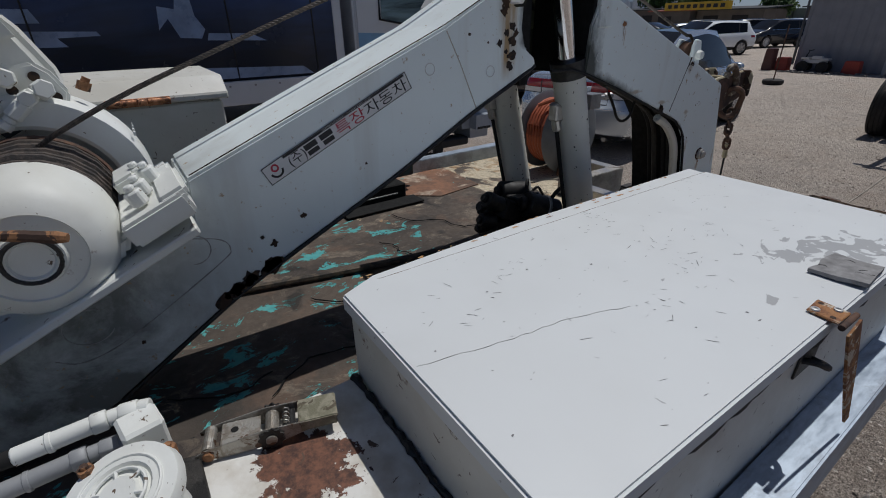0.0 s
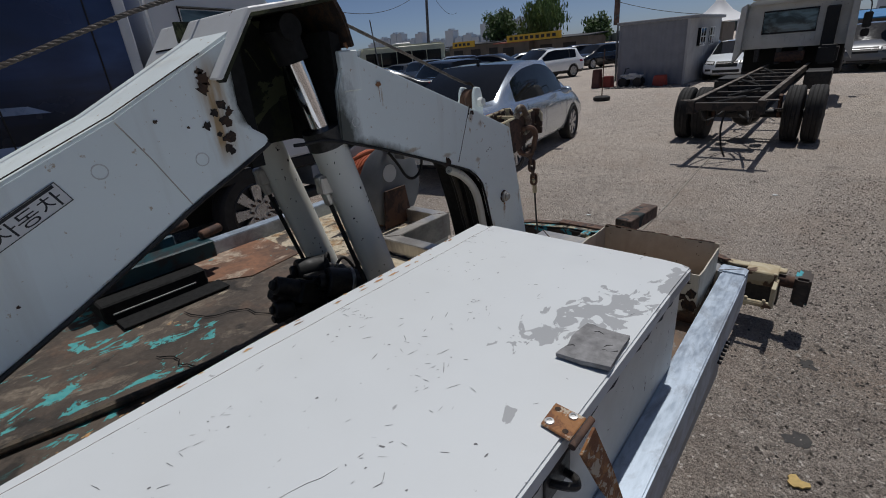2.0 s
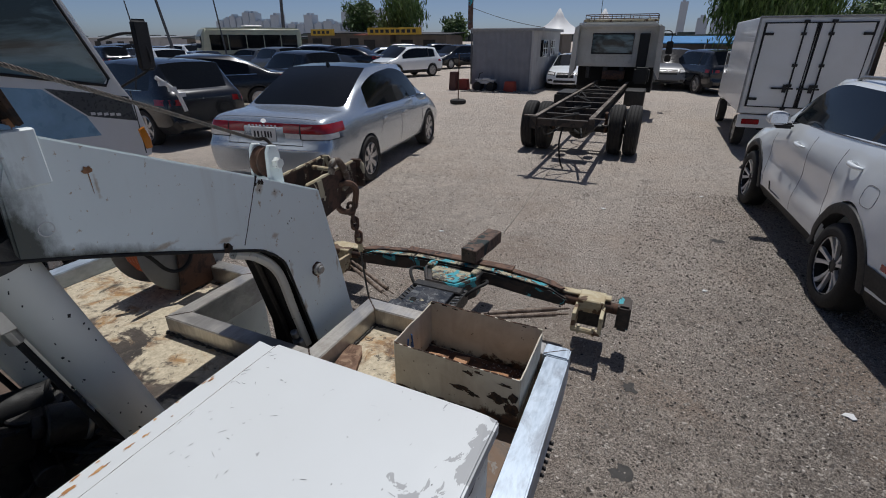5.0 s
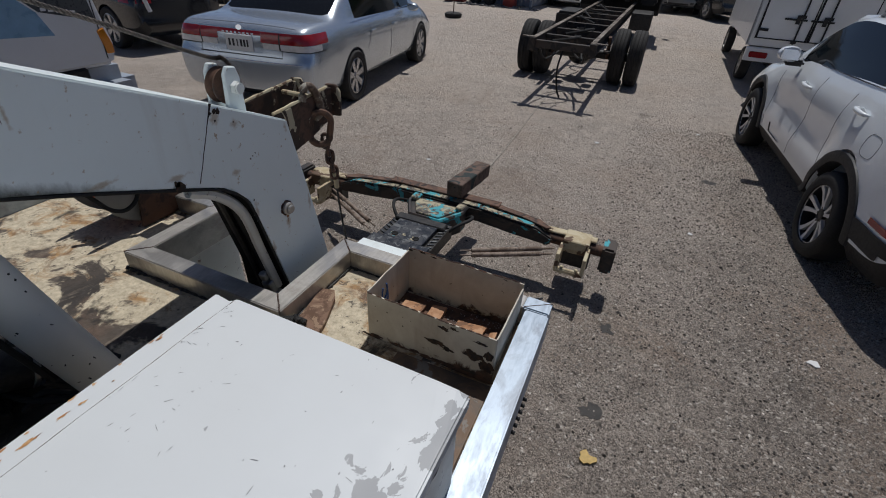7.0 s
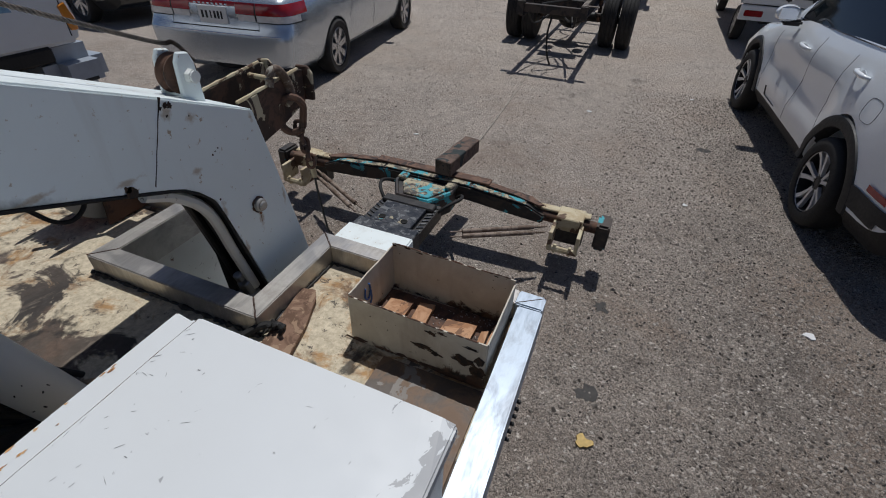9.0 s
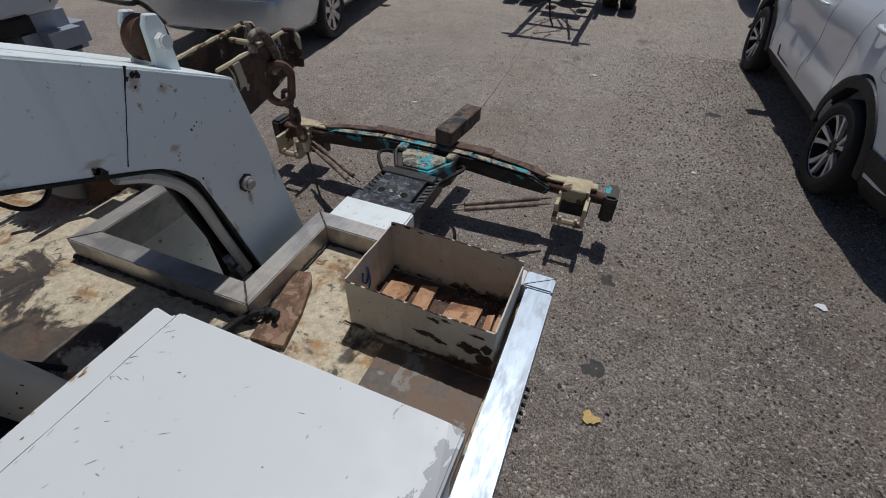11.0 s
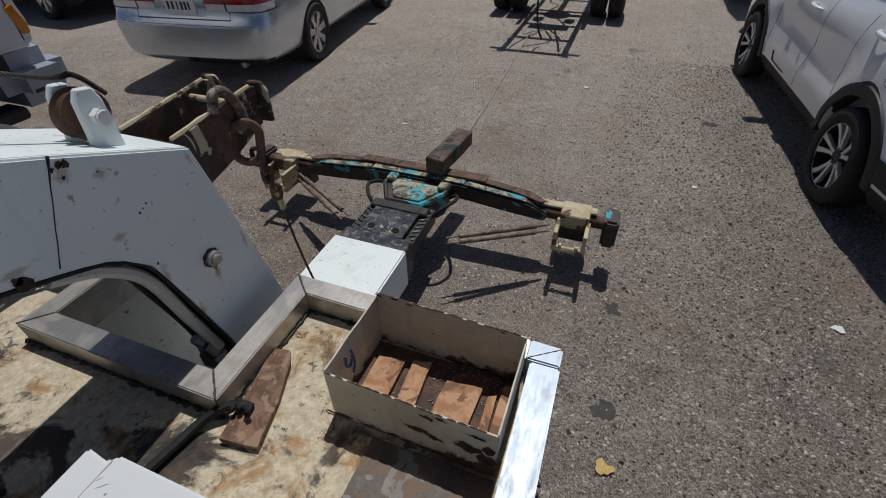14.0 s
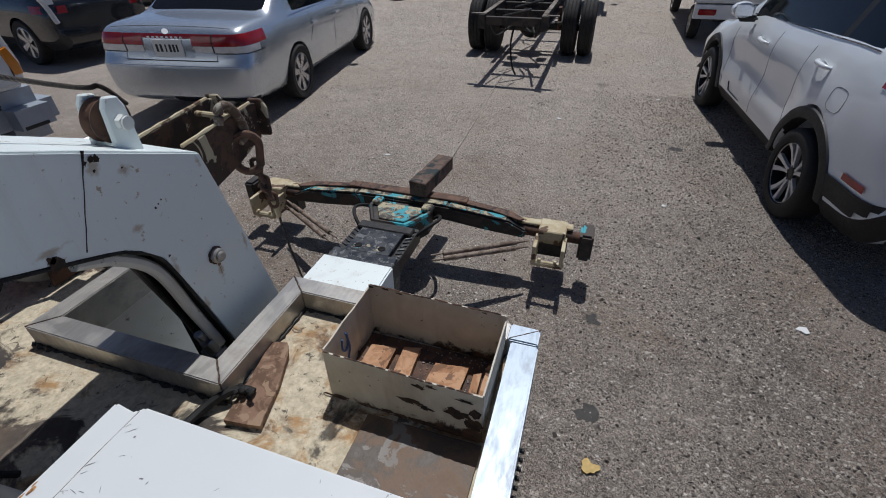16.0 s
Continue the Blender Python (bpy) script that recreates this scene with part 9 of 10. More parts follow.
rpart("webbing", lambda bm: cube(bm, (-0.150, 0, -0.010), (0.10, 0.048, 0.004)), rusty("dirty_webbing", (0.10, 0.08, 0.06), (0.05, 0.04, 0.035), None, 30, 0.9), "dirty brown webbing")

# ---- bolt heads under the outer rail ----
for k in range(6):
    bm = B()
    rod(bm, (0.158, 1.972 + 0.023 * k, 0.995), (0.172, 1.972 + 0.023 * k, 0.995), 0.0055, n=10)
    soften(bm, 0.001)
    part("bolt_head", bm, M_BLACK, truck)


# ---- site hut and what stands by it ----
hut = thing("site_hut", "grey corrugated steel site hut with a flat roof", "hut", at=(-6.3, 23.4, 0))
M_HUT = plain("hut_grey", (0.27, 0.28, 0.31), 0.6, 0.0, 0.12, 2)
M_HUTPALE = plain("hut_pale", (0.50, 0.50, 0.51), 0.6, 0.0, 0.12, 2)


def ribbed(a, b, z0, z1, pitch, deep):
    """A sheet with standing ribs from a to b."""
    bm = B()
    a, b = Vector((*a, 0)), Vector((*b, 0))
    d = (b - a).normalized()
    out = Vector((d.y, -d.x, 0))
    n = int((b - a).length / pitch)
    line = []
    for k in range(n + 1):
        p = a.lerp(b, k / n)
        h = deep if k % 4 in (1, 2) else 0.0
        line.append(p + out * h)
    lo = [bm.verts.new((p.x, p.y, z0)) for p in line]
    hi = [bm.verts.new((p.x, p.y, z1)) for p in line]
    lo2 = [bm.verts.new((p.x - out.x * 0.05, p.y - out.y * 0.05, z0)) for p in line]
    hi2 = [bm.verts.new((p.x - out.x * 0.05, p.y - out.y * 0.05, z1)) for p in line]
    for k in range(n):
        bm.faces.new((lo[k], lo[k + 1], hi[k + 1], hi[k]))
        bm.faces.new((lo2[k + 1], lo2[k], hi2[k], hi2[k + 1]))
        bm.faces.new((hi[k], hi[k + 1], hi2[k + 1], hi2[k]))
    return bm


part("wall", ribbed((-7.55, 21.5), (-5.0, 21.5), 0.02, 2.34, 0.07, 0.02), M_HUT, hut, "grey ribbed front wall")
part("wall", ribbed((-5.0, 21.5), (-4.75, 25.4), 0.02, 2.34, 0.07, 0.02), M_HUTPALE, hut, "pale ribbed side wall")
part("wall", boxes(((-7.6, 25.4, 0.02), (-4.75, 25.5, 2.34))), M_HUT, hut)
part("wall", boxes(((-7.65, 21.5, 0.02), (-7.56, 25.4, 2.34))), M_HUT, hut)
part("roof", boxes(((-7.72, 21.36, 2.342), (-4.62, 25.6, 2.46)), bevel=0.02), M_GREY, hut, "grey sheet roof with a worn edge")
part("corner_post", boxes(((-5.05, 21.44, 0.0), (-4.96, 21.53, 2.341)), bevel=0.006), M_HUTPALE, hut)
for y in (22.5, 23.9):
    w = part("window", boxes(((-4.93, y, 1.35), (-4.80, y + 0.8, 2.0)), bevel=0.006), M_GLASS, hut)
    bm = B()
    for z in (1.35, 1.68, 2.0):
        box(bm, (-4.80, y, z - 0.02), (-4.785, y + 0.8, z + 0.02))
    for yy in (y, y + 0.4, y + 0.8):
        box(bm, (-4.80, yy - 0.02, 1.35), (-4.785, yy + 0.02, 2.0))
    part("window_frame", bm, M_STICKER, w)

atv = thing("toy_quad", "small white ride-on quad parked by the hut", "quad bike", at=(-6.85, 21.0, 0))
for x, y in ((-7.15, 20.85), (-6.55, 20.85), (-7.15, 21.2), (-6.55, 21.2)):
    bm = B()
    lathe(bm, [(0.08, -0.07), (0.17, -0.08), (0.19, 0.0), (0.17, 0.08), (0.08, 0.07)], Matrix.Translation((x, y, 0.19)) @ Euler((radians(90), 0, 0)).to_matrix().to_4x4(), 20)
    part("wheel", bm, M_TYRE, atv, smooth=True)
bm = B()
cube(bm, (-6.85, 21.02, 0.36), (0.72, 0.22, 0.12))
cube(bm, (-7.13, 21.02, 0.46), (0.30, 0.36, 0.06))
cube(bm, (-6.55, 21.02, 0.44), (0.30, 0.36, 0.06))
cube(bm, (-6.80, 21.02, 0.48), (0.34, 0.20, 0.10))
soften(bm, 0.03, 2)
part("body", bm, M_STICKER, atv)
bm = B()
tube(bm, [(-7.05, 20.82, 0.72), (-7.10, 21.02, 0.70), (-7.05, 21.22, 0.72)], 0.015, 6)
tube(bm, [(-7.10, 21.02, 0.70), (-7.18, 21.02, 0.45)], 0.018, 6)
part("handlebar", bm, M_BLACK, atv)
for x, y, w, h, c in ((-7.9, 21.0, 0.45, 0.45, (0.30, 0.05, 0.04)), (-5.75, 20.9, 0.5, 0.42, (0.42, 0.06, 0.04)), (-8.25, 20.7, 0.35, 0.75, (0.10, 0.04, 0.035))):
    bm = B()
    slab(bm, [(x - w / 2, 0.0), (x + w / 2, 0.0), (x + w * 0.42, h), (x - w * 0.38, h)], "y", y, y + 0.35)
    soften(bm, 0.02, 2)
    tagged(part("crate", bm, plain("red_crate", c, 0.6)), "faded red plastic crate standing by the hut", "crate", "crates by the hut")
rs = random.Random(31)
bm = B()
for k in range(60):
    p = Vector((rs.uniform(-7.6, -4.4), rs.uniform(20.2, 21.1), 0.03))
    cube(bm, p, (rs.uniform(0.03, 0.14), rs.uniform(0.03, 0.12), rs.uniform(0.02, 0.06)), Euler((0, 0, rs.uniform(0, 3))).to_matrix())
tagged(part("litter", bm, plain("mixed_litter", (0.40, 0.38, 0.36), 0.8, 0, 0.4, 3)), "pale scraps and litter strewn before the hut", "litter", kind="stuff")

post = thing("sign_post", "thin steel post standing in an old tyre", "post", at=(-6.2, 16.5, 0))
bm = B()
lathe(bm, [(0.10, 0.0), (0.24, 0.0), (0.28, 0.05), (0.27, 0.12), (0.20, 0.15), (0.10, 0.14)], Matrix.Translation((-6.2, 16.5, 0)), 24)
part("tyre_base", bm, M_TYRE, post, smooth=True)
bm = B()
rod(bm, (-6.2, 16.5, 0.1), (-6.18, 16.5, 1.6), 0.018, n=8)
part("pole", bm, M_RUSTDARK, post)


def tall_pole(name_label, foot, top, r, board=None):
    ob = thing("pole", name_label, "pole", at=tuple(foot))
    bm = B()
    rod(bm, foot, top, r, r * 0.7, n=10)
    part("shaft", bm, plain("pole_grey", (0.12, 0.125, 0.13), 0.7), ob)
    if board:
        part("board", boxes(*[board]), M_TEALRUST, ob)
    return ob


tall_pole("slim grey pole with a narrow board beside the hut", (-8.66, 24.0, 0), (-8.70, 24.0, 3.9), 0.05, ((-8.86, 23.9, 2.45), (-8.62, 23.95, 3.75)))
tall_pole("tall dark utility pole", (-34.8, 40.0, 0), (-34.3, 40.0, 9.5), 0.17)
tall_pole("dark leaning utility pole", (-24.3, 20.0, 0), (-25.4, 20.0, 5.2), 0.09)
tall_pole("thin dark steel pole", (-27.2, 26.0, 0), (-27.7, 26.0, 4.6), 0.06)
tall_pole("thin dark steel pole", (-36.0, 26.0, 0), (-36.6, 26.0, 4.6), 0.06)
for a, b, sag in (((-34.35, 40, 8.6), (-18.0, 44, 9.2), 1.6), ((-34.35, 40, 8.3), (-25.4, 20, 5.1), 1.2), ((-34.35, 40, 8.6), (-48, 62, 7.5), 1.2), ((-8.70, 24, 3.4), (-5.0, 23.4, 2.5), 0.1)):
    bm = B()
    a, b = Vector(a), Vector(b)
    tube(bm, [a.lerp(b, t) - Vector((0, 0, sag * 4 * t * (1 - t))) for t in span(0, 1, 24)], 0.02 if a.y > 30 else 0.012, 5)
    tagged(part("overhead_wire", bm, M_BLACK), "slack black overhead wire between poles", "wire", "overhead wires")

# ---- parked cars behind ----
PAINTS = {"white": M_WHITECAR, "black": M_BLACKCAR, "grey": M_GREYCAR, "navy": M_NAVYCAR, "silver": M_SILVER, "blue": M_BLUECAR}
SHELLS = {}


def far_car(kind, paint, x, y, yaw, grow=1.0):
    """A parked car; cars of one kind and paint share their meshes."""
    key = (kind, paint)
    m = pose(x, y, 0, 0, 0, yaw) @ Matrix.Scale(grow, 4)
    if key in SHELLS:
        return copy_thing(SHELLS[key], m)
    text = {"saloon": "saloon", "suv": "sport utility car", "hatch": "small hatchback"}[kind]
    ob = thing("car", f"{paint} {text} with dark windows parked in the yard", "car", "cars parked in the yard", m=m)
    if kind == "saloon":
        dims = (4.8, 1.83, 1.46, 2.78, 1.05)
        rows, cells = saloon_stations(*dims)
    else:
        dims = (4.5, 1.85, 1.68, 2.67, 0.92) if kind == "suv" else (4.0, 1.72, 1.52, 2.5, 0.70)
        rows, cells = suv_stations(*dims)
    r = 0.36 if kind == "suv" else 0.32
    body = car_parts(ob, car_mesh(rows, cells, ((0.0, r), (dims[3], r)), r + 0.04, 1), PAINTS[paint])
    for s in (-1, 1):
        for yy in (0.0, dims[3]):
            wheel(ob, s * (dims[1] / 2 - 0.10), yy, r, r, 0.21, M_ALLOY, 6)
        rear_band("tail_lamp", body, ob, s, -dims[4], 15, 60, 0.84, 0.95, M_RED, 2, 6)
        hz = (0.70, 0.86) if kind == "suv" else (0.60, 0.73)
        lamp = skin_patch("headlamp", body, ob, [[(s * xx, 9, z + 0.10 * (xx - 0.45)) for xx in span(0.42, 0.82, 6)] for z in span(*hz, 3)], (0, -1, 0), M_PLASTIC, 0.008, "dark headlamp housing")
        skin_patch("lens", body, lamp, [[(s * xx, 9, z + 0.10 * (xx - 0.45)) for xx in span(0.47, 0.76, 5)] for z in span(hz[0] + 0.03, hz[1] - 0.03, 3)], (0, -1, 0), M_CLEAR, 0.014)
        skin_patch("fog_lamp", body, ob, [[(s * xx, 9, z) for xx in span(0.52, 0.72, 4)] for z in span(0.38, 0.46, 3)], (0, -1, 0), M_PLASTIC, 0.008)
    for s in (-1, 1):
        skin_line("window_trim", body, [(s * 2, yy, (0.965 if kind == "saloon" else 1.085) - 0.018 * yy) for yy in span(0.0, 2.3, 14)], (-s, 0, 0), 0.009, M_CHROME, 0.004)
    top = hz[1] - 0.01
    skin_patch("grille", body, ob, [[(xx, 9, z) for xx in span(-0.37, 0.37, 8)] for z in span(top - 0.20, top, 4)], (0, -1, 0), M_BLACK, 0.008)
    skin_line("grille_bar", body, [(xx, 9, top - 0.07) for xx in span(-0.36, 0.36, 8)], (0, -1, 0), 0.010, M_CHROME, 0.012)
    skin_patch("air_intake", body, ob, [[(xx, 9, z) for xx in span(-0.46, 0.46, 8)] for z in span(0.32, 0.42, 3)], (0, -1, 0), M_BLACK, 0.008)
    SHELLS[key] = ob
    return ob


for row in (
    ("suv", "black", -9.2, 8.3, 82), ("saloon", "black", -11.7, 12.9, 138, 1.12), ("suv", "white", -13.6, 28.4, 158), ("suv", "black", -14.6, 38.0, 160),
    ("suv", "grey", 0.35, 28.0, 178), ("suv", "black", 2.15, 24.0, 25), ("saloon", "white", -3.9, 26.2, 182), ("saloon", "navy", -4.1, 30.0, 180),
    ("suv", "black", -11.4, 15.6, 70), ("saloon", "navy", -12.4, 18.5, 64), ("hatch", "white", -16.6, 15.4, 66), ("suv", "white", -20.6, 16.6, 70),
    ("saloon", "grey", -15.2, 21.0, 66), ("suv", "grey", -19.0, 22.6, 68), ("saloon", "silver", -23.2, 21.2, 70), ("saloon", "black", -18.6, 11.0, 74),
    ("suv", "navy", -22.4, 13.0, 76), ("hatch", "silver", -26.5, 14.5, 78), ("saloon", "white", -30.0, 17.0, 74), ("suv", "grey", -27.8, 21.5, 70),
    ("saloon", "black", -17.6, 28.5, 100), ("suv", "navy", -21.5, 29.5, 95), ("hatch", "grey", -19.5, 38.0, 140), ("suv", "white", -16.0, 44.0, 160), ("saloon", "silver", -12.5, 48.0, 170), ("suv", "blue", -11.5, 41.0, 165),
    ("suv", "white", 3.6, 31.0, 180), ("hatch", "white", 1.6, 32.0, 176), ("suv", "navy", 5.2, 28.5, 182), ("saloon", "grey", -6.8, 33.0, 178), ("suv", "silver", -9.4, 34.0, 172),
    ("suv", "black", -16.5, 33.0, 150), ("suv", "blue", -14.0, 44.5, 165), ("hatch", "white", -18.6, 34.5, 140), ("saloon", "grey", -20.8, 33.5, 120), ("suv", "white", -23.4, 31.8, 110), ("saloon", "navy", -26.0, 34.0, 105), ("suv", "black", -30.5, 32.0, 100),
    ("hatch", "grey", -24.0, 26.0, 80), ("suv", "black", -31.5, 21.0, 78), ("saloon", "white", -35.5, 20.0, 80), ("suv", "navy", -39.5, 24.0, 84), ("hatch", "white", -38.5, 34.0, 95), ("suv", "grey", -43.0, 29.0, 88), ("saloon", "black", -42.5, 37.0, 98), ("suv", "white", -46.0, 41.0, 100), ("suv", "black", -38.0, 42.0, 110), ("saloon", "silver", -32.0, 42.5, 115), ("hatch", "navy", -28.0, 44.0, 120), ("suv", "grey", -23.5, 45.0, 130), ("suv", "black", -20.0, 46.0, 140), ("suv", "black", -50.0, 34.0, 92), ("hatch", "white", -54.0, 38.0, 95),
    ("saloon", "white", -24.5, 38.5, 110), ("suv", "grey", -29.0, 38.0, 105), ("hatch", "navy", -33.0, 34.0, 100), ("suv", "white", -36.0, 30.0, 90), ("saloon", "grey", -33.5, 24.0, 80),
):
    far_car(*row)

# ---- minibus ----
bus = thing("minibus", "cream and dark green minibus parked behind the cars", "minibus", m=pose(-27.5, 28.5, 0, 0, 0, 150))
M_BUS = plain("bus_cream", (0.60, 0.60, 0.44), 0.4, 0, 0.08, 2, coat=0.3)
bm = B()
slab(bm, [(-3.4, 0.45), (3.3, 0.45), (3.5, 1.2), (3.35, 2.3), (3.1, 2.75), (-3.3, 2.8), (-3.45, 2.6)], "x", -1.02, 1.02)
soften(bm, 0.12, 3)
part("body", bm, M_BUS, bus, smooth=True)
for s in (-1, 1):
    for k in range(5):
        part("side_window", boxes(((s * 1.01, -3.05 + k * 1.2, 1.35), (s * 1.03, -1.91 + k * 1.2, 2.32)), bevel=0.004), M_GLASS, bus)
    part("skirt", boxes(((s * 1.005, -3.2, 0.5), (s * 1.026, 3.1, 1.1)), bevel=0.004), plain("bus_green", (0.02, 0.06, 0.04), 0.35), bus)
part("windscreen", boxes(((-0.9, 3.40, 1.35), (0.9, 3.46, 2.25)), bevel=0.02), M_GLASS, bus)
part("rear_window", boxes(((-0.8, -3.50, 1.5), (0.8, -3.44, 2.3)), bevel=0.02), M_GLASS, bus)
part("roof_unit", boxes(((-0.5, -0.8, 2.80), (0.5, 0.4, 2.95)), bevel=0.05), M_STICKER, bus)
for s in (-0.9, 0.9):
    for y in (-2.1, 2.2):
        wheel(bus, s, y, 0.38, 0.38, 0.22, M_STEEL, 6)

# ---- stalls, sheds, tents ----
def shed(x0, y0, x1, y1, h, wall, roof, label, over=0.4, slope=0.3):
    ob = thing("shed", label, "shed", "sheds behind the cars", at=((x0 + x1) / 2, (y0 + y1) / 2, 0))
    part("wall", boxes(((x0, y0, 0), (x1, y1, h))), wall, ob)
    bm = B()
    slab(bm, [(y0 - over, h - 0.02), (y1 + over, h + slope - 0.02), (y1 + over, h + slope + 0.10), (y0 - over, h + 0.10)], "x", x0 - over, x1 + over)
    part("roof", bm, roof, ob)
    k = 0
    x = x0 + 0.8
    while x < x1 - 1.5:
        part("opening", boxes(((x, y0 - 0.03, 0.1), (x + 1.6, y0 - 0.005, h * 0.8)), bevel=0.01), M_BLACK, ob)
        x += 3.0
        k += 1
    return ob


M_DARKROOF = plain("dark_roof", (0.05, 0.055, 0.06), 0.7, 0, 0.2, 1)
M_REDROOF = plain("red_roof", (0.34, 0.10, 0.07), 0.7, 0, 0.2, 1)
M_TAN = plain("tan_wall", (0.16, 0.14, 0.12), 0.8, 0, 0.2, 1)
shed(-45, 56, -36, 62, 2.7, M_TAN, M_DARKROOF, "low market shed with a dark roof")
shed(-35.5, 54, -31, 60, 2.5, M_TAN, M_REDROOF, "low market shed with a faded red roof")
shed(-30.8, 55, -24, 60, 2.5, M_TAN, M_DARKROOF, "low market shed under a yellow sign")
shed(-66, 54, -47, 60, 2.1, M_TAN, M_DARKROOF, "long low shed with a dark roof")
shed(-92, 54, -72, 60, 2.2, M_HUTPALE, M_GREY, "pale low warehouse with a grey roof")
shed(-23, 62, -12, 68, 2.6, M_TAN, M_DARKROOF, "low market shed with a dark roof")
for x0, x1, y, z0, z1 in ((-33.8, -26.5, 53.6, 2.55, 3.30), (-44.0, -40.2, 55.6, 2.5, 3.25)):
    sg = thing("shop_sign", "long yellow shop sign with dark marks on a shed", "sign", "yellow signs", at=((x0 + x1) / 2, y, z0))
    part("board", boxes(((x0, y - 0.1, z0), (x1, y, z1)), bevel=0.02), plain("sign_yellow", (0.62, 0.40, 0.03), 0.5, 0, 0.15, 1), sg)
    bm = B()
    x = x0 + 0.4
    while x < x1 - 0.8:
        box(bm, (x, y - 0.12, z0 + 0.2), (x + 0.45, y - 0.1005, z1 - 0.2))
        x += 0.72
    tagged(part("dark_bars", bm, M_INK, sg), kind="stuff")
part_blue = thing("awning", "bright blue tarpaulin awning behind the parked cars", "awning", at=(1.5, 42, 0))
bm = B()
slab(bm, [(40.5, 1.75), (43.5, 2.2), (43.5, 2.27), (40.5, 1.82)], "x", -0.6, 5.0)
part("tarpaulin", bm, plain("tarp_blue", (0.03, 0.24, 0.55), 0.5, 0, 0.15, 1), part_blue)
for x in (-0.5, 2.2, 4.9):
    bm = B()
    rod(bm, (x, 40.7, 0), (x, 40.7, 1.80), 0.04, n=8)
    part("post", bm, M_STEEL, part_blue)
part("back_wall", boxes(((-0.6, 43.4, 0), (5.0, 43.5, 2.15))), M_TAN, part_blue)
for x, y in ((-9.0, 45.0), (-5.6, 47.0)):
    tent = thing("marquee", "white peaked marquee tent", "tent", "white marquees", at=(x, y, 0))
    bm = B()
    n = 24
    rings = []
    for r, z in ((2.3, 2.45), (1.5, 2.75), (0.8, 3.25), (0.35, 3.8), (0.06, 4.4)):
        rings.append([bm.verts.new((x + r * (1 + 0.16 * abs(math.cos(2 * a))) * math.cos(a), y + r * (1 + 0.16 * abs(math.cos(2 * a))) * math.sin(a), z)) for a in span(0, 2 * math.pi, n + 1)[:-1]])
    for p, q in zip(rings, rings[1:]):
        for k in range(n):
            bm.faces.new((p[k], p[(k + 1) % n], q[(k + 1) % n], q[k]))
    bm.faces.new(rings[-1])
    part("canopy", bm, plain("tent_white", (0.80, 0.80, 0.80), 0.6, 0, 0.05, 1), tent, smooth=True)
    for dx in (-1.7, 1.7):
        for dy in (-1.7, 1.7):
            bm = B()
            rod(bm, (x + dx, y + dy, 0), (x + dx, y + dy, 2.5), 0.05, n=8)
            part("leg", bm, M_STICKER, tent)

# ---- trees ----
def tree(x, y, h, spread, seed, willow=False, n=2600, size=0.16, crown0=0.3):
    rnd = random.Random(seed)
    ob = thing("tree", "leafy green willow tree with drooping branches" if willow else "leafy green tree with an uneven crown", "tree", "trees behind the yard", at=(x, y, 0))
    bm = B()
    base = Vector((x, y, 0))
    lean = Vector((rnd.uniform(-0.3, 0.3), rnd.uniform(-0.3, 0.3), 0))
    fork = base + lean + Vector((0, 0, h * 0.40))
    tube(bm, [base, base + lean * 0.5 + Vector((0, 0, h * 0.2)), fork], [h * 0.035, h * 0.028, h * 0.022], 8)
    tips = []
    for k in range(11):
        a = 2 * math.pi * k / 11 + rnd.uniform(-0.3, 0.3)
        rr = spread * rnd.uniform(0.35, 0.85)
        tip = fork + Vector((rr * math.cos(a), rr * math.sin(a), h * rnd.uniform(0.08, 0.52)))
        mid = fork.lerp(tip, 0.5) + Vector((0, 0, h * 0.07))
        tube(bm, [fork, mid, tip], [h * 0.014, h * 0.009, h * 0.003], 6)
        tips += [mid, tip, mid.lerp(tip, 0.5)]
    part("trunk", bm, plain("bark", (0.09, 0.07, 0.055), 0.9), ob)
    bm = B()
    clumps = [(t, spread * rnd.uniform(0.22, 0.42)) for t in tips] + [(fork + Vector((rnd.gauss(0, spread * 0.35), rnd.gauss(0, spread * 0.35), h * rnd.uniform(0.1, 0.55))), spread * rnd.uniform(0.15, 0.35)) for _ in range(16)]
    for k in range(n):
        c, r = clumps[rnd.randrange(len(clumps))]
        d = Vector((rnd.gauss(0, 1), rnd.gauss(0, 1), rnd.gauss(0, 0.8))).normalized() * r * rnd.random() ** 0.4
        p = c + d
        if willow:
            drop = rnd.uniform(0.1, 1.0) * h * 0.34 * rnd.random() ** 1.5
            p = p + Vector((d.x * 0.3, d.y * 0.3, -drop))
            if p.z < h * 0.12:
                continue
        s = size * rnd.uniform(0.5, 1.4)
        u = Vector((rnd.gauss(0, 1), rnd.gauss(0, 1), rnd.gauss(0, 1))).normalized()
        v = u.orthogonal().normalized()
        lg = (Vector((0, 0, -1)) * 1.1 + u * 0.6) if willow else u
        vs = [bm.verts.new(p + q) for q in (v * s * 0.35, lg * s * 0.9, -v * s * 0.35, -lg * s * 0.9)]
        bm.faces.new(vs)
    tagged(part("crown", bm, M_LEAF2 if willow else M_LEAF, ob), kind="stuff")
    return ob


M_LEAF = leafy("leaf_green", (0.075, 0.13, 0.035))
M_LEAF2 = leafy("willow_green", (0.10, 0.165, 0.04))
tree(-39.5, 60, 6.8, 3.0, 2, n=3200, size=0.26)
tree(-32.2, 60, 8.2, 3.1, 3, True, 4600, 0.26)
tree(-35.6, 61, 4.6, 1.8, 5, n=1600, size=0.24)
tree(-25.3, 60, 4.9, 2.0, 6, n=2200, size=0.24)
tree(3.5, 29.5, 7.6, 2.3, 7, True, 16000, 0.13)
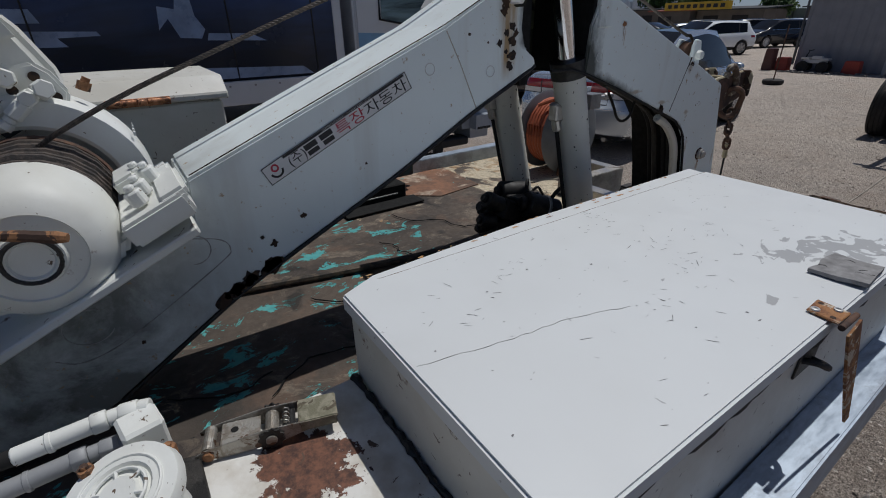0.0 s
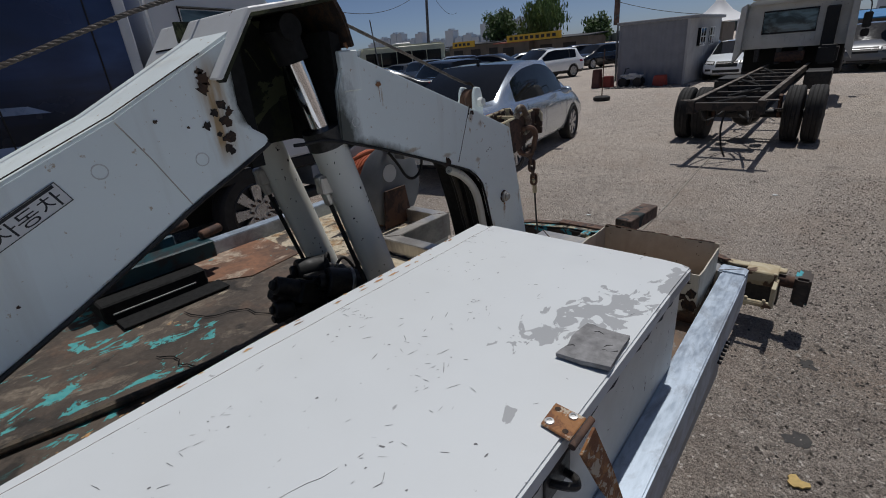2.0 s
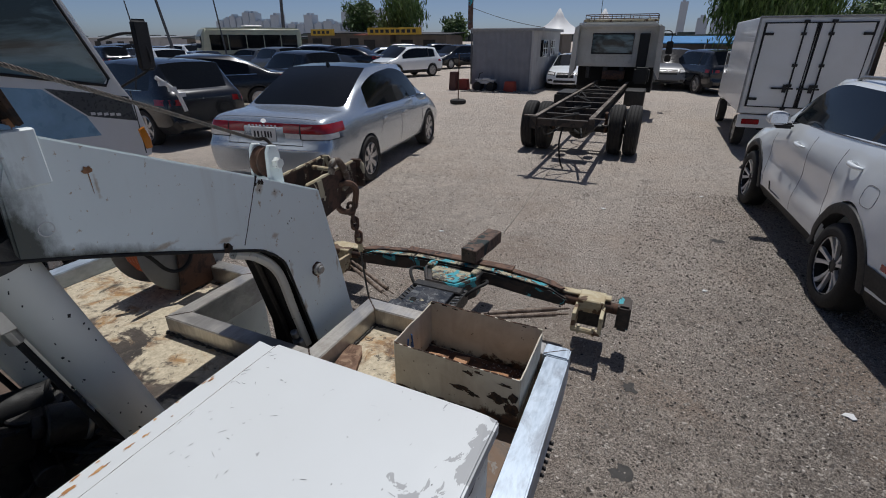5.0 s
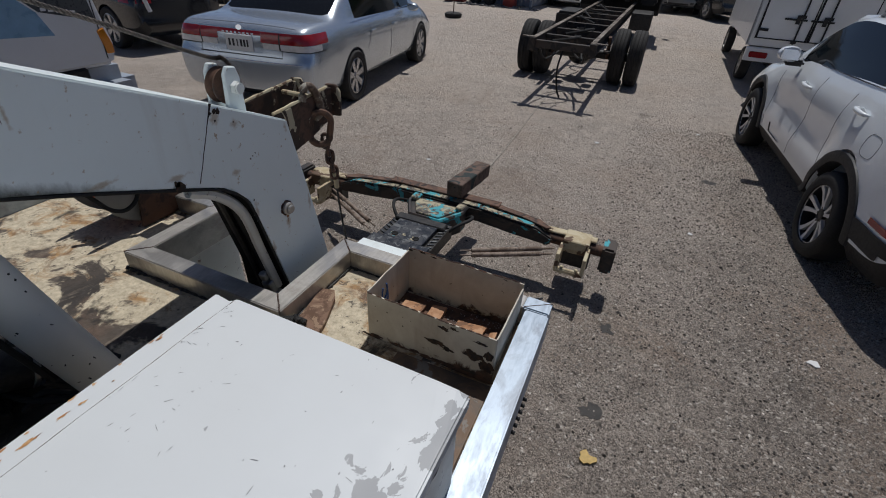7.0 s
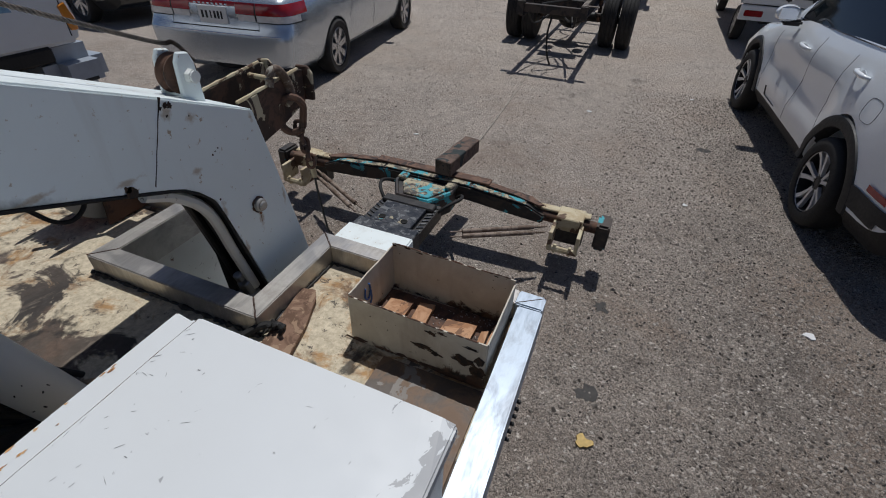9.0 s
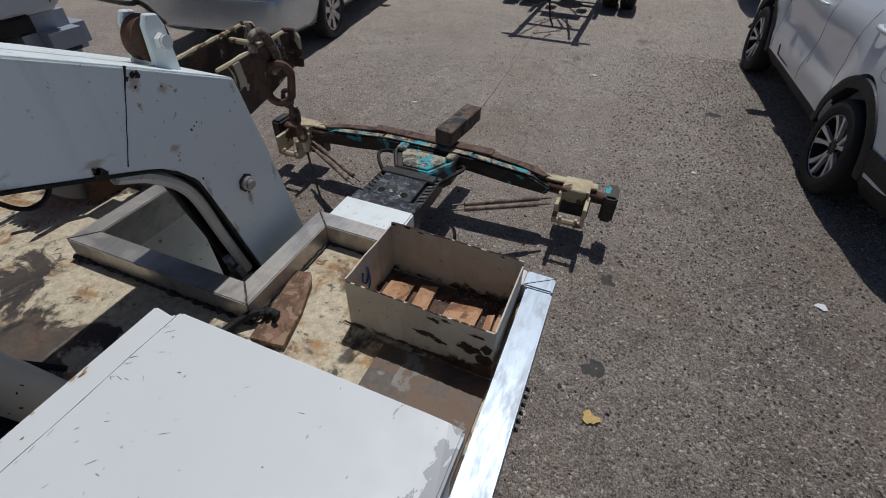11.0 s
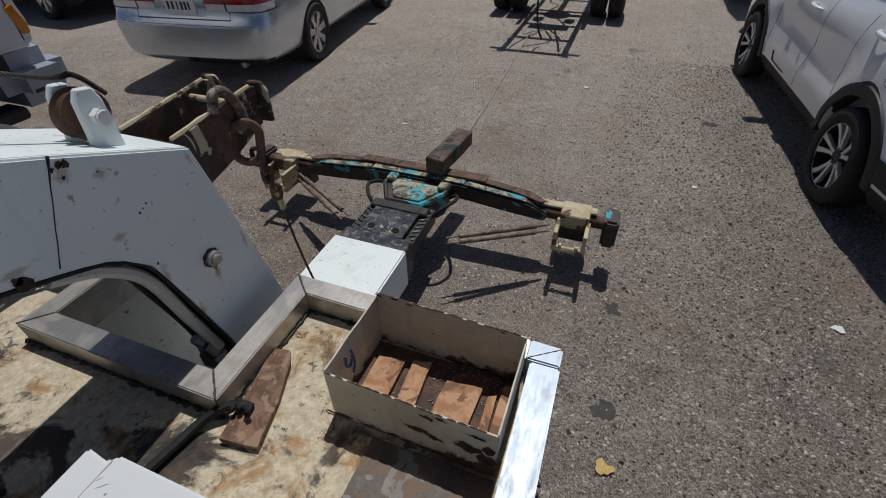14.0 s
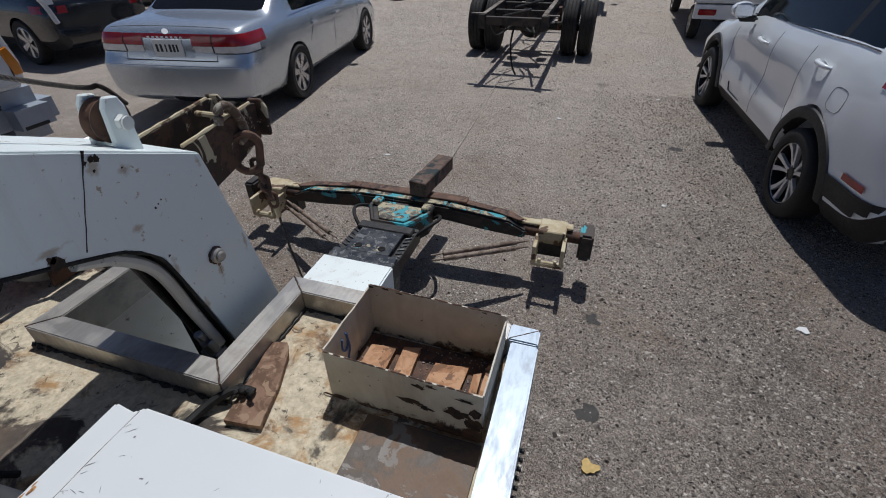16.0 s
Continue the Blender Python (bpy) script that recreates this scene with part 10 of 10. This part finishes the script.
tree(6.2, 32.0, 5.4, 2.4, 8, True, 5200, 0.17)
tree(9.6, 33.0, 5.0, 2.3, 9, n=4200, size=0.17)
tree(12.8, 34.0, 4.8, 2.2, 10, True, 3600, 0.17)

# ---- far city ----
# Distance haze is mixed into the towers' own colour.
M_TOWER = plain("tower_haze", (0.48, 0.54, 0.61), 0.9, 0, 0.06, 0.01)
rs = random.Random(77)
tx = -720.0
while tx < -330.0:
    t = (tx + 720) / 390
    w, hh = rs.uniform(11, 17), 33 + 4 * math.sin(t * 9) + rs.uniform(-8, 8) - (9 if rs.random() < 0.18 else 0)
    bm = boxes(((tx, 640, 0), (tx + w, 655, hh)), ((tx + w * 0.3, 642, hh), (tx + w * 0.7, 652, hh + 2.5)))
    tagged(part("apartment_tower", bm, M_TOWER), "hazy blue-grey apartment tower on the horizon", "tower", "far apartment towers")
    tx += w + rs.uniform(1.0, 3.5)
for x, w, hh in ((-2, 9, 44), (20, 12, 26), (36, 14, 38), (56, 10, 26), (72, 16, 34), (95, 14, 28), (-120, 18, 22), (-95, 20, 18)):
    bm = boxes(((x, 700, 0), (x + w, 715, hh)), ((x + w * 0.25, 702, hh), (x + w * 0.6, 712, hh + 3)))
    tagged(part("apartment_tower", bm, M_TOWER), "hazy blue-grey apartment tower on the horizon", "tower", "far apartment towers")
bm = B()
rs = random.Random(78)
for k in range(240):
    x = -900 + k * 7.5
    cube(bm, (x, 500 + rs.uniform(-20, 20), 2), (14, 8, rs.uniform(6, 12)))
tagged(part("far_woods", bm, plain("far_green", (0.10, 0.13, 0.12), 0.95, 0, 0.2, 0.05)), "far hazy belt of trees and roofs along the horizon", "woods", kind="stuff")

# ---- small things on the ground ----
bm = B()
rs = random.Random(5)
cord = [(-1.12 - 0.14 * t + 0.03 * math.sin(t * 5), 4.35 + 5.0 * t, 0.012) for t in span(0, 1, 30)]
tube(bm, cord, 0.006, 6)
tagged(part("cord", bm, plain("pale_cord", (0.50, 0.45, 0.38), 0.8, 0, 0.2, 30)), "thin pale cord stretched along the ground", "cord")
bm = B()
flake(bm, Vector((0.445, 2.714, 0.006)), Vector((1, 0, 0)), Vector((0, 1, 0)), 0.038, random.Random(2), 14)
r_ = bmesh.ops.extrude_face_region(bm, geom=bm.faces[:])
bmesh.ops.translate(bm, verts=[v for v in r_["geom"] if isinstance(v, bmesh.types.BMVert)], vec=(0, 0, 0.008))
tagged(part("yellow_scrap", bm, plain("scrap_yellow", (0.62, 0.43, 0.15), 0.7, 0, 0.2, 30)), "crumpled yellow-brown scrap lying on the asphalt", "scrap")
for x, y, r in ((0.42, 3.0, 0.055), (0.40, 3.70, 0.05), (1.1, 6.6, 0.07), (2.6, 3.3, 0.05)):
    bm = B()
    flake(bm, Vector((x, y, 0.0025)), Vector((1, 0, 0)), Vector((0, 1, 0)), r, rs, 16)
    tagged(part("oil_stain", bm, plain("oil", (0.045, 0.04, 0.036), 0.7, 0, 0.3, 20)), "dark oil stain soaked into the asphalt", "stain", "oil stains")


def pebbles(n, x0, x1, y0, y1, r0, r1, seed, heap=False):
    """Loose stones as small faceted lumps in one mesh."""
    rnd = random.Random(seed)
    vs, fs = [], []
    for k in range(n):
        x, y = rnd.triangular(x0, x1) if heap else rnd.uniform(x0, x1), y0 + (y1 - y0) * rnd.random() ** 1.3
        r = r0 + (r1 - r0) * rnd.random() ** 2.9
        a, flat = rnd.uniform(0, 6.28), rnd.uniform(0.45, 1.0)
        c, e = math.cos(a), math.sin(a)
        i = len(vs)
        for q in range(6):
            t, rr = q * 1.047 + rnd.uniform(-0.3, 0.3), r * rnd.uniform(0.7, 1.2)
            u, v = rr * math.cos(t), rr * flat * math.sin(t)
            vs.append((x + u * c - v * e, y + u * e + v * c, r * 0.28 * rnd.random()))
        vs.append((x + r * rnd.uniform(-0.4, 0.4), y + r * rnd.uniform(-0.4, 0.4), r * rnd.uniform(0.5, 1.2)))
        for q in range(6):
            fs.append((i + q, i + (q + 1) % 6, i + 6))
    me = bpy.data.meshes.new("gravel")
    me.from_pydata(vs, [], fs)
    me.materials.append(M_STONE)
    return me


n_ = Nodes("loose_stone")
rnd_ = n_.put("ShaderNodeNewGeometry").outputs["Random Per Island"]
dark_ = n_.mix(n_.ramp(rnd_, 0.04, 0.16), (0.050, 0.042, 0.036), (0.20, 0.172, 0.146))
M_STONE = n_.done(n_.mix(n_.ramp(rnd_, 0.45, 1.0), dark_, (0.47, 0.42, 0.365)), 0.85)
tagged(new("gravel", pebbles(62000, 0.15, 3.9, 1.4, 8.5, 0.0016, 0.0120, 1)), "loose grey gravel and grit scattered on the asphalt", "gravel", kind="stuff")
tagged(new("gravel", pebbles(26000, 0.60, 2.30, 1.4, 8.5, 0.0020, 0.0130, 5, True)), "coarser loose grit lying in the wheel track", "gravel", kind="stuff")
tagged(new("gravel", pebbles(2600, 0.15, 3.4, 1.5, 8.0, 0.006, 0.020, 3)), "scattered larger stones and clods on the asphalt", "gravel", kind="stuff")
tagged(new("gravel", pebbles(50000, -5.5, 5.0, 3.0, 20.0, 0.003, 0.014, 2)), "loose grey gravel and grit scattered on the asphalt", "gravel", kind="stuff")
for x, y, r in ((1.60, 3.98, 0.035), (-0.2, 7.2, 0.03), (2.0, 6.0, 0.03), (1.0, 8.3, 0.03), (-1.8, 5.6, 0.025), (0.9, 5.3, 0.02)):
    bm = B()
    flake(bm, Vector((x, y, 0.004)), Vector((1, 0, 0)), Vector((0, 1, 0)), r, rs, 9)
    r_ = bmesh.ops.extrude_face_region(bm, geom=bm.faces[:])
    bmesh.ops.translate(bm, verts=[v for v in r_["geom"] if isinstance(v, bmesh.types.BMVert)], vec=(0, 0, 0.006))
    tagged(part("paper_scrap", bm, M_STICKER), "small white paper scrap lying on the asphalt", "litter", "paper scraps")
